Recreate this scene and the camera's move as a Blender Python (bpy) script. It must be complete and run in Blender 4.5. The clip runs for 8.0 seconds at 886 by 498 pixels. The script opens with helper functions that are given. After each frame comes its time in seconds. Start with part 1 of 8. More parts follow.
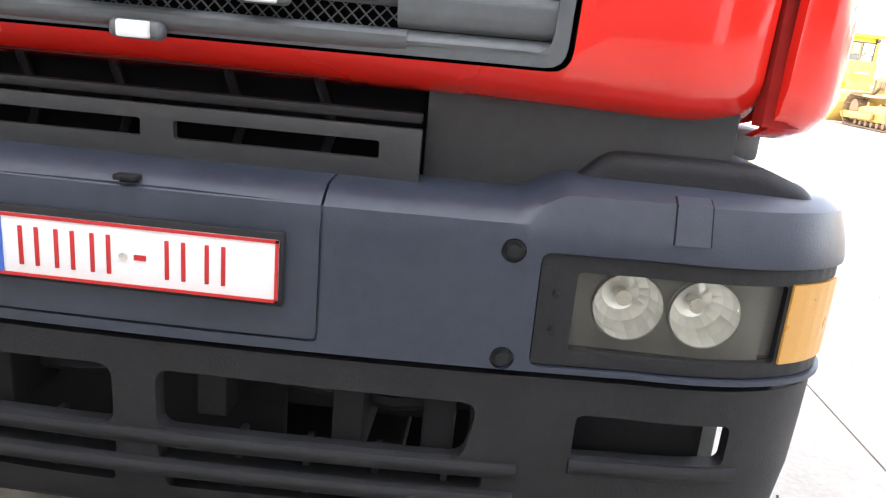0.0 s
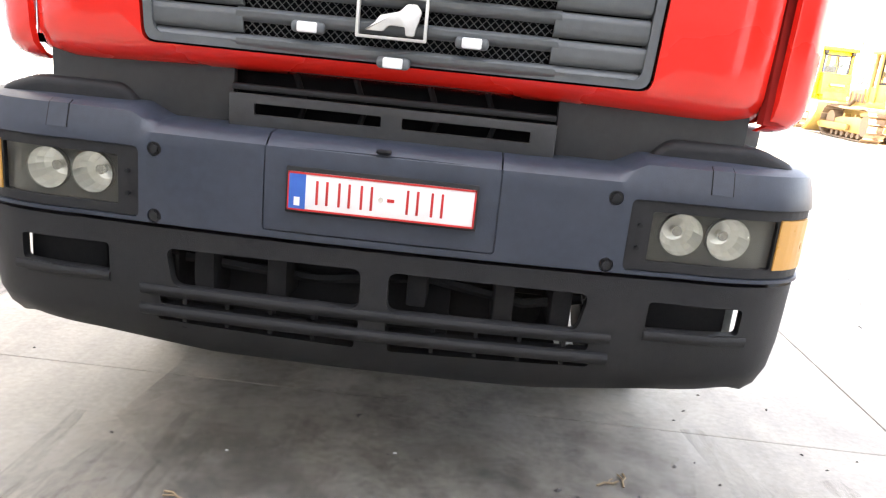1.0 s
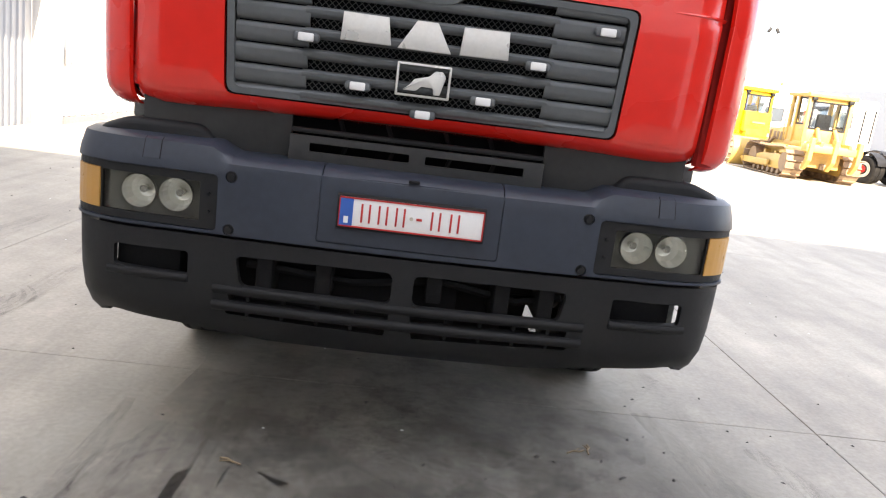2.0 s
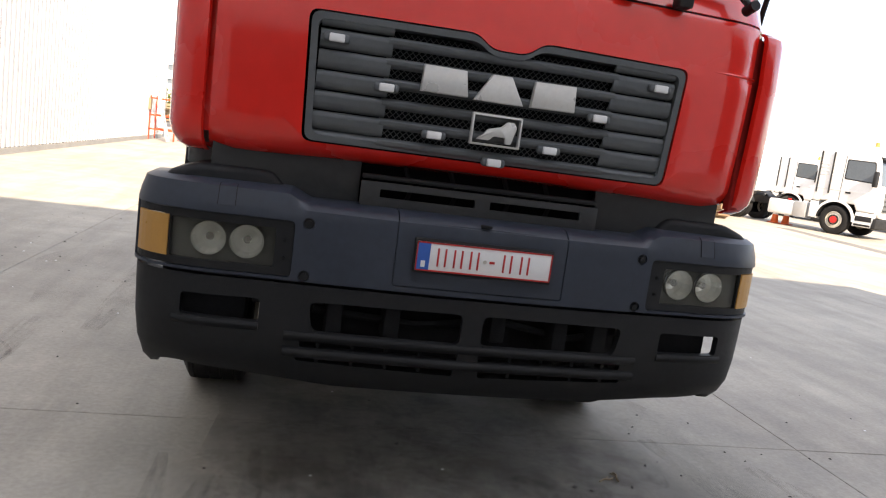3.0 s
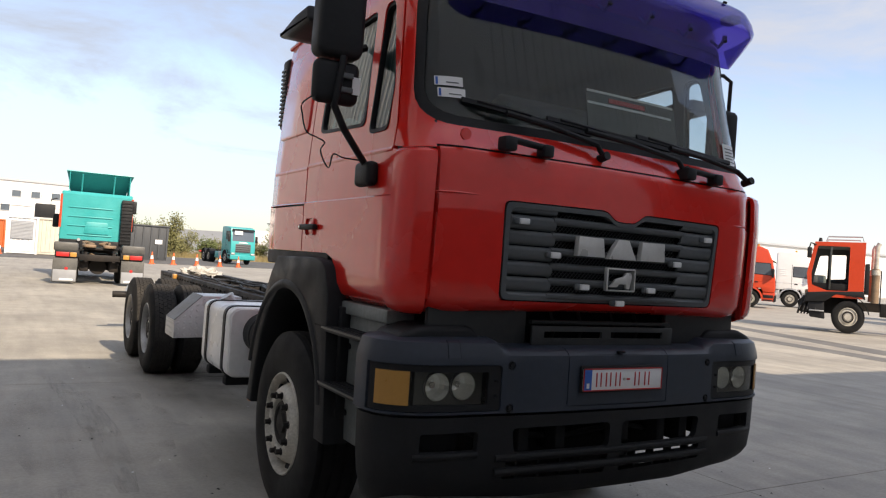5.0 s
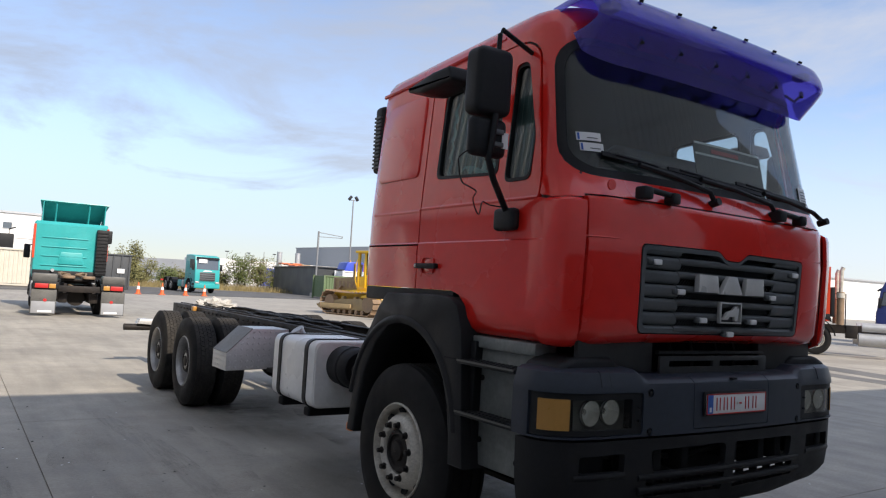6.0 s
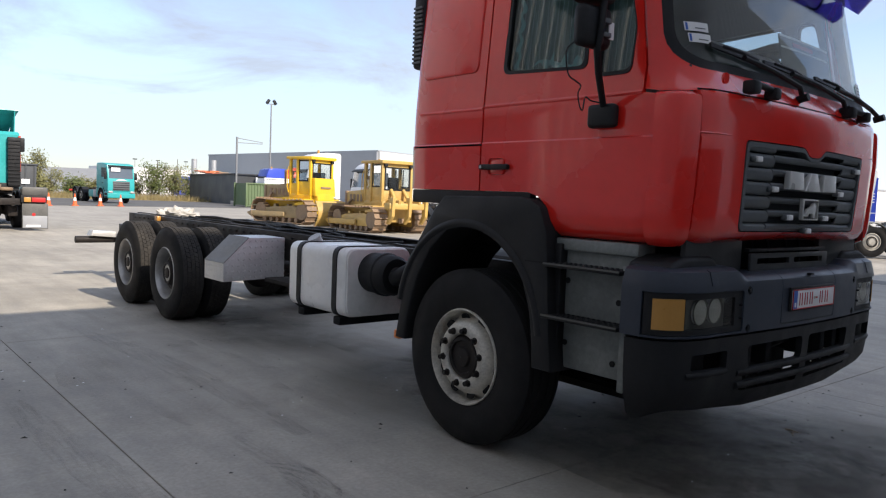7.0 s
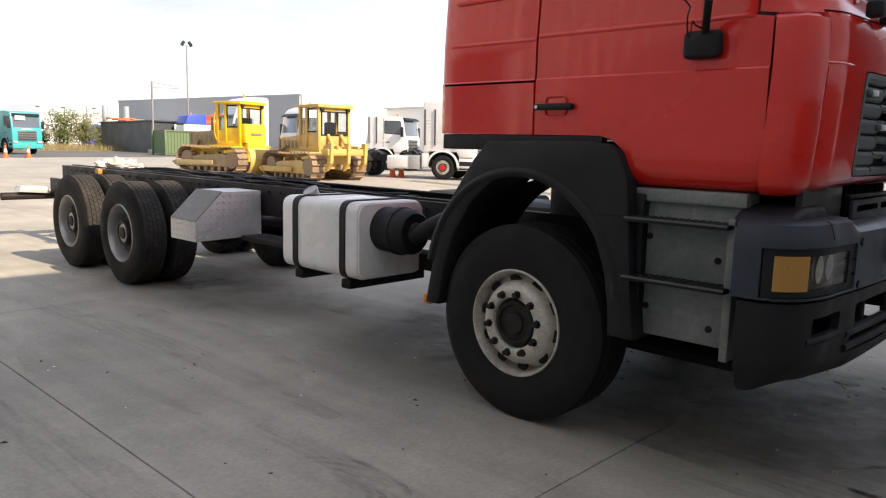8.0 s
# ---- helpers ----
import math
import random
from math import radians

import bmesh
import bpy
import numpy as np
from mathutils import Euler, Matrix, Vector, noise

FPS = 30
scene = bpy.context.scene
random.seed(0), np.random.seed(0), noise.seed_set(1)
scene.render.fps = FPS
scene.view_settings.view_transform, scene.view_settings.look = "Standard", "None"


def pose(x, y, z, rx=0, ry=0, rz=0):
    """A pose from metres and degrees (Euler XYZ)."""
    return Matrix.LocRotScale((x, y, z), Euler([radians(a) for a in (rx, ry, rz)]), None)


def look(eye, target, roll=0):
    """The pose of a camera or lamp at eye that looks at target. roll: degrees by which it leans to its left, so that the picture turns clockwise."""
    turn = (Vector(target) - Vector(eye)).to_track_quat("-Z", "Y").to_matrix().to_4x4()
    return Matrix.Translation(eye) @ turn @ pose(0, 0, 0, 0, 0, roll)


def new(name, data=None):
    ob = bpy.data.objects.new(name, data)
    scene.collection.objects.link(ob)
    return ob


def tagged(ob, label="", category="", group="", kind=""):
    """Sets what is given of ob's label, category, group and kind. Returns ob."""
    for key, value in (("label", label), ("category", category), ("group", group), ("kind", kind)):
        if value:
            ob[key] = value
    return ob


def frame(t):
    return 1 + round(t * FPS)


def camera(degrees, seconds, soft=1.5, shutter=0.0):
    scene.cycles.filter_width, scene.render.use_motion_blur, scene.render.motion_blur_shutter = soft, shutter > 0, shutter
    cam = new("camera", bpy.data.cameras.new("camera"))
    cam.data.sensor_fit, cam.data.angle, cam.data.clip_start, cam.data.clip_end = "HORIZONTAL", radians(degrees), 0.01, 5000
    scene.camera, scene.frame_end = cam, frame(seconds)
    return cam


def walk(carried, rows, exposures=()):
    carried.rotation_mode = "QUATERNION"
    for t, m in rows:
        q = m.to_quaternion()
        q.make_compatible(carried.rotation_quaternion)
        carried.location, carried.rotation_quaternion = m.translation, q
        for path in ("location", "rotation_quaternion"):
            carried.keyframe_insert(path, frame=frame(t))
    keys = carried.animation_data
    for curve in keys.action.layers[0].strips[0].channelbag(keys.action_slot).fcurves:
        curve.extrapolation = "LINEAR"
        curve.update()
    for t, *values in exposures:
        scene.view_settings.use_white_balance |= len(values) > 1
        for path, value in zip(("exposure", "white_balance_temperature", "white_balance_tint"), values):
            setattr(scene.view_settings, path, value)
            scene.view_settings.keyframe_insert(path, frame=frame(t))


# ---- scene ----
cam = camera(62.1, 8.0, 1.2, 0.0)
PATH = [
    (0, (0.593, -1.179, 1.438), (0.494, 0.746, 0.903), 5.2),
    (0.3, (0.543, -1.446, 1.451), (0.367, 0.464, 0.883), 4.06),
    (0.5, (0.496, -1.611, 1.473), (0.275, 0.296, 0.914), 5.4),
    (0.8, (0.33, -1.872, 1.46), (0.226, 0.077, 1.021), 4.62),
    (1, (0.245, -2.025, 1.458), (0.19, -0.093, 0.946), 5.8),
    (1.2, (0.229, -2.161, 1.47), (0.123, -0.213, 1.032), 5.8),
    (2.3, (-0.174, -2.727, 1.523), (0.024, -0.78, 1.112), 8.6),
    (2.5, (-0.304, -2.743, 1.507), (-0.062, -0.789, 1.158), 9.3),
    (2.8, (-0.543, -2.705, 1.481), (-0.199, -0.758, 1.182), 7.9),
    (3, (-0.706, -2.657, 1.477), (-0.302, -0.72, 1.187), 7.7),
    (3.2, (-0.884, -2.674, 1.474), (-0.412, -0.735, 1.34), 8.88),
    (3.5, (-1.181, -2.77, 1.52), (-0.571, -0.868, 1.429), 7.9),
    (3.7, (-1.346, -2.782, 1.498), (-0.653, -0.907, 1.435), 7.42),
    (4.0, (-1.64, -2.763, 1.494), (-0.799, -0.95, 1.435), 6.49),
    (4.2, (-1.84, -2.714, 1.472), (-0.931, -0.94, 1.31), 5.82),
    (4.5, (-2.15, -2.683, 1.515), (-1.212, -0.917, 1.448), 6.63),
    (4.8, (-2.46, -2.723, 1.559), (-1.475, -0.983, 1.539), 4.93),
    (5.0, (-2.637, -2.702, 1.576), (-1.626, -0.977, 1.606), 3.88),
    (5.2, (-2.843, -2.672, 1.555), (-1.805, -0.967, 1.669), 3.15),
    (6.3, (-3.806, -2.317, 1.588), (-2.648, -0.689, 1.686), 2.32),
    (6.5, (-3.919, -2.163, 1.573), (-2.693, -0.586, 1.666), 0.56),
    (6.8, (-4.13, -1.954, 1.551), (-2.852, -0.415, 1.541), 0.74),
    (7.0, (-4.217, -1.791, 1.521), (-2.922, -0.273, 1.382), 2.33),
    (7.2, (-4.353, -1.673, 1.533), (-3.049, -0.184, 1.243), 0.79),
    (7.5, (-4.383, -1.395, 1.501), (-3.07, 0.087, 1.22), 2.43),
    (7.8, (-4.369, -1.091, 1.487), (-2.981, 0.325, 1.226), 1.18),
    (8.0, (-4.327, -0.898, 1.511), (-2.892, 0.466, 1.229), 1.38),
]
EXPOSURES = [(0.0, 3.86, 8600, 15), (0.5, 3.98, 8600, 15), (0.8, 4.0, 8650, 15), (1.2, 3.75, 8700, 15), (2.5, 2.62, 8700, 15), (3.1, 2.08, 8400, 15), (3.5, 1.58, 8100, 15), (4.0, 1.22, 8100, 14), (4.2, 1.16, 8100, 14), (5.0, 1.07, 8000, 14), (6.5, 0.83, 6900, 13), (7.2, 1.2, 7500, 14), (7.5, 1.42, 8150, 15), (8.0, 1.45, 8250, 15)]
walk(cam, [(t, look(eye, target, roll)) for t, eye, target, roll in PATH], EXPOSURES)

# ---- sky and sun ----
SUN_TO = Vector((0.16, -1.0, 0.77)).normalized()      # towards the sun, behind the tall hall at the camera's back
world = bpy.data.worlds.new("sky")
scene.world = world
world.use_nodes = True
wn, wl = world.node_tree.nodes, world.node_tree.links
wn.clear()
w_out = wn.new("ShaderNodeOutputWorld")
w_bg = wn.new("ShaderNodeBackground")
w_sky = wn.new("ShaderNodeTexSky")
w_sky.sky_type = 'NISHITA'
w_sky.sun_disc = False
w_sky.sun_elevation = math.asin(SUN_TO.z)
w_sky.sun_rotation = math.atan2(SUN_TO.x, SUN_TO.y)
w_sky.air_density, w_sky.dust_density, w_sky.ozone_density = 0.85, 0.15, 1.2
w_sky.altitude = 1800.0
w_bg.inputs["Strength"].default_value = 0.15
w_co = wn.new("ShaderNodeTexCoord")
w_map = wn.new("ShaderNodeMapping")
w_map.inputs["Scale"].default_value = (1.6, 1.6, 5.0)
w_map.inputs["Rotation"].default_value = (0.25, 0.1, 0.6)
w_noise = wn.new("ShaderNodeTexNoise")
w_noise.inputs["Scale"].default_value = 1.7
w_noise.inputs["Detail"].default_value = 9.0
w_noise.inputs["Roughness"].default_value = 0.62
w_noise.inputs["Distortion"].default_value = 0.5
w_ramp = wn.new("ShaderNodeValToRGB")
w_ramp.color_ramp.elements[0].position, w_ramp.color_ramp.elements[0].color = 0.35, (0, 0, 0, 1)
w_ramp.color_ramp.elements[1].position, w_ramp.color_ramp.elements[1].color = 0.64, (0.75, 0.75, 0.75, 1)
# thin cloud, brighter towards the sun, thickening to haze over the horizon
w_dot = wn.new("ShaderNodeVectorMath")
w_dot.operation = 'DOT_PRODUCT'
w_dot.inputs[1].default_value = SUN_TO
w_glow = wn.new("ShaderNodeMapRange")
w_glow.inputs["From Min"].default_value, w_glow.inputs["From Max"].default_value = -0.75, 0.9
w_glow.inputs["To Min"].default_value, w_glow.inputs["To Max"].default_value = 0.52, 1.7
w_lit = wn.new("ShaderNodeVectorMath")
w_lit.operation = 'SCALE'
w_lit.inputs[0].default_value = (2.45, 2.65, 3.0)
w_sep = wn.new("ShaderNodeSeparateXYZ")
w_haze = wn.new("ShaderNodeMapRange")
w_haze.interpolation_type = 'SMOOTHSTEP'
w_haze.inputs["From Min"].default_value, w_haze.inputs["From Max"].default_value = 0.0, 0.30
w_haze.inputs["To Min"].default_value, w_haze.inputs["To Max"].default_value = 0.8, 0.0
w_fac = wn.new("ShaderNodeMath")
w_fac.operation = 'MAXIMUM'
w_mix = wn.new("ShaderNodeMixRGB")
wl.new(w_co.outputs["Generated"], w_dot.inputs[0])
wl.new(w_dot.outputs["Value"], w_glow.inputs["Value"])
wl.new(w_glow.outputs[0], w_lit.inputs["Scale"])
wl.new(w_lit.outputs[0], w_mix.inputs["Color2"])
wl.new(w_co.outputs["Generated"], w_sep.inputs[0])
wl.new(w_sep.outputs["Z"], w_haze.inputs["Value"])
wl.new(w_haze.outputs[0], w_fac.inputs[1])
wl.new(w_co.outputs["Generated"], w_map.inputs["Vector"])
wl.new(w_map.outputs["Vector"], w_noise.inputs["Vector"])
wl.new(w_noise.outputs["Fac"], w_ramp.inputs["Fac"])
wl.new(w_ramp.outputs["Color"], w_fac.inputs[0])
wl.new(w_fac.outputs[0], w_mix.inputs["Fac"])
wl.new(w_sky.outputs["Color"], w_mix.inputs["Color1"])
wl.new(w_mix.outputs["Color"], w_bg.inputs["Color"])
wl.new(w_bg.outputs["Background"], w_out.inputs["Surface"])
sun = new("sun", bpy.data.lights.new("sun", 'SUN'))
sun.data.energy, sun.data.angle, sun.data.color = 2.8, radians(0.55), (1.0, 0.95, 0.87)
sun.matrix_world = look((0, 0, 30), Vector((0, 0, 30)) - SUN_TO)

# ---- materials ----


def mat(name, col, rough=0.6, metal=0.0, var=0.12, scale=6.0, bump=0.0, bscale=60.0, coat=0.0, dirt=0.0, dirt_col=(0.12, 0.11, 0.10), spec=0.5, spread=0.0):
    """Principled surface with two scales of colour and gloss variation, optional dust and fine relief."""
    m = bpy.data.materials.new(name)
    m.use_nodes = True
    nt = m.node_tree
    n, l = nt.nodes, nt.links
    b = n["Principled BSDF"]
    b.inputs["Metallic"].default_value = metal
    b.inputs["Coat Weight"].default_value = coat
    b.inputs["Coat Roughness"].default_value = 0.06
    b.inputs["Specular IOR Level"].default_value = spec
    co = n.new("ShaderNodeTexCoord")
    a = n.new("ShaderNodeTexNoise")
    a.inputs["Scale"].default_value, a.inputs["Detail"].default_value = scale, 5
    c = n.new("ShaderNodeTexNoise")
    c.inputs["Scale"].default_value, c.inputs["Detail"].default_value = scale * 9, 4
    l.new(co.outputs["Object"], a.inputs["Vector"])
    l.new(co.outputs["Object"], c.inputs["Vector"])
    add = n.new("ShaderNodeMath")
    add.operation = 'ADD'
    l.new(a.outputs["Fac"], add.inputs[0])
    l.new(c.outputs["Fac"], add.inputs[1])
    rng = n.new("ShaderNodeMapRange")
    rng.inputs["From Min"].default_value, rng.inputs["From Max"].default_value = 0.65, 1.35
    rng.inputs["To Min"].default_value, rng.inputs["To Max"].default_value = 1 - var, 1 + var
    l.new(add.outputs[0], rng.inputs["Value"])
    mul = n.new("ShaderNodeVectorMath")
    mul.operation = 'SCALE'
    mul.inputs[0].default_value = col[:3]
    l.new(rng.outputs[0], mul.inputs["Scale"])
    last = mul.outputs[0]
    if spread:
        info = n.new("ShaderNodeObjectInfo")
        r2 = n.new("ShaderNodeMapRange")
        r2.inputs["To Min"].default_value, r2.inputs["To Max"].default_value = 1 - spread, 1 + spread
        l.new(info.outputs["Random"], r2.inputs["Value"])
        mu2 = n.new("ShaderNodeVectorMath")
        mu2.operation = 'SCALE'
        l.new(last, mu2.inputs[0])
        l.new(r2.outputs[0], mu2.inputs["Scale"])
        last = mu2.outputs[0]
    if dirt:
        d = n.new("ShaderNodeTexNoise")
        d.inputs["Scale"].default_value, d.inputs["Detail"].default_value, d.inputs["Roughness"].default_value = scale * 0.6, 8, 0.7
        l.new(co.outputs["Object"], d.inputs["Vector"])
        dr = n.new("ShaderNodeMapRange")
        dr.inputs["From Min"].default_value, dr.inputs["From Max"].default_value = 0.42, 0.75
        dr.inputs["To Max"].default_value = dirt
        l.new(d.outputs["Fac"], dr.inputs["Value"])
        mx = n.new("ShaderNodeMixRGB")
        mx.inputs["Color2"].default_value = (*dirt_col, 1)
        l.new(dr.outputs[0], mx.inputs["Fac"])
        l.new(last, mx.inputs["Color1"])
        last = mx.outputs["Color"]
    l.new(last, b.inputs["Base Color"])
    rr = n.new("ShaderNodeMapRange")
    rr.inputs["From Min"].default_value, rr.inputs["From Max"].default_value = 0.3, 0.7
    rr.inputs["To Min"].default_value, rr.inputs["To Max"].default_value = max(0.02, rough - 0.06 - 0.1 * rough), min(1, rough + 0.06 + 0.1 * rough)
    l.new(a.outputs["Fac"], rr.inputs["Value"])
    l.new(rr.outputs[0], b.inputs["Roughness"])
    if bump:
        bt = n.new("ShaderNodeTexNoise")
        bt.inputs["Scale"].default_value, bt.inputs["Detail"].default_value = bscale, 6
        l.new(co.outputs["Object"], bt.inputs["Vector"])
        bn = n.new("ShaderNodeBump")
        bn.inputs["Strength"].default_value, bn.inputs["Distance"].default_value = bump, 0.004
        l.new(bt.outputs["Fac"], bn.inputs["Height"])
        l.new(bn.outputs[0], b.inputs["Normal"])
    return m


def glass(name, tint, gloss=1.0, rough=0.0):
    """Thin pane: tinted see-through plus a mirror coat that grows at grazing angles."""
    m = bpy.data.materials.new(name)
    m.use_nodes = True
    n, l = m.node_tree.nodes, m.node_tree.links
    n.clear()
    out = n.new("ShaderNodeOutputMaterial")
    tr = n.new("ShaderNodeBsdfTransparent")
    tr.inputs["Color"].default_value = (*tint, 1)
    gl = n.new("ShaderNodeBsdfGlossy")
    gl.inputs["Roughness"].default_value = rough
    fr = n.new("ShaderNodeLayerWeight")
    fr.inputs["Blend"].default_value = 0.5
    pw = n.new("ShaderNodeMath")
    pw.operation = 'POWER'
    pw.inputs[1].default_value = 5.0
    l.new(fr.outputs["Facing"], pw.inputs[0])
    mu = n.new("ShaderNodeMapRange")
    mu.inputs["To Min"].default_value, mu.inputs["To Max"].default_value = 0.035 * gloss, 1.0
    mx = n.new("ShaderNodeMixShader")
    l.new(pw.outputs[0], mu.inputs["Value"])
    l.new(mu.outputs[0], mx.inputs["Fac"])
    l.new(tr.outputs[0], mx.inputs[1])
    l.new(gl.outputs[0], mx.inputs[2])
    l.new(mx.outputs[0], out.inputs["Surface"])
    return m


M = {}
M["red"] = mat("red_paint", (0.82, 0.024, 0.016), 0.26, 0, 0.06, 1.5, coat=1.0, dirt=0.10, dirt_col=(0.42, 0.05, 0.035), spec=0.35)
# darker and duller than the cab's red
M["red_inner"] = mat("dull_dark_red", (0.26, 0.012, 0.010), 0.7, 0, 0.15, 4, 0.1, 80, dirt=0.4, dirt_col=(0.12, 0.02, 0.015), spec=0.15)
M["bumper"] = mat("bumper_paint", (0.023, 0.031, 0.046), 0.42, 0, 0.18, 4, 0.12, 260, dirt=0.4, dirt_col=(0.040, 0.047, 0.060))
M["plastic"] = mat("black_plastic", (0.0145, 0.015, 0.0165), 0.55, 0, 0.2, 6, 0.25, 300, dirt=0.3, dirt_col=(0.030, 0.031, 0.033), spec=0.26)
M["greyplastic"] = mat("grey_plastic", (0.094, 0.103, 0.108), 0.5, 0, 0.14, 5, 0.1, 250, dirt=0.3, dirt_col=(0.09, 0.095, 0.1))
M["dark"] = mat("dark_cavity", (0.010, 0.010, 0.011), 0.8, 0, 0.3, 9, spec=0.28)
# near-black: shade of gaps and cavities put into the colour
M["void"] = mat("shade_black", (0.004, 0.004, 0.0045), 0.9, 0, 0.3, 9, spec=0.1)
M["flapgrey"] = mat("scuffed_flap_rubber", (0.085, 0.085, 0.08), 0.5, 0.1, 0.3, 4, 0.2, 60, dirt=0.5, dirt_col=(0.15, 0.145, 0.135))
M["rubber"] = mat("tyre_rubber", (0.010, 0.010, 0.0105), 0.78, 0, 0.2, 5, 0.3, 180, dirt=0.35, dirt_col=(0.04, 0.037, 0.033), spec=0.28)
M["steel"] = mat("dirty_wheel_steel", (0.60, 0.57, 0.50), 0.55, 0.1, 0.25, 9, 0.3, 90, dirt=0.65, dirt_col=(0.11, 0.085, 0.06))
M["tread"] = mat("dusty_tread_rubber", (0.030, 0.028, 0.026), 0.85, 0, 0.3, 7, 0.3, 160, dirt=0.5, dirt_col=(0.085, 0.076, 0.064), spec=0.2)
M["silver"] = mat("silver_rim", (0.50, 0.49, 0.47), 0.42, 0.4, 0.2, 8, 0.1, 90, dirt=0.6, dirt_col=(0.16, 0.14, 0.12))
M["chrome"] = mat("satin_chrome", (0.62, 0.61, 0.58), 0.22, 1.0, 0.08, 12, dirt=0.15, dirt_col=(0.35, 0.33, 0.3))
M["mirrorchrome"] = mat("reflector_chrome", (0.93, 0.93, 0.90), 0.2, 0.55, 0.04, 14)
M["chassis"] = mat("chassis_paint", (0.016, 0.014, 0.0135), 0.6, 0, 0.3, 6, 0.3, 90, dirt=0.4, dirt_col=(0.06, 0.045, 0.035), spec=0.28)
M["panelblack"] = mat("dark_grey_panel", (0.036, 0.037, 0.038), 0.5, 0, 0.15, 5, 0.15, 250, dirt=0.4, dirt_col=(0.06, 0.06, 0.058), spec=0.3)
M["tank"] = mat("white_tank_paint", (0.86, 0.86, 0.84), 0.30, 0, 0.06, 3, 0.05, 60, dirt=0.25, dirt_col=(0.5, 0.48, 0.44))
M["alu"] = mat("aluminium_plate", (0.66, 0.66, 0.65), 0.42, 0.45, 0.10, 6, 0.1, 120, dirt=0.3, dirt_col=(0.33, 0.32, 0.30))
M["aludirty"] = mat("grimy_aluminium_plate", (0.24, 0.23, 0.21), 0.55, 0.3, 0.2, 5, 0.2, 80, dirt=0.5, dirt_col=(0.13, 0.12, 0.11))
M["badge"] = mat("satin_silver_badge", (0.66, 0.65, 0.62), 0.34, 0.35, 0.06, 10, dirt=0.2, dirt_col=(0.42, 0.4, 0.37))
M["steppanel"] = mat("grey_step_panel", (0.20, 0.215, 0.205), 0.5, 0, 0.22, 5, 0.15, 100, dirt=0.85, dirt_col=(0.085, 0.095, 0.10))
M["amber"] = mat("amber_lens", (0.50, 0.25, 0.06), 0.35, 0, 0.06, 20, 0.2, 400)
M["orangelens"] = mat("orange_lens", (0.72, 0.20, 0.03), 0.3, 0, 0.06, 20)
M["whitep"] = mat("white_plate", (0.78, 0.78, 0.77), 0.4, 0, 0.03, 20)
M["redmark"] = mat("red_marking", (0.5, 0.02, 0.02), 0.45, 0, 0.05, 30)
M["bluemark"] = mat("blue_marking", (0.02, 0.11, 0.42), 0.45, 0, 0.05, 30)
M["glass"] = glass("window_glass", (0.85, 0.88, 0.88), 1.0)
M["windscreen"] = glass("windscreen_glass", (0.84, 0.88, 0.87), 1.5)
M["lampglass"] = glass("lamp_glass", (0.94, 0.94, 0.92), 0.8)
M["visor"] = glass("blue_tinted_acrylic", (0.36, 0.31, 0.80), 1.8, 0.04)
# the acrylic also scatters light in its mass
vn, vl = M["visor"].node_tree.nodes, M["visor"].node_tree.links
v_tl, v_df, v_a, v_b = vn.new("ShaderNodeBsdfTranslucent"), vn.new("ShaderNodeBsdfDiffuse"), vn.new("ShaderNodeMixShader"), vn.new("ShaderNodeMixShader")
v_tl.inputs["Color"].default_value = (0.20, 0.15, 0.75, 1)
v_df.inputs["Color"].default_value = (0.24, 0.19, 0.78, 1)
v_a.inputs["Fac"].default_value, v_b.inputs["Fac"].default_value = 0.8, 0.26
v_mix = vn["Mix Shader"]
vl.new(v_tl.outputs[0], v_a.inputs[1])
vl.new(v_df.outputs[0], v_a.inputs[2])
vl.new(vn["Transparent BSDF"].outputs[0], v_b.inputs[1])
vl.new(v_a.outputs[0], v_b.inputs[2])
vl.new(v_b.outputs[0], v_mix.inputs[1])
M["track"] = mat("rusty_track_steel", (0.27, 0.185, 0.12), 0.7, 0.15, 0.3, 5, 0.3, 40, dirt=0.5, dirt_col=(0.32, 0.23, 0.14))
M["interior"] = mat("cab_interior_grey", (0.12, 0.15, 0.142), 0.8, 0, 0.15, 5)
M["curtain"] = mat("green_grey_curtain", (0.10, 0.165, 0.15), 0.9, 0, 0.08, 8, 0.2, 200)
M["curtainstripe"] = mat("pale_curtain_stripe", (0.25, 0.33, 0.32), 0.9, 0, 0.05, 8)
M["lamphousing"] = mat("lamp_housing_grey", (0.11, 0.11, 0.10), 0.45, 0.2, 0.12, 9)
M["curtainprint"] = mat("teal_curtain_print", (0.16, 0.36, 0.34), 0.9, 0, 0.06, 8)
M["signboard"] = mat("dark_signboard", (0.045, 0.052, 0.05), 0.6, 0, 0.1, 5)
M["meshgrey"] = mat("dark_grey_mesh", (0.085, 0.09, 0.095), 0.55, 0, 0.15, 9, spec=0.3)

# ---- mesh helpers ----


def box(bm, x0, x1, y0, y1, z0, z1, b=0.0, seg=2):
    v = [bm.verts.new((x, y, z)) for z in (z0, z1) for y in (y0, y1) for x in (x0, x1)]
    fs = [bm.faces.new([v[i] for i in q]) for q in ((0, 2, 3, 1), (4, 5, 7, 6), (0, 1, 5, 4), (2, 6, 7, 3), (0, 4, 6, 2), (1, 3, 7, 5))]
    if b > 0:
        es = list({e for f in fs for e in f.edges})
        bmesh.ops.bevel(bm, geom=es, offset=b, segments=seg, affect='EDGES', profile=0.5)
    return bm


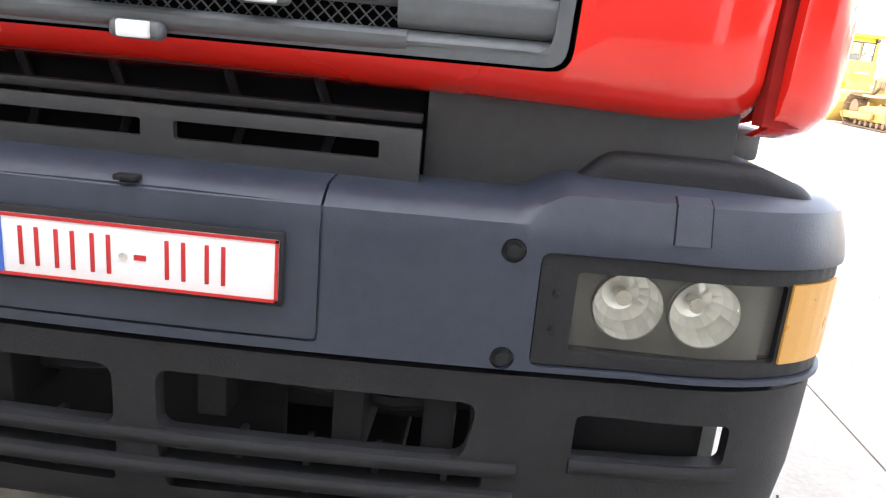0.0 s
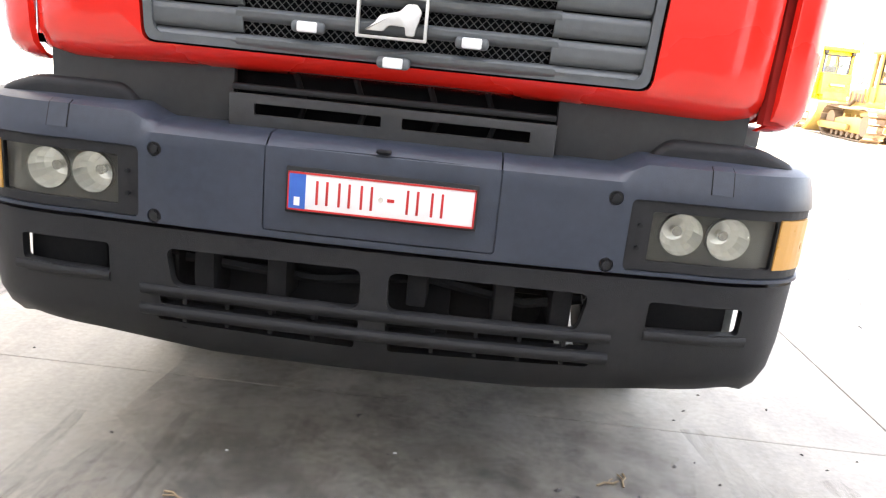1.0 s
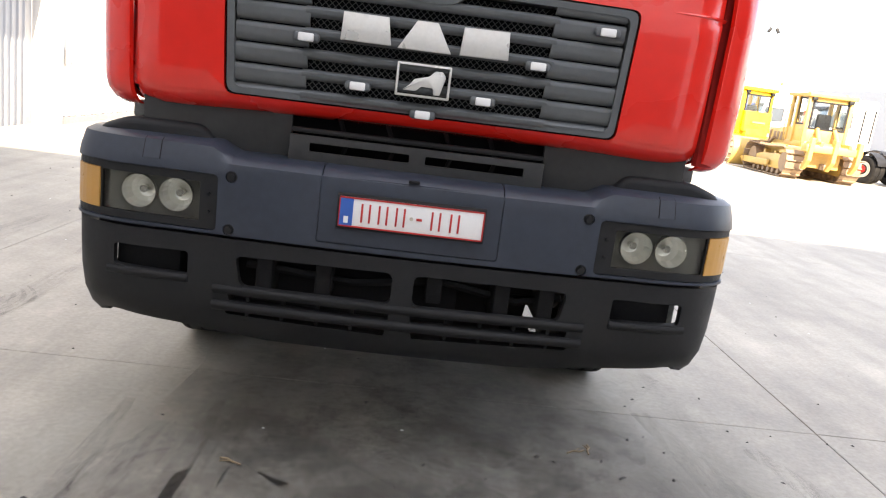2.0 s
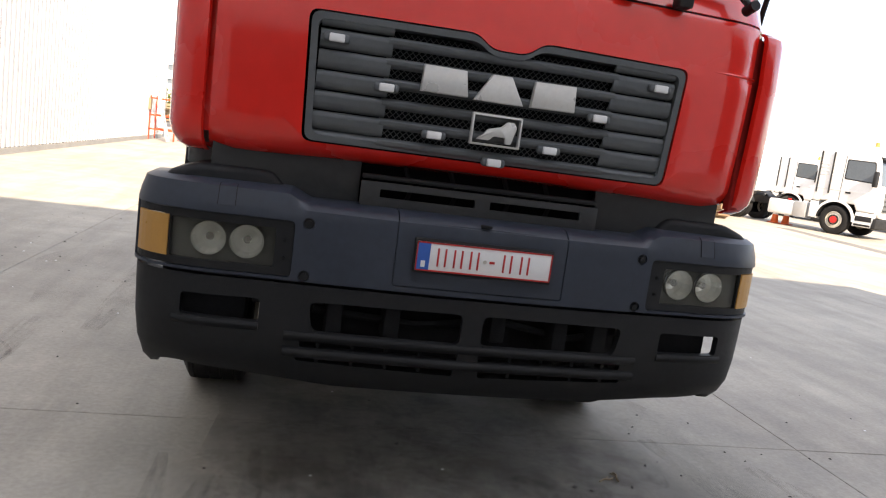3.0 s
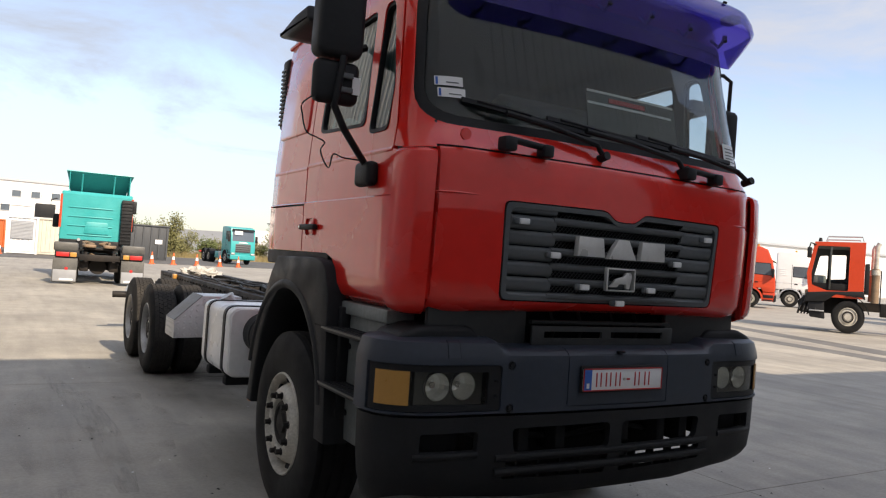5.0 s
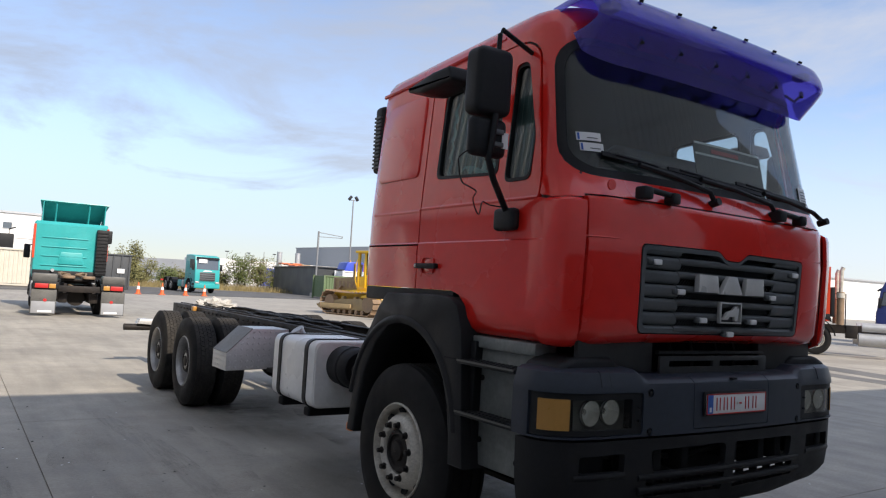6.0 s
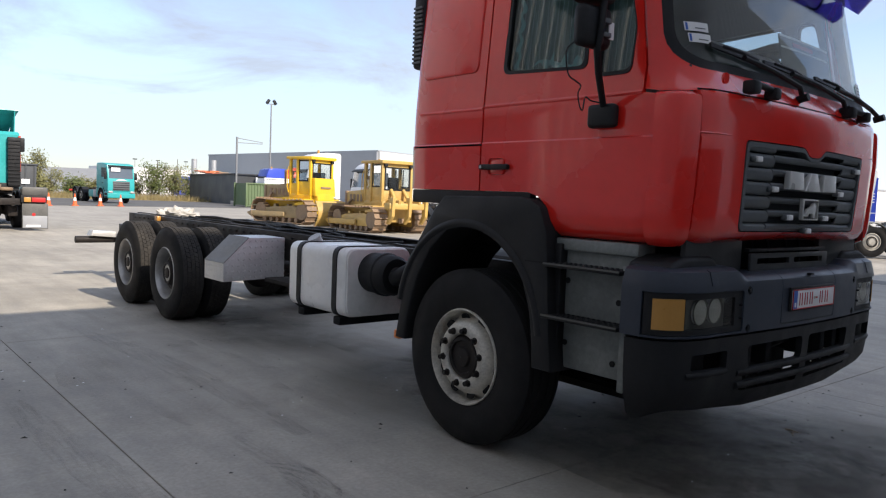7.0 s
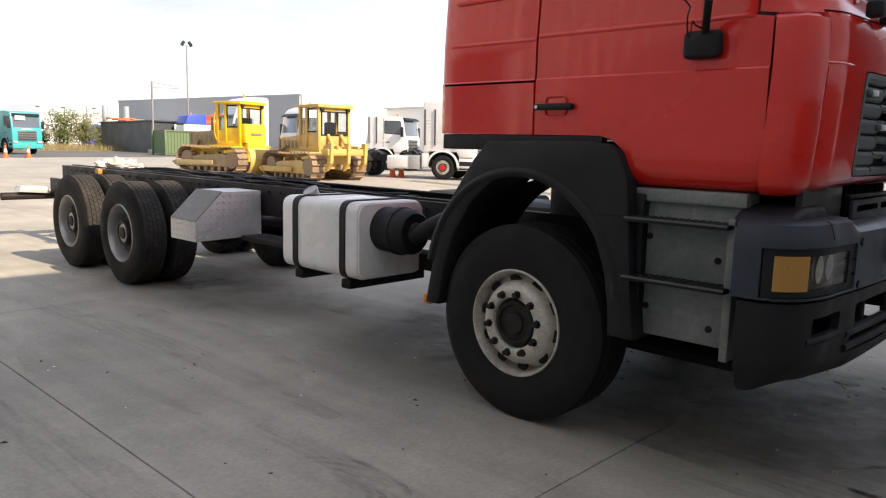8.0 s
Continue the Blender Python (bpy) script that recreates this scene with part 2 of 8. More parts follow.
def cyl(bm, p, q, r, n=16, r2=None):
    p, q = Vector(p), Vector(q)
    d = q - p
    m = Matrix.Translation((p + q) / 2) @ d.to_track_quat('Z', 'Y').to_matrix().to_4x4()
    bmesh.ops.create_cone(bm, cap_ends=True, cap_tris=False, segments=n, radius1=r, radius2=r if r2 is None else r2, depth=d.length, matrix=m)
    return bm


def prism(bm, pts, axis, a, b, bev=0.0, seg=2):
    def at(u, v, w):
        return {'x': (w, u, v), 'y': (u, w, v), 'z': (u, v, w)}[axis]
    lo = [bm.verts.new(at(u, v, a)) for u, v in pts]
    hi = [bm.verts.new(at(u, v, b)) for u, v in pts]
    n = len(pts)
    fs = [bm.faces.new(lo), bm.faces.new(hi[::-1])]
    fs += [bm.faces.new((lo[i], hi[i], hi[(i + 1) % n], lo[(i + 1) % n])) for i in range(n)]
    bmesh.ops.recalc_face_normals(bm, faces=fs)
    if bev > 0:
        es = list({e for f in fs[:2] for e in f.edges})
        bmesh.ops.bevel(bm, geom=es, offset=bev, segments=seg, affect='EDGES', profile=0.5)
    return bm


def loft(bm, rings, closed=True, caps=True):
    vs = [[bm.verts.new(p) for p in r] for r in rings]
    n = len(rings[0])
    fs = []
    for a, b in zip(vs, vs[1:]):
        for i in range(n if closed else n - 1):
            j = (i + 1) % n
            fs.append(bm.faces.new((a[i], a[j], b[j], b[i])))
    if caps:
        fs += [bm.faces.new(vs[0][::-1]), bm.faces.new(vs[-1])]
    bmesh.ops.recalc_face_normals(bm, faces=fs)
    return bm


def lathe(bm, prof, n=40, centre=(0, 0, 0), axis='x', close=False):
    cx, cy, cz = centre
    rings = []
    for k in range(n):
        a = 2 * math.pi * k / n
        if axis == 'x':
            rings.append([(cx + h, cy + r * math.cos(a), cz + r * math.sin(a)) for r, h in prof])
        elif axis == 'y':
            rings.append([(cx + r * math.cos(a), cy + h, cz + r * math.sin(a)) for r, h in prof])
        else:
            rings.append([(cx + r * math.cos(a), cy + r * math.sin(a), cz + h) for r, h in prof])
    vs = [[bm.verts.new(p) for p in r] for r in rings]
    m = len(prof)
    fs = []
    for k in range(n):
        a, b = vs[k], vs[(k + 1) % n]
        for i in range(m if close else m - 1):
            j = (i + 1) % m
            fs.append(bm.faces.new((a[i], b[i], b[j], a[j])))
    bmesh.ops.recalc_face_normals(bm, faces=fs)
    return bm


def tube(bm, pts, r, n=8):
    pts = [Vector(p) for p in pts]
    rings = []
    for i, p in enumerate(pts):
        d = (pts[min(i + 1, len(pts) - 1)] - pts[max(i - 1, 0)]).normalized()
        up = Vector((0, 0, 1)) if abs(d.z) < 0.9 else Vector((1, 0, 0))
        s = d.cross(up).normalized()
        t = s.cross(d)
        rings.append([p + r * (math.cos(2 * math.pi * k / n) * s + math.sin(2 * math.pi * k / n) * t) for k in range(n)])
    return loft(bm, rings)


def plan_normals(path):
    out = []
    for i in range(len(path)):
        a, b = path[max(i - 1, 0)], path[min(i + 1, len(path) - 1)]
        d = Vector((b[0] - a[0], b[1] - a[1])).normalized()
        out.append((-d.y, d.x))
    return out


def sweep(bm, path, prof, closed=True):
    """A profile of (inset, height) run along a path in plan; the height may be a function of x and y. Inset goes to the path's left."""
    nr = plan_normals(path)
    rings = []
    for (x, y), (nx, ny) in zip(path, nr):
        rings.append([(x + nx * i, y + ny * i, h(x, y) if callable(h) else h) for i, h in prof])
    return loft(bm, rings, closed=closed, caps=closed)


def sheet(bm, f, nu, nv, thick):
    """A curved sheet f(u, v), u and v from 0 to 1, with real thickness."""
    g = [[Vector(f(i / nu, j / nv)) for j in range(nv + 1)] for i in range(nu + 1)]
    vs = [[bm.verts.new(p) for p in r] for r in g]
    fs = [bm.faces.new((vs[i][j], vs[i + 1][j], vs[i + 1][j + 1], vs[i][j + 1])) for i in range(nu) for j in range(nv)]
    bmesh.ops.recalc_face_normals(bm, faces=fs)
    if thick:
        bmesh.ops.solidify(bm, geom=fs, thickness=thick)
    return bm


def boolean(a, b, op='DIFFERENCE'):
    obs = []
    for x in (a, b):
        me = bpy.data.meshes.new("t")
        x.to_mesh(me)
        x.free()
        obs.append(new("t", me))
    md = obs[0].modifiers.new("b", 'BOOLEAN')
    md.operation, md.object, md.solver = op, obs[1], 'EXACT'
    bpy.context.view_layer.update()
    res = bpy.data.meshes.new_from_object(obs[0].evaluated_get(bpy.context.evaluated_depsgraph_get()))
    bm = bmesh.new()
    bm.from_mesh(res)
    for o in obs:
        me = o.data
        bpy.data.objects.remove(o)
        bpy.data.meshes.remove(me)
    bpy.data.meshes.remove(res)
    return bm


def mesh_of(name, bm, material, angle=38):
    me = bpy.data.meshes.new(name)
    bm.to_mesh(me)
    bm.free()
    me.materials.append(material)
    me.shade_smooth()
    me.set_sharp_from_angle(angle=radians(angle))
    return me


def part(name, bm, material, parent=None, label="", angle=38):
    ob = new(name, mesh_of(name, bm, material, angle))
    ob.parent = parent
    if label:
        ob["label"] = label
    return ob


def thing(name, label, category, group="", kind="", m=None):
    ob = tagged(new(name), label, category, group, kind)
    ob.empty_display_size = 0.2
    if m is not None:
        ob.matrix_basis = m
    return ob


def setting(name, bm, material, label="", category=""):
    return tagged(part(name, bm, material), label, category, "", "structure")


def B():
    return bmesh.new()

# ---- ground ----
M["concrete"] = None


def concrete(name, base, dark, scale=1.0):
    m = bpy.data.materials.new(name)
    m.use_nodes = True
    n, l = m.node_tree.nodes, m.node_tree.links
    b = n["Principled BSDF"]
    geo = n.new("ShaderNodeNewGeometry")

    def tex(sc, det, rough=0.6, stretch=None):
        t = n.new("ShaderNodeTexNoise")
        t.inputs["Scale"].default_value, t.inputs["Detail"].default_value, t.inputs["Roughness"].default_value = sc * scale, det, rough
        if stretch:
            mp = n.new("ShaderNodeMapping")
            mp.inputs["Scale"].default_value = stretch
            mp.inputs["Rotation"].default_value = (0, 0, 0.5)
            l.new(geo.outputs["Position"], mp.inputs["Vector"])
            l.new(mp.outputs[0], t.inputs["Vector"])
        else:
            l.new(geo.outputs["Position"], t.inputs["Vector"])
        return t
    big, mid, fine, streak = tex(0.35, 6), tex(2.2, 8, 0.7), tex(38, 4), tex(1.0, 6, 0.6, (3.5, 0.35, 1))

    def ramp(src, lo, hi, a, b2):
        r = n.new("ShaderNodeMapRange")
        r.inputs["From Min"].default_value, r.inputs["From Max"].default_value = lo, hi
        r.inputs["To Min"].default_value, r.inputs["To Max"].default_value = a, b2
        l.new(src, r.inputs["Value"])
        return r.outputs[0]
    m1 = n.new("ShaderNodeMixRGB")
    m1.inputs["Color1"].default_value, m1.inputs["Color2"].default_value = (*dark, 1), (*base, 1)
    l.new(ramp(big.outputs["Fac"], 0.36, 0.60, 0, 1), m1.inputs["Fac"])
    prev = m1.outputs["Color"]
    for src, lo, hi, a, b2 in ((mid, 0.3, 0.7, 0.80, 1.16), (fine, 0.3, 0.7, 0.88, 1.10), (streak, 0.42, 0.75, 1.04, 0.80)):
        v = n.new("ShaderNodeVectorMath")
        v.operation = 'SCALE'
        l.new(prev, v.inputs[0])
        l.new(ramp(src.outputs["Fac"], lo, hi, a, b2), v.inputs["Scale"])
        prev = v.outputs[0]
    l.new(prev, b.inputs["Base Color"])
    l.new(ramp(mid.outputs["Fac"], 0.3, 0.7, 0.62, 0.85), b.inputs["Roughness"])
    bn = n.new("ShaderNodeBump")
    bn.inputs["Strength"].default_value, bn.inputs["Distance"].default_value = 0.25, 0.004
    l.new(fine.outputs["Fac"], bn.inputs["Height"])
    l.new(bn.outputs[0], b.inputs["Normal"])
    return m


M["concrete"] = concrete("weathered_concrete", (0.40, 0.371, 0.318), (0.295, 0.273, 0.235))
M["yard"] = concrete("yard_surface", (0.37, 0.345, 0.30), (0.30, 0.28, 0.247))
M["asphalt"] = concrete("worn_asphalt", (0.13, 0.125, 0.118), (0.085, 0.083, 0.08))
bm = B()
vs = [bm.verts.new(p) for p in ((-2500, -2500, -0.02), (2500, -2500, -0.02), (2500, 2500, -0.02), (-2500, 2500, -0.02))]
bm.faces.new(vs)
setting("ground", bm, M["yard"], "pale dusty concrete yard running to the horizon", "ground")

# ---- the red truck: cab shell ----
truck = thing("chassis_truck", "red three-axle chassis cab truck with black fenders standing on concrete", "truck")
YR = 2.18
CX, CY = 0.27, 0.275      # the rounded front corners
W_Z, W_V = [1.33, 1.345, 1.37, 1.42, 1.855, 1.863, 2.05, 2.2, 2.9, 3.0, 3.1], [1.07, 1.105, 1.136, 1.155, 1.16, 1.152, 1.15, 1.14, 1.09, 1.075, 1.065]
F_Z, F_V = [1.33, 1.345, 1.37, 1.42, 1.60, 1.85, 2.06, 2.09, 2.13, 2.2, 2.95, 3.1], [0.13, 0.085, 0.052, 0.033, 0.02, 0.008, 0.012, 0.03, 0.055, 0.085, 0.25, 0.34]


def cab_ring(z, inset=0.0, lift=0.0, bow=True):
    w, f, r = float(np.interp(z, W_Z, W_V)) - inset, float(np.interp(z, F_Z, F_V)) + inset, YR - inset
    half = [(-(w - 0.06), r), (-(w - 0.015), r - 0.02), (-w, r - 0.06)]
    half += [(-w, r - 0.06 + (f + CY + 0.04 - r + 0.06) * k / 12) for k in range(1, 13)]
    for k in range(1, 9):
        a = math.pi / 2 * k / 8
        half.append((-(w - CX) - CX * math.cos(a), f + CY + 0.04 - CY * math.sin(a)))
    half += [(-(w - CX) * (1 - k / 10), f + 0.04 * (1 - k / 10) ** 2) for k in range(1, 11)]
    full = half + [(-x, y) for x, y in half[-2::-1]]
    out = []
    for x, y in full:
        zz = z + lift
        if z > 2.3:
            zz += (1.2 - y) * 0.06 * min(1, (z - 2.3) / 0.6)
        if z < 1.42 and y < 0.3 and bow:
            zz += 0.035 * max(0, 1 - (x / 1.0) ** 2)
        out.append((x, y, zz))
    return out


def cab_solid(inset):
    zs = [1.33 + inset, 1.345 + inset * 0.8, 1.37 + inset * 0.3, 1.42, 1.5, 1.6, 1.7, 1.8, 1.855, 1.863, 1.95, 2.05, 2.075, 2.09, 2.13, 2.2, 2.35, 2.5, 2.65, 2.8, 2.9]
    rings = [cab_ring(1.345 + inset, inset + 0.15, 0, False)] + [cab_ring(z, inset) for z in zs]
    for z, i in ((2.975, 0.002), (3.03, 0.012), (3.075, 0.04), (3.105, 0.09), (3.125, 0.2), (3.135, 0.4)):
        rings.append(cab_ring(min(z, 2.95), inset + i, z - min(z, 2.95) - inset))
    return loft(B(), rings)


def slab_poly(pts, axis, a, b):
    return prism(B(), pts, axis, a, b)


def merged(*bms):
    """Several separate solids in one cutter."""
    out = B()
    for x in bms:
        me = bpy.data.meshes.new("t")
        x.to_mesh(me)
        x.free()
        out.from_mesh(me)
        bpy.data.meshes.remove(me)
    return out


def rounded(pts, r, n=4):
    """A polygon with its corners rounded."""
    out = []
    m = len(pts)
    for i in range(m):
        p, a, b = Vector(pts[i]), Vector(pts[i - 1]), Vector(pts[(i + 1) % m])
        d1, d2 = (a - p), (b - p)
        rr = min(r, d1.length * 0.45, d2.length * 0.45)
        s, e = p + d1.normalized() * rr, p + d2.normalized() * rr
        for k in range(n + 1):
            t = k / n
            out.append(tuple((1 - t) ** 2 * s + 2 * t * (1 - t) * p + t ** 2 * e))
    return out


ARCH = [(0.885, 1.1), (0.89, 1.36), (0.905, 1.43), (0.94, 1.50), (1.0, 1.55), (1.08, 1.572), (2.4, 1.574), (2.4, 1.1)]
WS = rounded([(-1.105, 2.185), (1.105, 2.185), (1.05, 2.945), (-1.05, 2.945)], 0.17, 6)
WIN_R = rounded([(0.715, 2.225), (1.335, 2.255), (1.335, 2.80), (0.735, 2.83)], 0.05)
WIN_F = rounded([(0.435, 2.175), (0.645, 2.175), (0.645, 2.835), (0.535, 2.835), (0.425, 2.40)], 0.045)
GRILLE = rounded([(-0.70, 1.415), (0.70, 1.415), (0.715, 1.862), (0.125, 1.866), (0.065, 1.818), (-0.065, 1.818), (-0.125, 1.866), (-0.715, 1.862)], 0.035)


def cut_openings(bm):
    """Wheel arch, windscreen and side windows, one after the other."""
    bm = boolean(boolean(bm, slab_poly(ARCH, 'x', -1.5, 1.5)), slab_poly(WS, 'y', -0.3, 0.6))
    for s in (-1, 1):
        for pts in (WIN_R, WIN_F):
            bm = boolean(bm, slab_poly(pts, 'x', s * 0.95, s * 1.4))
    return bm


skin = boolean(cab_solid(0.0), cab_solid(0.022))
skin = cut_openings(skin)
DOOR = [(0.285, 1.2), (1.473, 1.2), (1.473, 2.90), (0.66, 2.943), (0.60, 2.942), (0.55, 2.932), (0.51, 2.912), (0.482, 2.885), (0.465, 2.85), (0.356, 2.20), (0.356, 2.075), (0.285, 2.064)]


def grown(pts, g):
    c = [sum(p[i] for p in pts) / len(pts) for i in (0, 1)]
    return [(u + math.copysign(g, u - c[0]), v + math.copysign(g, v - c[1])) for u, v in pts]


CORNER = [(1.062, 0.100), (1.10, 0.107), (1.135, 0.122), (1.163, 0.148), (1.181, 0.185), (1.190, 0.225), (1.192, 0.27)]
FRONT = [(-1.036, 1.2), (1.036, 1.2), (1.036, 2.078), (-1.036, 2.078)]


def take(region):
    return boolean(skin.copy(), region, 'INTERSECT')


front_panel = part("front_panel", boolean(take(slab_poly(FRONT, 'y', -0.5, 0.33)), slab_poly([(x * 1.014, 1.635 + (z - 1.635) * 1.026) for x, z in GRILLE], 'y', -0.5, 0.6)), M["red"], truck, "glossy red front panel")
doors = []
regions = [slab_poly(grown(FRONT, 0.010), 'y', -0.5, 0.33)]
for s in (-1, 1):
    # curved corner piece that stands a little proud of the cab, the one at the kerb pulled out further
    rings = []
    for z, d in ((1.328, 0.075), (1.345, 0.04), (1.375, 0.014), (1.42, 0.0), (1.6, 0.0), (1.86, 0.0), (2.02, 0.0), (2.05, 0.008), (2.066, 0.03)):
        dy = float(np.interp(z, F_Z, F_V)) - 0.02 if z > 1.4 else 0.008
        outer = [(x - (0.006 if z > 1.9 else 0.0), y + dy) for x, y in CORNER]
        ring = []
        for pts, e in ((outer, d), (outer[::-1], d + 0.022)):
            for x, y in pts:
                g = math.hypot(1.0 - x, 0.32 - y)
                ring.append((s * (x + (1.0 - x) / g * e + (0.010 if s > 0 else 0.0)), y + (0.32 - y) / g * e - (0.012 if s > 0 else 0.0), z))
        rings.append(ring)
    part("corner_panel", loft(B(), rings), M["red"], truck, "curved red corner panel")
    regions.append(box(B(), *sorted((s * 1.030, s * 1.5)), -0.51, 0.275, 1.19, 2.074))
    doors.append(part("door", take(slab_poly(DOOR, 'x', *sorted((s * 0.90, s * 1.5)))), M["red"], truck, "closed red cab door"))
    regions.append(slab_poly([(0.272, 1.18), (1.486, 1.18), (1.486, 2.910), (0.658, 2.954), (0.596, 2.953), (0.544, 2.943), (0.501, 2.921), (0.471, 2.892), (0.452, 2.853), (0.344, 2.202), (0.344, 2.088), (0.272, 2.077)], 'x', *sorted((s * 0.905, s * 1.51))))
    part("side_panel", take(box(B(), *sorted((s * 0.98, s * 1.5)), 1.486, 2.13, 1.2, 1.842)), M["red"], truck)
    regions.append(box(B(), *sorted((s * 0.985, s * 1.52)), 1.475, 2.134, 1.17, 1.853))
skin2 = skin.copy()
for rg in regions:
    skin2 = boolean(skin2, rg)
part("cab_shell", skin2, M["red"], truck, "red steel cab shell with rounded roof")
skin.free()
liner = cut_openings(boolean(cab_solid(0.026), cab_solid(0.05)))
part("cab_lining", boolean(liner, box(B(), -0.73, 0.73, -0.3, 0.6, 1.40, 1.87)), M["interior"], truck)

for s in (-1, 1):
    part("corner_backing", prism(B(), [(s * 0.98, 0.105), (s * 1.05, 0.140), (s * 1.105, 0.22), (s * 1.125, 0.365), (s * 1.10, 0.365), (s * 1.08, 0.24), (s * 1.03, 0.17), (s * 0.97, 0.135)], 'z', 1.40, 2.066), M["red"], truck)


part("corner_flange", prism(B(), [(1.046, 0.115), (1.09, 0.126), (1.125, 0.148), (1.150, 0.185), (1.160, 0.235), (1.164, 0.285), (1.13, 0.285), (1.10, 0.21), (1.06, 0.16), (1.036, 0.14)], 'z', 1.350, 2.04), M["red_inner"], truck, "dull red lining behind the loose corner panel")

# pressed creases that run in from the corners of the front
for s in (-1, 1):
    def crease(u, v):
        x = 1.05 - 0.27 * u
        z = 1.884 - 0.014 * v
        w, f = float(np.interp(z, W_Z, W_V)), float(np.interp(z, F_Z, F_V))
        y = f + 0.04 * (min(x, w - CX) / (w - CX)) ** 2
        if x > w - CX:
            y = f + CY + 0.04 - CY * math.cos(math.asin((x - (w - CX)) / CX))
        return (s * x, y + 0.002 - 0.010 * (1 - u) * math.sin(math.pi * min(1, v * 1.2)), z)
    part("front_crease", sheet(B(), crease, 12, 5, 0.003), M["red"], front_panel)

# raised pressing on the sleeper side and seams
for s in (-1, 1):
    bm = B()
    prism(bm, rounded([(1.555, 2.29), (2.09, 2.285), (2.045, 2.82), (1.55, 2.835)], 0.05), 'x', s * 1.09, s * 1.144, 0.008, 3)
    for v in bm.verts:
        v.co.x -= s * (v.co.z - 2.27) * 0.070
    part("pressed_panel", bm, M["red"], truck)
    bm = B()
    box(bm, *sorted((s * 1.10, s * 1.155)), 1.06, 2.14, 1.485, 1.571, 0.01)
    part("sill_trim", bm, M["plastic"], truck)
    bm = B()
    tube(bm, [(s * 1.070, 0.78, 3.018), (s * 1.082, 1.04, 3.005), (s * 1.082, 1.58, 2.968), (s * 1.080, 2.16, 2.932)], 0.014, 8)
    part("rain_gutter", bm, M["red"], truck)

# windscreen, seal, side glass
def ws_surface(u, v, off=0.0, grow=0.0):
    z = 2.185 - grow + v * (0.76 + 2 * grow)
    hw = (1.105 + grow * 0.4) - 0.035 * v
    x = (2 * u - 1) * hw
    f = float(np.interp(z, F_Z, F_V))
    w = float(np.interp(z, W_Z, W_V))
    y = f + 0.04 * (min(abs(x), w - CX) / (w - CX)) ** 2
    if abs(x) > w - CX:
        a = math.asin(min(1, (abs(x) - (w - CX)) / CX))
        y = f + CY + 0.04 - CY * math.cos(a)
    return (x, y + off, z + (1.2 - y) * 0.06 * max(0, min(1, (z - 2.3) / 0.6)))


def ws_patch(off, thick, outline):
    bm = sheet(B(), lambda u, v: ws_surface(u, v, off, 0.05), 48, 22, thick)
    return boolean(bm, slab_poly(outline, 'y', -0.5, 0.9), 'INTERSECT')


screen = part("windscreen", ws_patch(0.012, 0.006, WS), M["windscreen"], truck, "dark reflective windscreen")
screen.visible_shadow = False
seal_out = [(x * 1.010, 2.565 + (z - 2.565) * 1.025) for x, z in WS]
seal_in = [(x * 0.970, 2.58 + (z - 2.58) * 0.89) for x, z in WS]
seal = boolean(ws_patch(0.002, 0.012, seal_out), slab_poly(seal_in, 'y', -0.5, 0.9))
part("windscreen_seal", seal, M["plastic"], truck, "black rubber windscreen seal")
for s, d in zip((-1, 1), doors):
    for pts in (WIN_R, WIN_F):
        c = [sum(p[i] for p in pts) / len(pts) for i in (0, 1)]

        def lean(bm):
            for v in bm.verts:
                v.co.x -= s * (v.co.z - 2.2) * 0.0929
            return bm
        ring = boolean(slab_poly([(c[0] + (u - c[0]) * 1.01, c[1] + (v - c[1]) * 1.004) for u, v in pts], 'x', s * 1.118, s * 1.146),
                       slab_poly([(c[0] + (u - c[0]) * (0.93 if len(pts) > 4 else 0.9), c[1] + (v - c[1]) * 0.945) for u, v in pts], 'x', s * 1.0, s * 1.3))
        part("window_rubber", lean(ring), M["plastic"], d)
        g = part("window_pane", lean(slab_poly([(c[0] + (u - c[0]) * 0.95, c[1] + (v - c[1]) * 0.96) for u, v in pts], 'x', s * 1.126, s * 1.131)), M["glass"], d)
        g.visible_shadow = False
    # door handle in its recess
    bm = box(B(), *sorted((s * 1.150, s * 1.163)), 1.27, 1.40, 1.668, 1.765, 0.02)
    part("handle_recess", bm, M["red"], d)
    bm = box(B(), *sorted((s * 1.158, s * 1.192)), 1.225, 1.465, 1.698, 1.73, 0.01)
    part("door_handle", bm, M["plastic"], d, "black door handle")
    bm = cyl(B(), (s * 1.19, 1.44, 1.714), (s * 1.196, 1.44, 1.714), 0.010, 12)
    part("lock", bm, M["chrome"], d)

# ---- grille ----
grille = part("grille", boolean(slab_poly(GRILLE, 'y', 0.022, 0.10), slab_poly([(x * 0.965, 1.635 + (z - 1.635) * 0.90) for x, z in GRILLE], 'y', -0.2, 0.3)), M["greyplastic"], truck, "grey plastic radiator grille")
for v in grille.data.vertices:
    v.co.y += 0.045 * (v.co.x / 1.0) ** 2 + (1.63 - v.co.z) * 0.06
# black sheet stands in for the shaded depth behind the bars
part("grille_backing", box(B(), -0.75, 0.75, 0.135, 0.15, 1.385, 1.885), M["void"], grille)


def grille_y(x, z):
    return 0.045 * x * x + (1.63 - z) * 0.06


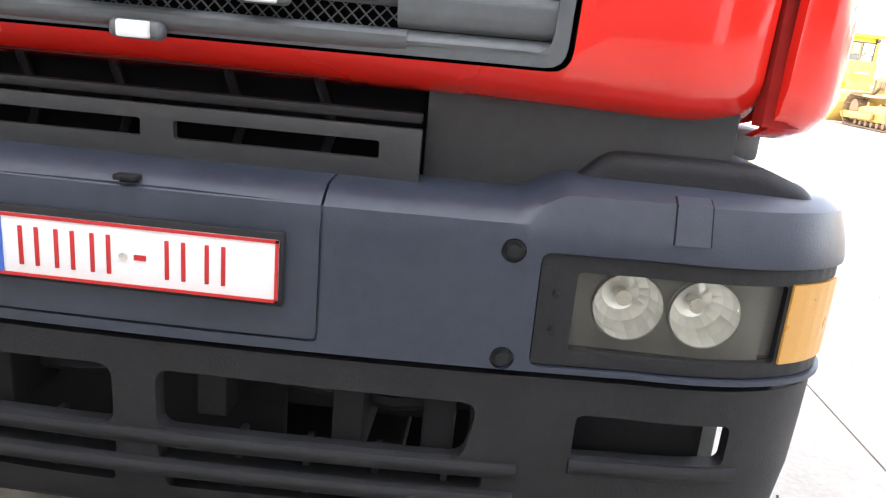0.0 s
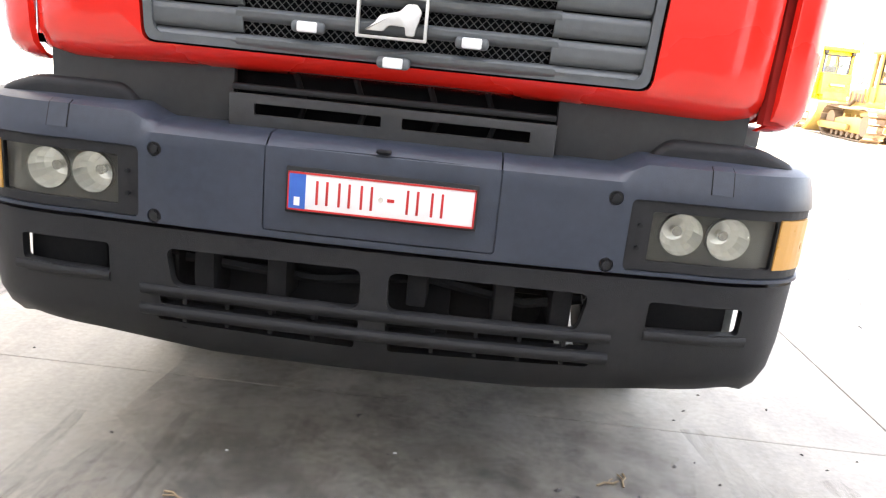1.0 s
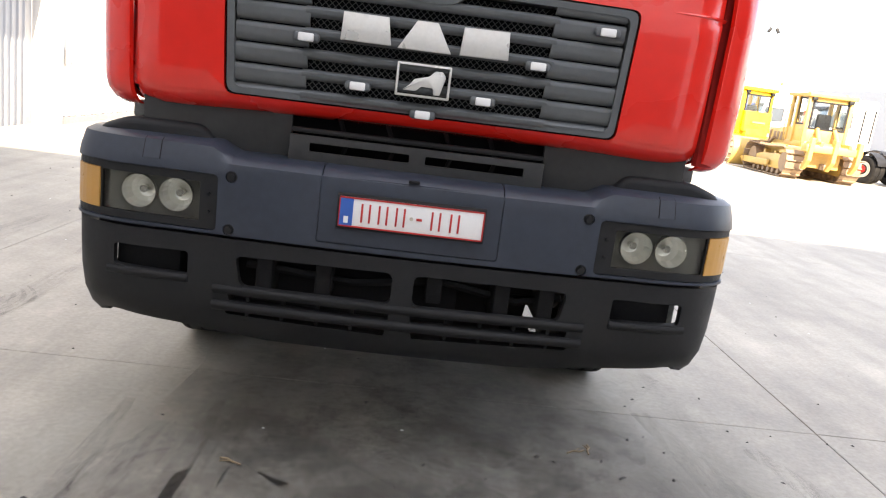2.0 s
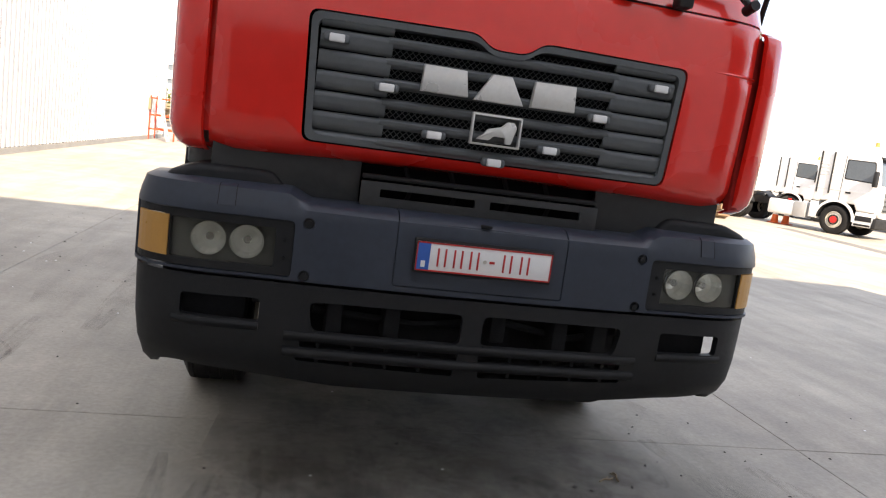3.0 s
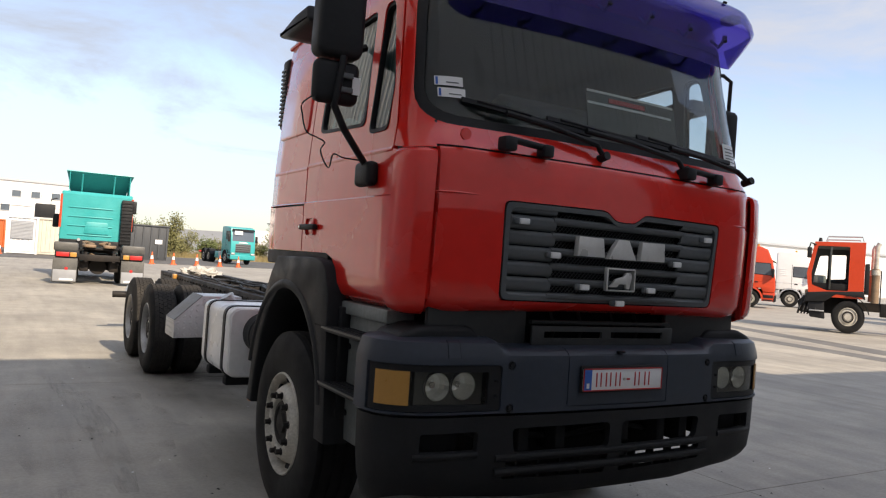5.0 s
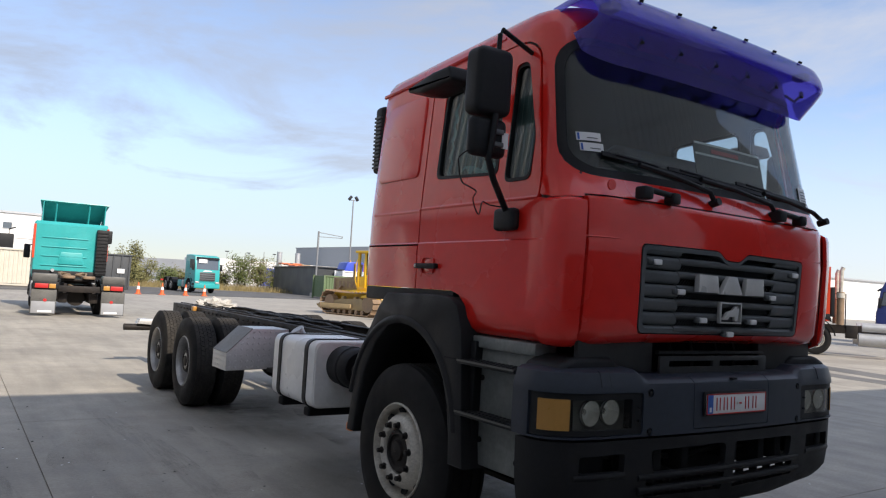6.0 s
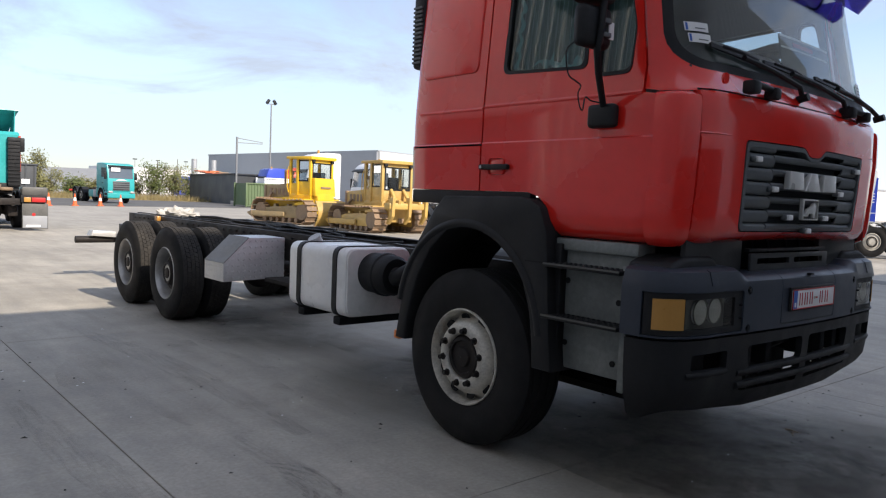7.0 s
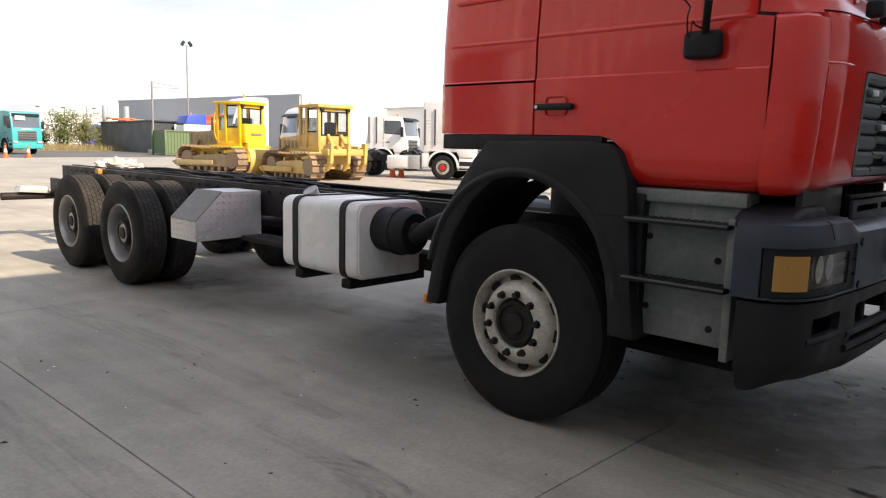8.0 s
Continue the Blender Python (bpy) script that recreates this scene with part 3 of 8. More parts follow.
bars = [1.437 + 0.0715 * k for k in range(6)]
BAR_V = [(0.0, 0.052), (0.10, 0.038), (0.35, 0.028), (0.7, 0.026), (0.92, 0.034), (1.0, 0.05)]
for i, z in enumerate(bars):
    def bar(u, v):
        x = (2 * u - 1) * 0.44
        return (x, float(np.interp(v, [a for a, b in BAR_V], [b for a, b in BAR_V])) + grille_y(x, z), z - 0.019 + 0.038 * v)
    part("grille_bar", sheet(B(), bar, 24, 10, 0.012), M["greyplastic"], grille)
for s in (-1, 1):
    for i in range(6):
        z0 = bars[i] + 0.020
        h = 0.067 if i < 5 else 0.036
        if i == 5:
            z0 += 0.002

        def rib(u, v):
            x = 0.423 + 0.256 * u
            d = float(np.interp(v, [0, 0.10, 0.35, 0.75, 0.93, 1], [0.052, 0.036, 0.029, 0.026, 0.030, 0.042]))
            return (s * x, d + grille_y(x, z0), z0 + h * v)
        part("rib_panel", sheet(B(), rib, 8, 12, 0.010), M["greyplastic"], grille)
    part("rib_panel", sheet(B(), lambda u, v: (s * (0.423 + 0.256 * u), 0.03 + 0.02 * (2 * v - 1) ** 2 + grille_y(0.423 + 0.256 * u, 1.437), 1.420 + 0.036 * v), 8, 6, 0.010), M["greyplastic"], grille)
# expanded metal mesh behind the bars
bm = B()
for k in range(-40, 41):
    for sg in (-1, 1):
        x0 = k * 0.023
        (xa, za), (xb, zb) = (x0 - 0.2, 1.635 - sg * 0.2), (x0 + 0.2, 1.635 + sg * 0.2)
        if xa < -0.42:
            za += (-0.42 - xa) * sg
            xa = -0.42
        if xb > 0.42:
            zb -= (xb - 0.42) * sg
            xb = 0.42
        if xb - xa < 0.03:
            continue
        box_m = Matrix.Translation(((xa + xb) / 2, 0.070 + 0.002 * sg, (za + zb) / 2)) @ Matrix.Rotation(-sg * math.pi / 4, 4, 'Y')
        ln = (xb - xa) * 1.4142
        vs = [bm.verts.new(box_m @ Vector((px, py, pz))) for px, py, pz in ((-ln / 2, 0, -0.0012), (ln / 2, 0, -0.0012), (ln / 2, 0, 0.0012), (-ln / 2, 0, 0.0012), (-ln / 2, 0.003, 0.0012), (ln / 2, 0.003, 0.0012))]
        bm.faces.new(vs[:4])
        bm.faces.new((vs[3], vs[2], vs[5], vs[4]))
tagged(part("grille_mesh", bm, M["meshgrey"], grille), kind="stuff")
# marker lamps in a V
for x, z in ((-0.622, 1.778), (-0.43, 1.634), (-0.238, 1.490), (0.0, 1.418), (0.208, 1.490), (0.385, 1.634), (0.612, 1.778)):
    lamp = part("marker_lamp", box(B(), x - 0.046, x + 0.046, grille_y(x, z) + 0.008, grille_y(x, z) + 0.04, z - 0.016, z + 0.016, 0.012, 3), M["greyplastic"], grille, "small clear marker lamp")
    part("lens", box(B(), x - 0.027, x + 0.027, grille_y(x, z) - 0.002, grille_y(x, z) + 0.02, z - 0.014, z + 0.014, 0.005), M["whitep"], lamp)
# maker's badge as plain chrome shapes
for pts in ([(-0.310, 1.640), (-0.135, 1.640), (-0.150, 1.733), (-0.305, 1.735)], [(-0.112, 1.636), (0.075, 1.636), (0.020, 1.735), (-0.052, 1.735)], [(0.105, 1.638), (0.275, 1.640), (0.270, 1.735), (0.112, 1.733)]):
    part("badge_plate", prism(B(), pts, 'y', -0.004, 0.03, 0.004), M["badge"], grille, "plain satin silver badge plate")
bm = boolean(box(B(), -0.106, 0.086, 0.006, 0.03, 1.478, 1.594, 0.004), box(B(), -0.098, 0.078, -0.1, 0.1, 1.486, 1.586))
em = part("emblem_frame", bm, M["badge"], grille, "small square chrome emblem frame")
LION = [(690, 45), (700, 62), (693, 92), (688, 118), (672, 118), (670, 98), (640, 97), (628, 112), (594, 112), (612, 94), (622, 76), (658, 64), (672, 46)]
part("emblem_shape", prism(B(), rounded([(-0.106 + 0.192 * (u - 577) / 135, 1.594 - 0.116 * (v - 28) / 102) for u, v in LION], 0.006), 'y', 0.010, 0.026, 0.003), M["badge"], em)

# ---- bumper ----


def bump_path(hw, f, back, bow=0.03, n=6):
    half = [(-hw, back), (-hw, (back + f + 0.28) / 2), (-hw, f + 0.28)]
    for k in range(1, 14):
        a = math.pi / 2 * k / 14
        half.append((-(hw - 0.40) - 0.40 * math.cos(a) ** 0.833, f + 0.28 - 0.24 * math.sin(a) ** 0.833))
    us = sorted([1 - k / 12 for k in range(13)] + [q / (hw - 0.40) for q in (0.62, 0.655, 0.675, 0.70, 0.725, 0.745)], reverse=True)
    half += [(-(hw - 0.40) * u, f + 0.04 * u * u) for u in us]
    return half + [(-x, y) for x, y in half[-2::-1]]


def top_z(x, y):
    return 1.196 + 0.036 * min(1, max(0, (abs(x) - 0.66) / 0.07))


def dense(path, n=6):
    out = []
    for a, b in zip(path, path[1:]):
        out += [(a[0] + (b[0] - a[0]) * k / n, a[1] + (b[1] - a[1]) * k / n) for k in range(n)]
    return out + [path[-1]]


UP = bump_path(1.274, -0.022, 0.325)
up = sweep(B(), UP, [(0, 0.906), (0, 1.13), (0.006, 1.165), (0.022, lambda x, y: top_z(x, y) - 0.016), (0.05, top_z), (0.17, lambda x, y: top_z(x, y) + 0.008), (0.17, 1.15), (0.05, 1.14), (0.035, 1.10), (0.035, 0.906)])
lamp_cut = merged(*[slab_poly(rounded([(s * 0.697, 0.916), (s * 1.5, 0.916), (s * 1.5, 1.122), (s * 0.697, 1.122)], 0.02), 'y', -0.4, 0.212) for s in (-1, 1)])
up = boolean(up, lamp_cut)
flap_line = boolean(slab_poly(rounded([(-0.332, 0.925), (0.332, 0.925), (0.332, 1.172), (-0.332, 1.172)], 0.015), 'y', -0.4, -0.010), slab_poly(rounded([(-0.327, 0.930), (0.327, 0.930), (0.327, 1.167), (-0.327, 1.167)], 0.012), 'y', -0.5, 0.1))
up = boolean(up, flap_line)
up = boolean(up, merged(*[cyl(B(), (s * 0.65, -0.3, z), (s * 0.65, 0.012, z), 0.021, 20) for s in (-1, 1) for z in (1.12, 0.927)]))
up = boolean(up, merged(*[box(B(), s * 0.328 - 0.0025, s * 0.328 + 0.0025, -0.2, 0.2, 1.165, 1.25) for s in (-1, 1)]))
bumper = part("bumper", up, M["bumper"], truck, "dark blue-grey steel bumper with a raised rim at both ends", 30)
LOW = bump_path(1.266, -0.014, 0.30)


def low_z(x, y):
    return 0.494 + 0.058 * max(0, (abs(x) - 0.5) / 0.75) - 0.068 * max(0, min(1, (y - 0.06) / 0.2))


low = sweep(B(), LOW, [(0, 0.892), (0.002, 0.80), (0.006, 0.70), (0.018, 0.61), (0.045, lambda x, y: low_z(x, y) + 0.03), (0.075, low_z), (0.10, low_z), (0.10, lambda x, y: low_z(x, y) + 0.03), (0.06, 0.62), (0.04, 0.70), (0.035, 0.892)])
slots = []
for s in (-1, 1):
    slots.append(slab_poly(rounded([(s * 0.04, 0.715), (s * 0.60, 0.715), (s * 0.62, 0.832), (s * 0.04, 0.838)], 0.03), 'y', -0.4, 0.4))
    slots.append(slab_poly(rounded([(s * 0.04, 0.650), (s * 0.64, 0.655), (s * 0.64, 0.688), (s * 0.04, 0.688)], 0.012), 'y', -0.4, 0.4))
    slots.append(slab_poly(rounded([(s * 0.05, 0.585), (s * 0.65, 0.600), (s * 0.65, 0.626), (s * 0.05, 0.622)], 0.012), 'y', -0.4, 0.4))
    slots.append(slab_poly(rounded([(s * 0.795, 0.735), (s * 1.075, 0.74), (s * 1.075, 0.822), (s * 0.795, 0.825)], 0.015), 'y', -0.4, 0.25))
low = boolean(low, merged(*slots))
lower = part("bumper_apron", low, M["plastic"], truck, "black plastic lower bumper with air slots", 30)
UP_R = [p for p in UP if p[0] > 0.7 and p[1] < 0.2]
# ridges along the apron
for s in (-1, 1):
    for (x0, x1, z) in ((0.0, 0.70, 0.701), (0.0, 0.70, 0.637), (0.78, 1.12, 0.722)):
        pth = [p for p in LOW if x0 <= s * p[0] <= x1]
        if s < 0:
            pth = sorted(pth)
        bm = sweep(B(), sorted(pth), [(0.014, z - 0.024), (0.0, z - 0.014), (-0.004, z - 0.002), (-0.004, z + 0.004), (0.0, z + 0.012), (0.014, z + 0.016)])
        part("apron_ridge", bm, M["plastic"], lower)
    # vertical divider ribs behind the lowest slots
    for k in range(1, 5):
        part("slot_rib", box(B(), s * (0.05 + 0.13 * k) - 0.006, s * (0.05 + 0.13 * k) + 0.006, 0.03, 0.075, 0.58, 0.70), M["plastic"], lower)
for s in (-1, 1):
    for z in (1.12, 0.927):
        bm = cyl(B(), (s * 0.65, 0.02, z), (s * 0.65, -0.004, z), 0.012, 6)
        cyl(bm, (s * 0.65, 0.02, z), (s * 0.65, 0.006, z), 0.018, 16)
        part("bumper_bolt", bm, M["plastic"], bumper)
    # square cover let into the top edge
    for hw, o, m1, nm in ((0.032, 0.0008, "dark", "cover_seam"), (0.029, 0.0020, "bumper", "towing_cover")):
        pth = [(s * x, float(np.interp(x, [abs(p[0]) for p in UP_R], [p[1] for p in UP_R]))) for x in (0.942 - hw, 0.942 - hw / 3, 0.942 + hw / 3, 0.942 + hw)]
        prof = [(0.0025 - o, 1.156 - hw / 9), (0.006 - o, 1.165), (0.022 - o, lambda x, y: top_z(x, y) - 0.016 + o), (0.036 + hw / 9, lambda x, y: top_z(x, y) - 0.0055 + o), (0.036 + hw / 9, lambda x, y: top_z(x, y) - 0.02), (0.012, 1.156 - hw / 9)]
        part(nm, sweep(B(), sorted(pth), prof), M[m1], bumper)
part("flap_slot", box(B(), -0.02, 0.02, -0.026, 0.0, 1.176, 1.186, 0.003), M["dark"], bumper)

# number plate
plate = part("number_plate", box(B(), -0.256, 0.266, -0.040, -0.034, 0.998, 1.106, 0.002), M["whitep"], bumper, "white registration plate with red markings")
part("plate_holder", box(B(), -0.264, 0.272, -0.034, -0.020, 0.988, 1.118, 0.004), M["plastic"], bumper)
part("plate_band", box(B(), -0.252, -0.206, -0.042, -0.036, 1.002, 1.102), M["bluemark"], plate)
part("plate_band_mark", box(B(), -0.237, -0.221, -0.0435, -0.038, 1.012, 1.036), M["whitep"], plate)
for x0, x1, z0, z1 in ((-0.256, 0.266, 1.101, 1.106), (-0.256, 0.266, 0.998, 1.003), (0.261, 0.266, 0.998, 1.106), (-0.256, -0.252, 0.998, 1.106)):
    part("plate_edge", box(B(), x0, x1, -0.0425, -0.037, z0, z1), M["redmark"], plate)
for x in (-0.160, -0.098, -0.036, 0.092, 0.160):
    for dx in (-0.014, 0.014):
        part("plate_mark", box(B(), x + dx - 0.0035, x + dx + 0.0035, -0.0425, -0.037, 1.018, 1.086, 0.001), M["redmark"], plate)
part("plate_mark", box(B(), 0.022, 0.042, -0.0425, -0.037, 1.047, 1.056), M["redmark"], plate)
part("plate_screw", cyl(B(), (0.004, -0.038, 1.052), (0.004, -0.045, 1.052), 0.007, 10), M["steel"], plate)

# ---- headlamps ----


UP_D = dense(UP)
for s in (-1, 1):
    def piece(x0, x1, ymax, prof):
        return sweep(B(), [p for p in UP_D if x0 <= s * p[0] <= x1 and p[1] <= ymax], prof)
    head = part("headlamp", boolean(piece(0.70, 1.4, 0.206, [(0.008, 0.919), (0.008, 1.119), (0.026, 1.119), (0.026, 0.919)]),
                merged(slab_poly(rounded([(s * 0.762, 0.946), (s * 1.128, 0.946), (s * 1.128, 1.090), (s * 0.762, 1.090)], 0.008), 'y', -0.4, 0.206),
                       slab_poly([(s * 1.136, 0.944), (s * 1.5, 0.944), (s * 1.5, 1.094), (s * 1.136, 1.094)], 'y', -0.4, 0.168))), M["plastic"], truck, "twin round headlamp in a black bezel")
    g = part("lamp_glass", piece(0.758, 1.13, 0.2, [(0.014, 0.944), (0.014, 1.092), (0.018, 1.092), (0.018, 0.944)]), M["lampglass"], head, "clear lamp glass")
    g.visible_shadow = False
    part("indicator", piece(1.137, 1.4, 0.167, [(0.003, 0.946), (0.003, 1.092), (0.016, 1.092), (0.016, 0.946)]), M["amber"], head, "amber indicator lens")
    bm = boolean(box(B(), *sorted((s * 0.755, s * 1.105)), 0.078, 0.19, 0.935, 1.10), merged(*[cyl(B(), (s * x, -0.1, 1.022), (s * x, 0.17, 1.022), 0.0635, 28) for x in (0.863, 0.997)]))
    part("lamp_housing", bm, M["lamphousing"], head)
    part("lamp_housing", box(B(), *sorted((s * 1.09, s * 1.16)), 0.115, 0.19, 0.935, 1.10), M["lamphousing"], head)
    for x in (0.863, 0.997):
        prof = [(0.063, -0.082), (0.061, -0.04), (0.052, -0.012), (0.035, 0.006), (0.012, 0.014), (0.001, 0.015)]
        refl = part("reflector", lathe(B(), prof, 18, (s * x, 0.145, 1.022), 'y'), M["mirrorchrome"], head, "polished round reflector", 12)
        part("bulb_cap", cyl(B(), (s * x, 0.152, 1.022), (s * x, 0.112, 1.022), 0.012, 14, 0.015), M["chrome"], refl)
        part("reflector_rim", lathe(B(), [(0.0625 + 0.002 * math.cos(a * math.pi / 3), -0.080 + 0.0035 * math.sin(a * math.pi / 3)) for a in range(6)], 28, (s * x, 0.145, 1.022), 'y', True), M["lamphousing"], refl)
    for z in (0.985, 1.05):
        part("bezel_screw", cyl(B(), (s * 0.728, 0.01, z), (s * 0.728, -0.012 + 0.008, z), 0.006, 8), M["dark"], head)
part("bumper_core", box(B(), -1.15, 1.15, 0.10, 0.20, 0.86, 0.94), M["dark"], truck)
part("under_tray", prism(B(), rounded([(-0.60, 0.60), (0.52, 0.60), (0.56, 0.90), (-0.46, 0.90), (-0.46, 0.72), (-0.60, 0.72)], 0.03), 'y', 0.36, 0.42), M["dark"], truck)
for k, x in enumerate((-0.52, -0.30, 0.12, 0.38, 0.55)):
    part("bumper_bracket", box(B(), x - 0.03, x + 0.03, 0.05, 0.34, 0.66 + 0.03 * (k % 3), 0.86, 0.008), M["dark"], truck)
part("wiring_loom", tube(B(), [(-0.6, 0.12, 0.78), (-0.2, 0.16, 0.74), (0.15, 0.13, 0.79), (0.45, 0.17, 0.73), (0.62, 0.12, 0.78)], 0.016, 6), M["plastic"], truck)
for s in (-1, 1):
    part("fog_lamp_box", box(B(), *((-1.09, -0.845) if s < 0 else (0.78, 1.055)), 0.11, 0.28, 0.69, 0.85, 0.02), M["dark"], truck, "black fog lamp housing")
part("front_crossmember", box(B(), -0.70, 0.70, 0.22, 0.34, 0.74, 0.90, 0.02), M["chassis"], truck)

# panels between bumper and cab
for s in (-1, 1):
    bm = prism(B(), [(s * 0.475, 1.17), (s * 1.02, 1.17), (s * 1.02, 1.40), (s * 0.475, 1.40)], 'y', 0.15, 0.18, 0.004)
    part("inner_panel", bm, M["panelblack"], truck)
    bm = prism(B(), rounded([(s * 0.70, 1.185), (s * 1.185, 1.185), (s * 1.165, 1.245), (s * 1.06, 1.284), (s * 0.80, 1.284)], 0.03), 'y', 0.120, 0.38, 0.028, 4)
    part("bumper_shelf", bm, M["plastic"], truck)
# black box stands in for the shade between bumper and cab
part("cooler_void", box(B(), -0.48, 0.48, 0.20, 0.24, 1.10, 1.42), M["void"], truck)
part("cooler_slat", box(B(), -0.47, 0.47, 0.11, 0.14, 1.300, 1.318, 0.004), M["plastic"], truck)
part("cooler_slat", box(B(), -0.47, 0.47, 0.13, 0.15, 1.362, 1.376, 0.004), M["plastic"], truck)
part("cooler_panel", boolean(box(B(), -0.473, 0.473, 0.098, 0.115, 1.165, 1.292, 0.003), merged(*[slab_poly(rounded([(sd * 0.030, 1.234), (sd * 0.40, 1.234), (sd * 0.40, 1.266), (sd * 0.030, 1.266)], 0.006), 'y', 0.0, 0.3) for sd in (-1, 1)])), M["panelblack"], truck, "dark slotted panel under the cab")
for x in (-0.30, -0.12, 0.10, 0.27):
    part("cooler_pipe", tube(B(), [(x, 0.19, 1.18), (x + 0.03, 0.185, 1.27), (x - 0.02, 0.19, 1.40)], 0.010, 6), M["dark"], truck)

# ---- wheels ----


def tyre_bm(r=0.545, w=0.32, blocks=0, n=64):
    """Tyre about the x axis; its outer wall faces -x at x = 0, its inner wall is at x = w."""
    p = [(0.292, 0.03), (0.302, 0.012), (0.34, 0.0), (0.42, -0.006), (0.485, 0.002), (0.515, 0.018)]
    sc = r / 0.545
    p = [(a * sc if a > 0.33 else a, h) for a, h in p]
    if blocks:
        tread = [(r - 0.009, 0.03), (r - 0.009, w - 0.03)]
    else:
        tread = [(r - 0.004, 0.035)]
        for k in range(1, 5):
            c = w * k / 5
            tread += [(r, c - 0.008), (r - 0.012, c - 0.005), (r - 0.012, c + 0.005), (r, c + 0.008)]
        tread += [(r - 0.004, w - 0.035)]
    q = p + tread + [(a, w - h) for a, h in p[::-1]]
    return lathe(B(), q, n, close=True)


def tread_bm(r, w, blocks):
    """Worn tread: five rows of low blocks with narrow, slightly slanted cuts between them."""
    bm = B()
    for k in range(blocks):
        for j in range(5):
            a = 2 * math.pi * (k + (0.5 if j % 2 else 0)) / blocks
            c = 0.032 + (w - 0.064) * (j + 0.5) / 5
            hw, da = (w - 0.064) / 10 - (0.003 if j in (0, 4) else 0.002), 2 * math.pi / blocks * 0.455
            sl = da * (0.35 if j % 2 else -0.35)
            vs = []
            for rr in (r - 0.02, r - (0.002 if j in (0, 4) else 0.0)):
                for aa in (a - da, a + da):
                    for q, xx in ((-1, c - hw), (1, c + hw)):
                        vs.append(bm.verts.new((xx, rr * math.cos(aa + q * sl), rr * math.sin(aa + q * sl))))
            for f in ((4, 5, 7, 6), (0, 1, 5, 4), (2, 6, 7, 3), (0, 4, 6, 2), (1, 3, 7, 5)):
                bm.faces.new([vs[i] for i in f])
    return bm


TYRE_F = mesh_of("tyre", tyre_bm(0.545, 0.33), M["rubber"])
TYRE_R = mesh_of("tyre", tyre_bm(0.528, 0.29, 40), M["rubber"], 30)
TREAD_R = mesh_of("tread", tread_bm(0.53, 0.29, 58), M["tread"], 30)
# front disc: bulges outward, ten nuts, ten slots
RIM_F = mesh_of("rim", lathe(B(), [(0.300, 0.012), (0.296, 0.003), (0.290, 0.003), (0.285, 0.014), (0.276, 0.05), (0.270, 0.105), (0.258, 0.100), (0.240, 0.066), (0.222, 0.030), (0.208, 0.010), (0.195, -0.003), (0.150, -0.006), (0.142, 0.002), (0.138, 0.06), (0.10, 0.08), (0.001, 0.08)], 60), M["steel"], 50)
HUB_F = mesh_of("hub", lathe(B(), [(0.136, 0.07), (0.135, 0.022), (0.122, 0.006), (0.104, 0.004), (0.098, 0.018), (0.064, 0.018), (0.058, 0.0), (0.001, -0.004)], 40), M["chassis"], 40)
RIM_R = mesh_of("rim", lathe(B(), [(0.300, 0.012), (0.292, 0.004), (0.283, 0.016), (0.276, 0.06), (0.268, 0.16), (0.245, 0.175), (0.21, 0.165), (0.19, 0.15), (0.13, 0.15), (0.125, 0.14), (0.12, 0.06), (0.10, 0.045), (0.001, 0.04)], 60), M["silver"], 50)
NUT_F = mesh_of("nut", cyl(cyl(B(), (0.0, 0, 0), (-0.036, 0, 0), 0.0175, 6, 0.0155), (0, 0, 0), (-0.008, 0, 0), 0.022, 12), M["chassis"], 30)
SLOT = mesh_of("hand_hole", prism(B(), rounded([(-0.036, -0.030), (0.036, -0.030), (0.031, 0.030), (-0.031, 0.030)], 0.024), 'x', -0.004, 0.006), M["dark"])


def put(name, me, parent, m, label=""):
    ob = new(name, me)
    ob.parent = parent
    ob.matrix_basis = m
    if label:
        ob["label"] = label
    return ob


def wheel(parent, x, y, z, s, front=True, dual=False):
    """s = -1: the outer face looks to -x."""
    turn = Matrix.Identity(4) if s < 0 else Matrix.Rotation(math.pi, 4, 'Z')
    base = Matrix.Translation((x, y, z)) @ turn
    w = put("wheel", DRUM, parent, base)
    ty = put("tyre", TYRE_F if front else TYRE_R, w, Matrix.Identity(4), "worn black rubber tyre")
    if not front:
        tagged(put("tread", TREAD_R, w, Matrix.Identity(4)), kind="stuff")
    if dual:
        put("tyre", TYRE_R, w, Matrix.Translation((0.33, 0, 0)))
        tagged(put("tread", TREAD_R, w, Matrix.Translation((0.33, 0, 0))), kind="stuff")
    put("rim", RIM_F if front else RIM_R, w, Matrix.Identity(4), "dirty white steel wheel disc" if front else "dusty silver steel rim")
    hub = put("hub", HUB_F, w, Matrix.Translation((0.0 if front else 0.03, 0, 0)))
    for k in range(10):
        a = 2 * math.pi * (k + 0.25) / 10
        r = Matrix.Rotation(a, 4, 'X')
        put("nut", NUT_F, w, r @ Matrix.Translation((-0.002 if front else 0.15, 0, 0.1675)))
        if front:
            put("hand_hole", SLOT, w, Matrix.Rotation(a + math.pi / 10, 4, 'X') @ Matrix.Translation((0.060, 0, 0.238)) @ Matrix.Rotation(radians(-28), 4, 'Y'))
    return w


DRUM = mesh_of("brake_drum", lathe(B(), [(0.001, 0.10), (0.20, 0.10), (0.20, 0.30), (0.001, 0.30)], 28), M["chassis"])
wheel(truck, -1.195, 1.535, 0.545, -1)
wheel(truck, 1.195, 1.535, 0.545, 1)
R1, R2 = 6.66, 8.06
for yy in (R1, R2):
    wheel(truck, -1.20, yy, 0.53, -1, False, True)
    wheel(truck, 1.20, yy, 0.53, 1, False, True)

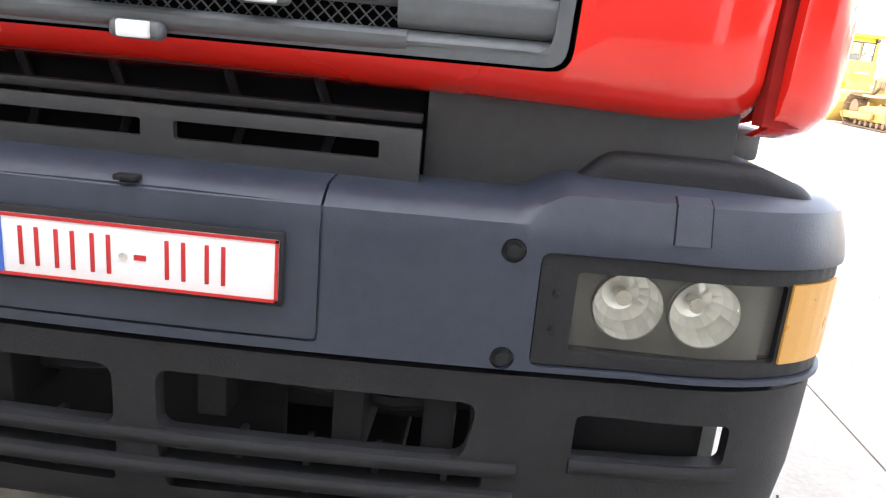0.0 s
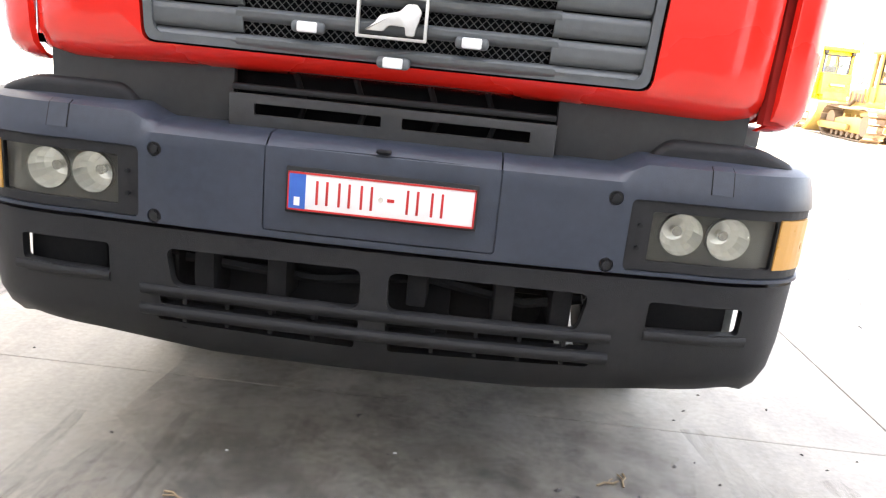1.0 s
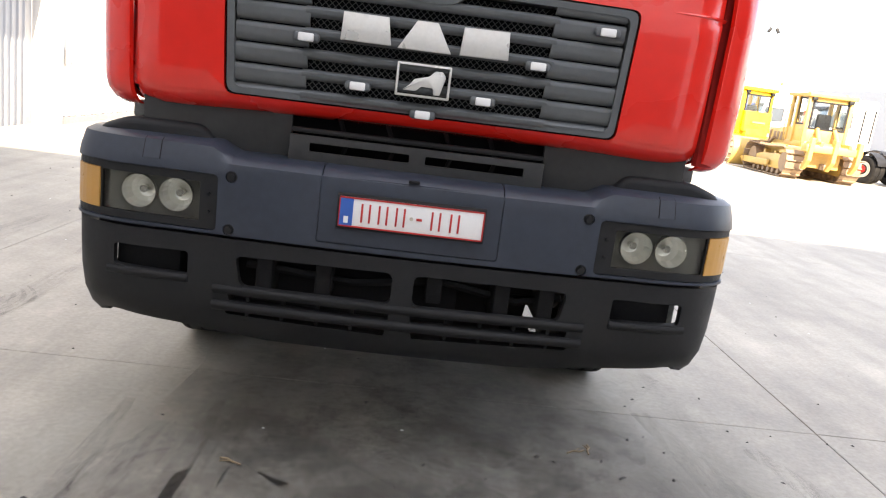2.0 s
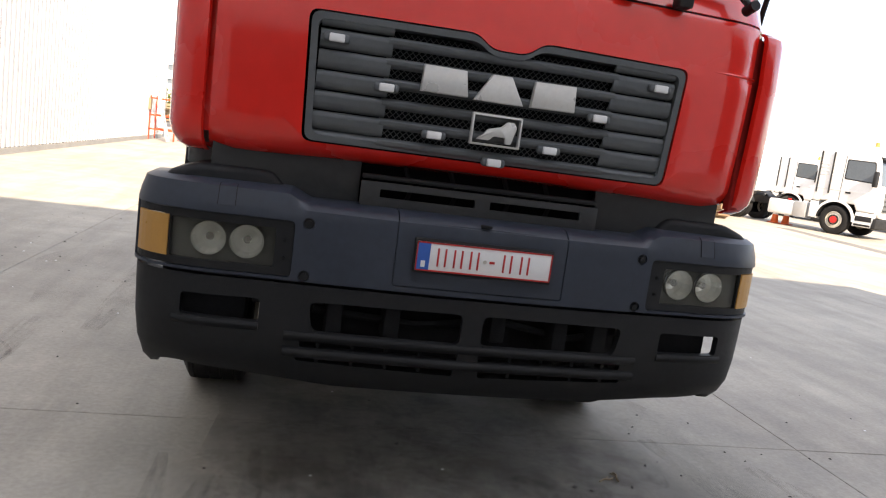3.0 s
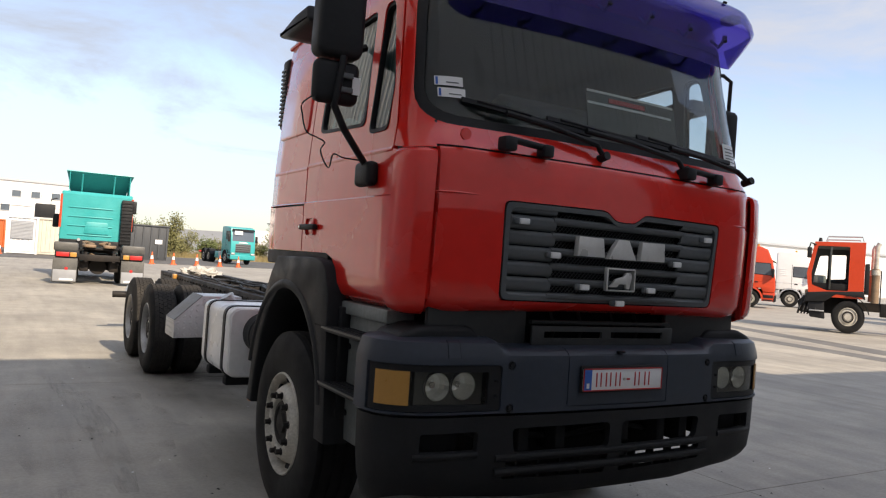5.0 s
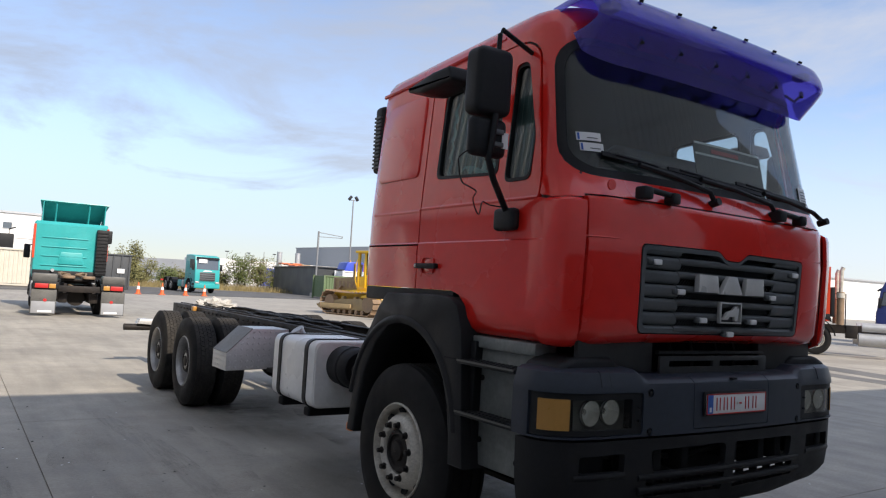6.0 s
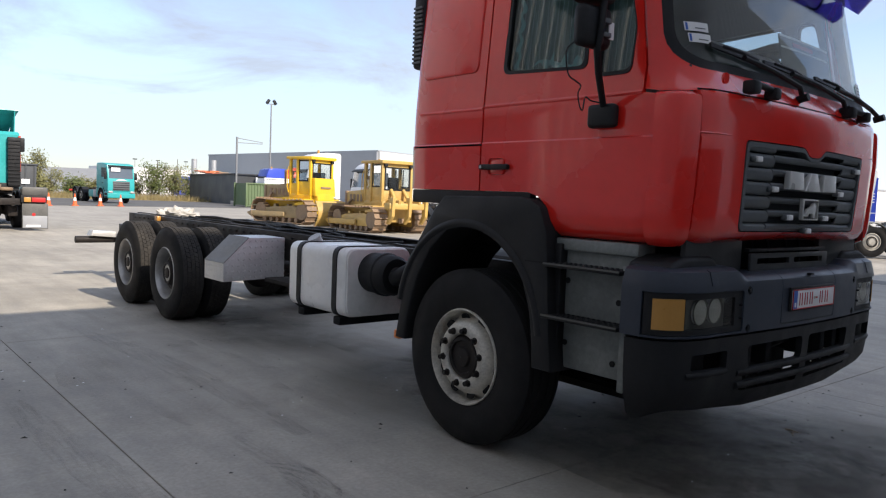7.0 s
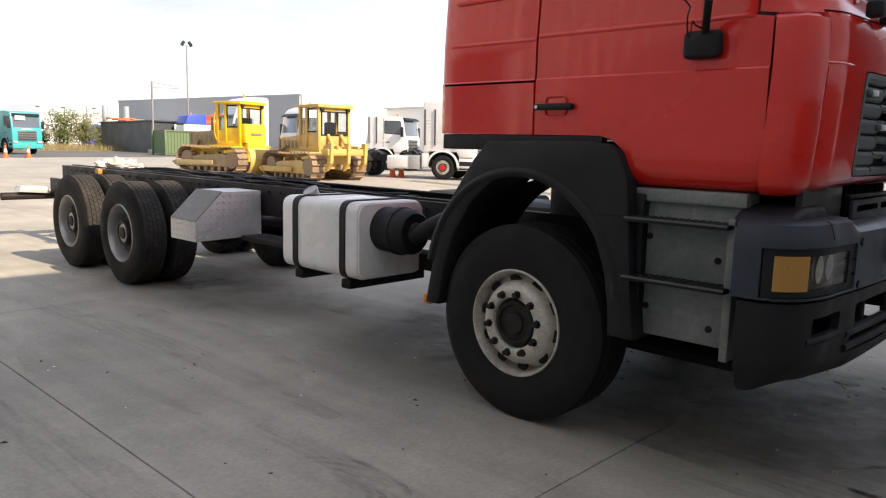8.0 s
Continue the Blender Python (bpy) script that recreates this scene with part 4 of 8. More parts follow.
# ---- chassis ----
for s in (-1, 1):
    part("frame_rail", boolean(box(B(), *sorted((s * 0.36, s * 0.44)), 0.30, 10.35, 0.80, 1.085, 0.004), box(B(), *sorted((s * 0.30, s * 0.43)), 0.2, 10.5, 0.81, 1.075)), M["chassis"], truck, "rust-flecked black frame rail")
    bm = B()
    for k in range(40):
        y = 2.6 + k * 0.19
        for z in (0.86, 1.03):
            cyl(bm, (s * 0.44, y, z), (s * 0.455, y, z), 0.012, 6)
    tagged(part("rail_rivets", bm, M["chassis"], truck), kind="stuff")
    part("spring", prism(B(), [(R1 - 0.85, 0.62), (R1 + 0.7, 0.50), (R2 + 0.75, 0.62), (R2 + 0.75, 0.70), (R1 + 0.7, 0.66), (R1 - 0.85, 0.70)], 'x', s * 0.47, s * 0.56), M["chassis"], truck)
    part("front_spring", prism(B(), [(0.65, 0.72), (1.5, 0.60), (2.4, 0.72), (2.4, 0.78), (1.5, 0.68), (0.65, 0.78)], 'x', s * 0.44, s * 0.52), M["chassis"], truck)
for y in (0.5, 2.4, 3.9, 5.6, 7.36, 9.0, 10.3):
    part("crossmember", box(B(), -0.38, 0.38, y - 0.05, y + 0.05, 0.84, 1.05, 0.01), M["chassis"], truck)
for y in (1.535, R1, R2):
    bm = cyl(B(), (-0.95, y, 0.53), (0.95, y, 0.53), 0.075, 20)
    bmesh.ops.create_uvsphere(bm, u_segments=20, v_segments=12, radius=0.22, matrix=Matrix.Translation((0.0, y, 0.53)))
    part("axle", bm, M["chassis"], truck)
part("engine_block", box(B(), -0.42, 0.42, 0.55, 1.9, 0.50, 1.30, 0.06), M["chassis"], truck)
# unseen black plate, added to darken the ground beneath the truck
part("light_block_plate", box(B(), -0.62, 0.62, 0.40, 2.3, 0.42, 0.47, 0.015), M["void"], truck, "unseen black plate added under the engine to block light")
part("oil_sump", prism(B(), rounded([(0.62, 0.50), (0.70, 0.34), (1.75, 0.34), (1.85, 0.50)], 0.05), 'x', -0.26, 0.26, 0.03), M["chassis"], truck)
for s in (-1, 1):
    part("inner_arch", sheet(B(), lambda u, v: (s * (0.50 + 0.36 * v), 1.535 + 0.66 * math.cos(math.pi * u), 0.60 + 0.74 * math.sin(math.pi * u)), 16, 2, 0.008), M["plastic"], truck)
    part("gear_side", box(B(), *sorted((s * 0.46, s * 0.84)), 0.42, 0.80, 0.72, 1.15, 0.03), M["chassis"], truck)
# unseen pan, chambers and shields added to block light under the truck
part("light_block_pan", prism(B(), rounded([(0.34, 0.46), (0.60, 0.33), (2.1, 0.33), (2.5, 0.50), (2.5, 0.54), (0.34, 0.50)], 0.04), 'x', -0.46, 0.46, 0.01), M["chassis"], truck)
for s in (-1, 1):
    part("brake_chamber", cyl(B(), (s * 0.55, 1.20, 0.62), (s * 0.55, 0.98, 0.62), 0.10, 16), M["chassis"], truck)
    part("mud_shield", box(B(), *sorted((s * 0.46, s * 1.02)), 0.88, 0.92, 0.64, 1.3, 0.006), M["plastic"], truck)
part("gearbox", box(B(), -0.26, 0.26, 0.9, 2.7, 0.62, 1.12, 0.08), M["chassis"], truck)
part("radiator", box(B(), -0.42, 0.42, 0.36, 0.48, 0.80, 1.30, 0.02), M["dark"], truck)
bm = cyl(B(), (0, 2.7, 0.85), (0, R1 - 0.2, 0.62), 0.055, 16)
part("prop_shaft", bm, M["chassis"], truck)
# air pipes and loose hoses on the rails
rnd = random.Random(5)
for k in range(7):
    x = rnd.uniform(-0.34, 0.34)
    y0 = rnd.uniform(2.5, 6.0)
    pts = [(x + rnd.uniform(-0.05, 0.05), y0 + i * 0.45, 1.09 + rnd.uniform(0, 0.035)) for i in range(7)]
    part("air_hose", tube(B(), pts, 0.012, 6), M["plastic"], truck)
part("rail_strip", box(B(), -0.36, -0.30, 2.6, 10.2, 1.088, 1.10), M["chassis"], truck)
# plastic sheeting heap, rear marker and the tail beam
bm = B()
bmesh.ops.create_icosphere(bm, subdivisions=4, radius=1.0)
for v in bm.verts:
    nz = noise.fractal(v.co * 2.3, 1.0, 2.2, 4)
    v.co = Vector((v.co.x * 0.30 * (1 + 0.4 * nz), v.co.y * 0.22 * (1 + 0.4 * nz), max(-0.2, v.co.z) * 0.075 * (1 + 1.6 * nz)))
    v.co += Vector((0.05, 9.55, 1.095))
tagged(part("folded_sheet", bm, mat("grey_sheeting", (0.5, 0.48, 0.44), 0.5, 0, 0.25, 9, 0.3, 60)), "crumpled grey plastic sheet lying on the frame", "sheet")
part("side_marker", box(B(), -0.50, -0.44, 8.92, 9.02, 1.02, 1.09, 0.01), M["amber"], truck, "amber rear marker lamp")
part("marker_foot", box(B(), -0.52, -0.42, 8.86, 9.1, 0.97, 1.02, 0.01), M["chassis"], truck)
bm = cyl(B(), (-1.10, 10.86, 0.625), (1.10, 10.86, 0.625), 0.055, 20)
part("underrun_beam", bm, M["chassis"], truck, "dark tubular rear beam")
for s in (-1, 1):
    part("beam_hanger", box(B(), s * 0.40 - 0.03, s * 0.40 + 0.03, 10.2, 10.9, 0.62, 0.88, 0.01), M["chassis"], truck)
    part("tail_bracket", prism(B(), [(s * 0.48, 0.66), (s * 0.90, 0.69), (s * 0.86, 0.77), (s * 0.52, 0.755)], 'y', 10.75, 11.0, 0.006), M["alu"], truck)

# ---- tank, filter, chequer-plate box ----
bm = prism(B(), rounded([(-1.175, 0.575), (-0.56, 0.575), (-0.56, 1.108), (-1.175, 1.108)], 0.085, 6), 'y', 2.90, 3.775, 0.02)
tank = part("fuel_tank", bm, M["tank"], truck, "white fuel tank with black straps")
for y in (3.05, 3.60):
    ring = boolean(slab_poly(rounded([(-1.183, 0.567), (-0.552, 0.567), (-0.552, 1.116), (-1.183, 1.116)], 0.09, 6), 'y', y - 0.03, y + 0.03), slab_poly(rounded([(-1.175, 0.575), (-0.56, 0.575), (-0.56, 1.108), (-1.175, 1.108)], 0.085, 6), 'y', y - 0.1, y + 0.1))
    part("tank_strap", ring, M["plastic"], tank)
    part("strap_foot", box(B(), -1.15, -0.42, y - 0.05, y + 0.05, 0.50, 0.567, 0.012), M["dark"], tank)
part("filler_cap", cyl(cyl(B(), (-0.99, 3.62, 1.09), (-1.02, 3.62, 1.135), 0.05, 24), (-1.02, 3.62, 1.135), (-1.03, 3.62, 1.15), 0.058, 24), M["silver"], tank, "silver filler cap")
part("tank_shadow_end", prism(B(), rounded([(-1.165, 0.585), (-0.57, 0.585), (-0.57, 1.098), (-1.165, 1.098)], 0.085, 6), 'y', 2.885, 2.90, 0.006), M["tank"], tank)
bm = lathe(B(), [(0.001, -0.17), (0.06, -0.17), (0.07, -0.155), (0.13, -0.155), (0.150, -0.13), (0.155, -0.05), (0.165, -0.04), (0.165, 0.0), (0.155, 0.01), (0.155, 0.14), (0.001, 0.14)], 32, (-0.92, 2.75, 0.92), 'y')
part("air_filter", bm, M["plastic"], truck, "black round air filter")
part("tank_bracket", box(B(), -0.60, -0.42, 2.3, 3.9, 0.60, 0.72, 0.01), M["chassis"], truck)
boxp = [(-1.15, 0.595), (-0.48, 0.615), (-0.48, 1.035), (-0.88, 1.035), (-1.15, 0.775)]
mud = part("splash_box", prism(B(), boxp, 'y', 5.15, 5.62, 0.006), M["alu"], truck, "aluminium chequer-plate splash box")
part("sloped_lid", prism(B(), [(-1.148, 0.778), (-0.882, 1.034), (-0.885, 1.040), (-1.155, 0.782)], 'y', 5.152, 5.618), M["aludirty"], mud, "grimy sloping lid")
bm = B()
for i in range(11):
    for j in range(7):
        x, z = -1.115 + i * 0.062, 0.632 + j * 0.062
        if z > 1.015 or z > 0.745 + (x + 1.15) * 0.95:
            continue
        d = 1 if (i + j) % 2 else -1
        m = Matrix.Translation((x, 5.149, z)) @ Matrix.Rotation(d * math.pi / 4, 4, 'Y') @ Matrix.Diagonal((0.022, 0.005, 0.011, 1))
        bmesh.ops.create_icosphere(bm, subdivisions=1, radius=1.0, matrix=m)
for i in range(7):
    for j in range(3):
        d = 1 if (i + j) % 2 else -1
        m = Matrix.Translation((-1.151, 5.19 + i * 0.062, 0.632 + j * 0.056)) @ Matrix.Rotation(d * math.pi / 4, 4, 'X') @ Matrix.Diagonal((0.005, 0.022, 0.011, 1))
        bmesh.ops.create_icosphere(bm, subdivisions=1, radius=1.0, matrix=m)
tagged(part("chequer_relief", bm, M["alu"], mud), kind="stuff")
part("carrier_beam", box(B(), -0.72, -0.45, 4.0, 5.12, 0.585, 0.63, 0.01), M["chassis"], truck)
part("intake_pipe", tube(B(), [(-0.95, 2.58, 0.90), (-0.93, 2.42, 0.98), (-0.80, 2.28, 1.08), (-0.70, 2.20, 1.25)], 0.06, 12), M["plastic"], truck, "ribbed black intake hose")
part("valve_bracket", box(B(), -0.60, -0.46, 4.15, 4.45, 0.62, 0.84, 0.02), M["chassis"], truck)
part("far_tank", prism(B(), rounded([(1.175, 0.6), (0.56, 0.6), (0.56, 1.08), (1.175, 1.08)], 0.08, 5), 'y', 3.0, 4.0, 0.02), M["chassis"], truck)

# ---- fenders and steps ----
for s in (-1, 1):
    outer = [(0.80, 0.60), (0.83, 0.85), (0.855, 1.18), (0.875, 1.36), (0.93, 1.49), (1.0, 1.53), (1.12, 1.545), (1.74, 1.535), (1.84, 1.44), (2.0, 1.22), (2.12, 0.95), (2.2, 0.56)]
    inner = [(2.10, 0.56), (2.05, 0.80), (1.98, 1.0), (1.86, 1.19), (1.70, 1.32), (1.52, 1.36), (1.32, 1.33), (1.16, 1.24), (1.05, 1.10), (0.98, 0.92), (0.95, 0.75), (0.94, 0.60)]
    fen = part("fender", prism(B(), outer + inner, 'x', s * 0.86, s * 1.215, 0.012), M["plastic"], truck, "black plastic wheel arch", 45)
    lip = sheet(B(), lambda u, v: (s * (1.216 + 0.012 * math.sin(math.pi * v)), 1.535 + (0.615 + 0.05 * v) * math.cos(math.pi * (0.06 + 0.9 * u)), 0.70 + (0.65 + 0.05 * v) * math.sin(math.pi * (0.06 + 0.9 * u))), 24, 4, 0.006)
    part("fender_lip", lip, M["plastic"], fen)
    part("fender_seam", box(B(), *sorted((s * 1.213, s * 1.2165)), 0.86, 1.02, 1.188, 1.196), M["dark"], fen)
    part("flank_marker", box(B(), *sorted((s * 1.15, s * 1.20)), 2.17, 2.235, 0.545, 0.605, 0.01), M["orangelens"], fen, "orange side marker")
    pan = part("step_panel", box(B(), *sorted((s * 1.05, s * 1.10)), 0.36, 0.86, 0.62, 1.30, 0.008), M["steppanel"], truck, "scuffed grey step well panel")
    for (y, z) in ((0.80, 1.10), (0.46, 1.02), (0.80, 0.76), (0.48, 0.70)):
        part("panel_hole", cyl(B(), (s * 1.098, y, z), (s * 1.106, y, z), 0.016, 12), M["dark"], pan)
    part("step_post", box(B(), *sorted((s * 1.08, s * 1.17)), 0.36, 0.40, 0.58, 1.22, 0.008), M["steppanel"], pan)
    part("step_post", box(B(), *sorted((s * 1.04, s * 1.15)), 0.815, 0.87, 0.62, 1.30, 0.008), M["plastic"], pan)
    for z in (1.195, 0.915):
        tr = part("step_tread", box(B(), *sorted((s * 1.04, s * 1.235)), 0.37, 0.87, z - 0.022, z, 0.006), M["plastic"], pan, "black serrated step")
        bm = B()
        for i in range(14):
            for j in range(4):
                cyl(bm, (s * (1.075 + j * 0.042), 0.40 + i * 0.034, z - 0.002), (s * (1.075 + j * 0.042), 0.40 + i * 0.034, z + 0.004), 0.010, 8, 0.007)
        tagged(part("tread_studs", bm, M["plastic"], tr), kind="stuff")
        part("step_edge", box(B(), *sorted((s * 1.234, s * 1.239)), 0.372, 0.868, z - 0.008, z + 0.001), M["lamphousing"], tr)
    part("step_top", box(B(), *sorted((s * 0.98, s * 1.13)), 0.34, 0.88, 1.265, 1.33, 0.01), M["steppanel"], pan)
    part("cab_mount", box(B(), *sorted((s * 0.5, s * 0.9)), 0.5, 0.9, 1.05, 1.36, 0.02), M["dark"], truck)

# ---- mirrors ----
for s in (-1, 1):
    big = part("mirror", prism(B(), rounded([(-0.118, 2.465), (0.105, 2.465), (0.11, 2.81), (-0.11, 2.81)], 0.05, 5), 'y', 0.42, 0.55, 0.03, 3), M["plastic"], truck, "tall black door mirror")
    x0 = s * 1.40
    kx, dy, dz = (1.0, 0.0, 0.0) if s < 0 else (0.78, 0.13, -0.12)      # the far mirror hangs lower and further back
    for v in big.data.vertices:
        v.co.x = x0 + v.co.x * kx
        v.co.z += dz
        v.co.y += dy
    big.data.update()
    part("mirror_glass", box(B(), x0 - 0.09 * kx, x0 + 0.085 * kx, 0.55 + dy, 0.556 + dy, 2.49 + dz, 2.785 + dz, 0.002), M["mirrorchrome"], big, "mirror glass")
    if s < 0:
        sm = part("wide_mirror", box(B(), x0 - 0.115, x0 + 0.105, 0.44, 0.52, 2.255, 2.455, 0.035, 3), M["plastic"], big)
        part("mirror_clamp", box(B(), x0 + 0.00, x0 + 0.06, 0.415, 0.445, 2.37, 2.395, 0.005), M["greyplastic"], sm)
        part("mirror_clamp", box(B(), x0 + 0.00, x0 + 0.06, 0.415, 0.445, 2.305, 2.33, 0.005), M["greyplastic"], sm)
        part("white_label", box(B(), x0 + 0.062, x0 + 0.10, 0.434, 0.439, 2.305, 2.385), M["whitep"], sm)
        part("mirror_arm", tube(B(), [(x0 + 0.01, 0.43, 2.47), (x0 - 0.015, 0.425, 2.28), (x0 - 0.02, 0.435, 2.245), (x0 + 0.05, 0.475, 2.15), (-1.185, 0.56, 2.0)], 0.017, 10), M["plastic"], big)
    else:
        part("mirror_arm", tube(B(), [(x0 - 0.03, 0.62, 2.37), (x0 - 0.04, 0.63, 2.27), (1.38, 0.64, 2.14), (1.185, 0.60, 2.0)], 0.014, 10), M["plastic"], big)
    part("mirror_foot", box(B(), *sorted((s * 1.150, s * 1.212)), 0.48, 0.65, 1.905, 2.025, 0.024, 3), M["plastic"], big, "black mirror bracket on the door")
    part("mirror_stay", tube(B(), [(x0 + 0.03 * kx, 0.46 + dy, 2.80 + dz), (x0 + 0.03 * kx, 0.455 + dy, 2.89), (x0 - s * 0.05, 0.46 + dy, 2.92), (s * 1.08, 0.53 + dy * 0.5, 2.87)], 0.013, 8), M["plastic"], big)
    bm = prism(B(), rounded([(0.735, 2.700), (0.765, 2.785), (0.95, 2.780), (1.19, 2.740), (1.205, 2.715), (1.05, 2.682)], 0.025, 4), 'x', s * 1.275, s * 1.465, 0.022, 3)
    kerb = part("kerb_mirror", bm, M["plastic"], truck, "rounded black kerb mirror", 60)
    part("kerb_arm", tube(B(), [(s * 1.33, 0.80, 2.70), (s * 1.25, 0.84, 2.60), (s * 1.10, 0.86, 2.66)], 0.02, 8), M["plastic"], kerb)
cable = [(-1.43, 0.44, 2.33), (-1.54, 0.50, 2.25), (-1.535, 0.52, 2.19), (-1.512, 0.52, 2.121), (-1.46, 0.52, 2.10), (-1.421, 0.52, 2.082), (-1.438, 0.52, 2.044), (-1.41, 0.53, 1.99), (-1.386, 0.53, 1.972), (-1.371, 0.53, 2.034), (-1.316, 0.54, 2.026), (-1.235, 0.55, 2.025), (-1.20, 0.56, 2.02)]


def smooth_line(pts, n=6):
    """A line drawn smoothly through its points."""
    p = [Vector(q) for q in pts]
    out = []
    for i in range(len(p) - 1):
        a, b, c, d = p[max(i - 1, 0)], p[i], p[i + 1], p[min(i + 2, len(p) - 1)]
        for k in range(n):
            t = k / n
            out.append(0.5 * (2 * b + (c - a) * t + (2 * a - 5 * b + 4 * c - d) * t * t + (3 * b - a - 3 * c + d) * t ** 3))
    return out + [p[-1]]


cable = smooth_line(cable)
part("mirror_cable", tube(B(), cable, 0.0035, 6), M["plastic"], truck, "loose thin black cable")

# ---- wipers, hinges, visor, vent ----
def ws_point(x, z, out=0.03):
    u = 0.5 + x / (2 * (1.105 - 0.035 * (z - 2.185) / 0.76))
    p = ws_surface(u, (z - 2.185) / 0.76)
    return (p[0], p[1] - out, p[2])


for k, (xa, za, xb, zb) in enumerate(((-0.92, 2.300, -0.16, 2.185), (-0.46, 2.282, 0.41, 2.18), (0.12, 2.275, 0.93, 2.185))):
    wip = part("wiper", tube(B(), [ws_point(xa + 0.2, za - 0.03, 0.05), ws_point((xa + xb) / 2 + 0.06, (za + zb) / 2, 0.05), ws_point(xb - 0.04, zb + 0.005, 0.05), (xb, 0.03, 2.135)], 0.014, 8), M["plastic"], truck, "black wiper arm")
    bl = sheet(B(), lambda u, v: ws_point(xa + (xb - xa) * 0.95 * u, za + (2.235 - za) * u + 0.02 * v, 0.012), 12, 2, 0.012)
    part("wiper_blade", bl, M["plastic"], wip)
    part("wiper_frame", tube(B(), [ws_point(xa + 0.06, za + 0.005, 0.035), ws_point(xa + 0.18, za - 0.01, 0.055), ws_point(xa + 0.34, za - 0.02, 0.04)], 0.008, 6), M["plastic"], wip)
    part("wiper_pivot", cyl(B(), (xb, 0.06, 2.125), (xb, 0.0, 2.14), 0.021, 14), M["plastic"], wip)
for x0 in (-0.745, 0.425):
    h = part("flap_hinge", box(B(), x0 - 0.035, x0 + 0.035, -0.02, 0.05, 2.085, 2.15, 0.012), M["plastic"], truck, "black front flap hinge")
    part("hinge_eye", box(B(), x0 + 0.185, x0 + 0.245, -0.02, 0.05, 2.08, 2.14, 0.012), M["plastic"], h)
    part("hinge_bar", cyl(B(), (x0, 0.01, 2.14), (x0 + 0.22, 0.01, 2.125), 0.016, 10), M["plastic"], h)
part("flap_cap", cyl(B(), (-0.955, 0.045, 2.135), (-0.955, 0.033, 2.135), 0.026, 20), M["red"], truck)


# the hood in section: mount, crown, the ridge along its front, lower edge
VISOR_V = [0.0, 0.18, 0.32, 0.44, 0.54, 0.60, 0.66, 0.80, 1.0]
VISOR_Y = [0.44, 0.27, 0.15, 0.07, 0.025, 0.010, 0.015, 0.065, 0.145]
VISOR_Z = [3.175, 3.185, 3.165, 3.11, 3.035, 2.985, 2.955, 2.885, 2.79]


def visor_surface(u, v):
    """Bulged acrylic hood: top edge on the roof, lower edge before the glass, ends wrapped back."""
    e = abs(2 * u - 1)
    if e < 0.85:
        x, back = e / 0.85 * 0.83, 0.03 * (e / 0.85) ** 2
    else:
        a = (e - 0.85) / 0.15 * radians(84)
        x, back = 0.83 + 0.175 * math.sin(a), 0.03 + 0.15 * (1 - math.cos(a))
    rise = 1 - math.sqrt(max(0.0, 1 - max(0.0, (e - 0.84) / 0.16) ** 2))
    y = float(np.interp(v, VISOR_V, VISOR_Y)) + back * (0.4 + 0.6 * v)
    z = float(np.interp(v, VISOR_V, VISOR_Z)) + 0.16 * rise * v ** 2 - 0.10 * rise * (1 - v)
    return (math.copysign(x, 2 * u - 1), y, z)


vis = part("sun_visor", sheet(B(), visor_surface, 60, 30, 0.005), M["visor"], truck, "translucent violet-blue sun visor", 60)
vis.visible_shadow = False
for k in range(6):
    p = visor_surface(0.12 + 0.15 * k, 0.42)
    part("visor_screw", cyl(B(), (p[0], p[1] - 0.004, p[2]), (p[0], p[1] - 0.010, p[2] + 0.012), 0.012, 10), M["plastic"], vis)
    q = visor_surface(0.12 + 0.15 * k, 0.74)
    part("visor_bracket", tube(B(), [(q[0], q[1] + 0.012, q[2]), (q[0] + 0.02, q[1] + 0.07, q[2] - 0.03), (q[0] + 0.05, q[1] + 0.15, q[2] + 0.03)], 0.009, 8), M["plastic"], vis)
    part("visor_clamp", box(B(), q[0] - 0.014, q[0] + 0.014, q[1] + 0.006, q[1] + 0.024, q[2] - 0.02, q[2] + 0.02, 0.006), M["plastic"], vis)
part("roof_edge_bar", tube(B(), [(-1.02, 0.50, 3.04), (-0.7, 0.38, 3.06), (0, 0.35, 3.075), (0.7, 0.38, 3.06), (1.02, 0.50, 3.04)], 0.028, 8), M["plastic"], truck)
for x in (-0.88, 0.88):
    lampb = part("roof_marker", box(B(), x - 0.04, x + 0.04, 0.13, 0.22, 3.055, 3.10, 0.012), M["plastic"], truck, "small black roof marker lamp")
vent = part("rear_air_intake", box(B(), -1.10, -0.86, 2.15, 2.275, 2.385, 2.875, 0.03, 3), M["plastic"], truck, "black louvred intake on the cab's rear corner")
for k in range(14):
    part("louvre", box(B(), -1.108, -1.085, 2.17, 2.26, 2.42 + k * 0.028, 2.434 + k * 0.028), M["greyplastic"], vent)

# stays of the corner piece that is swung out
for z in (1.47, 1.66, 1.86, 2.02):
    part("corner_stay", box(B(), 1.09, 1.165, 0.24, 0.27, z - 0.010, z + 0.010), M["plastic"], truck)

for s, d in zip((-1, 1), doors):
    part("crease", sheet(B(), lambda u, v: (s * (1.1495 + 0.004 * math.sin(math.pi * v)), 0.36 + 1.11 * u, 2.064 + 0.022 * v), 4, 4, 0.003), M["red"], d)
    part("crease", sheet(B(), lambda u, v: (s * (1.1495 + 0.004 * math.sin(math.pi * v)), 1.49 + 0.60 * u, 2.052 + 0.022 * v), 4, 4, 0.003), M["red"], truck)

# tray behind the lower slots
part("splash_tray", box(B(), -0.66, 0.22, 0.20, 0.23, 0.56, 0.84, 0.006), M["dark"], truck)

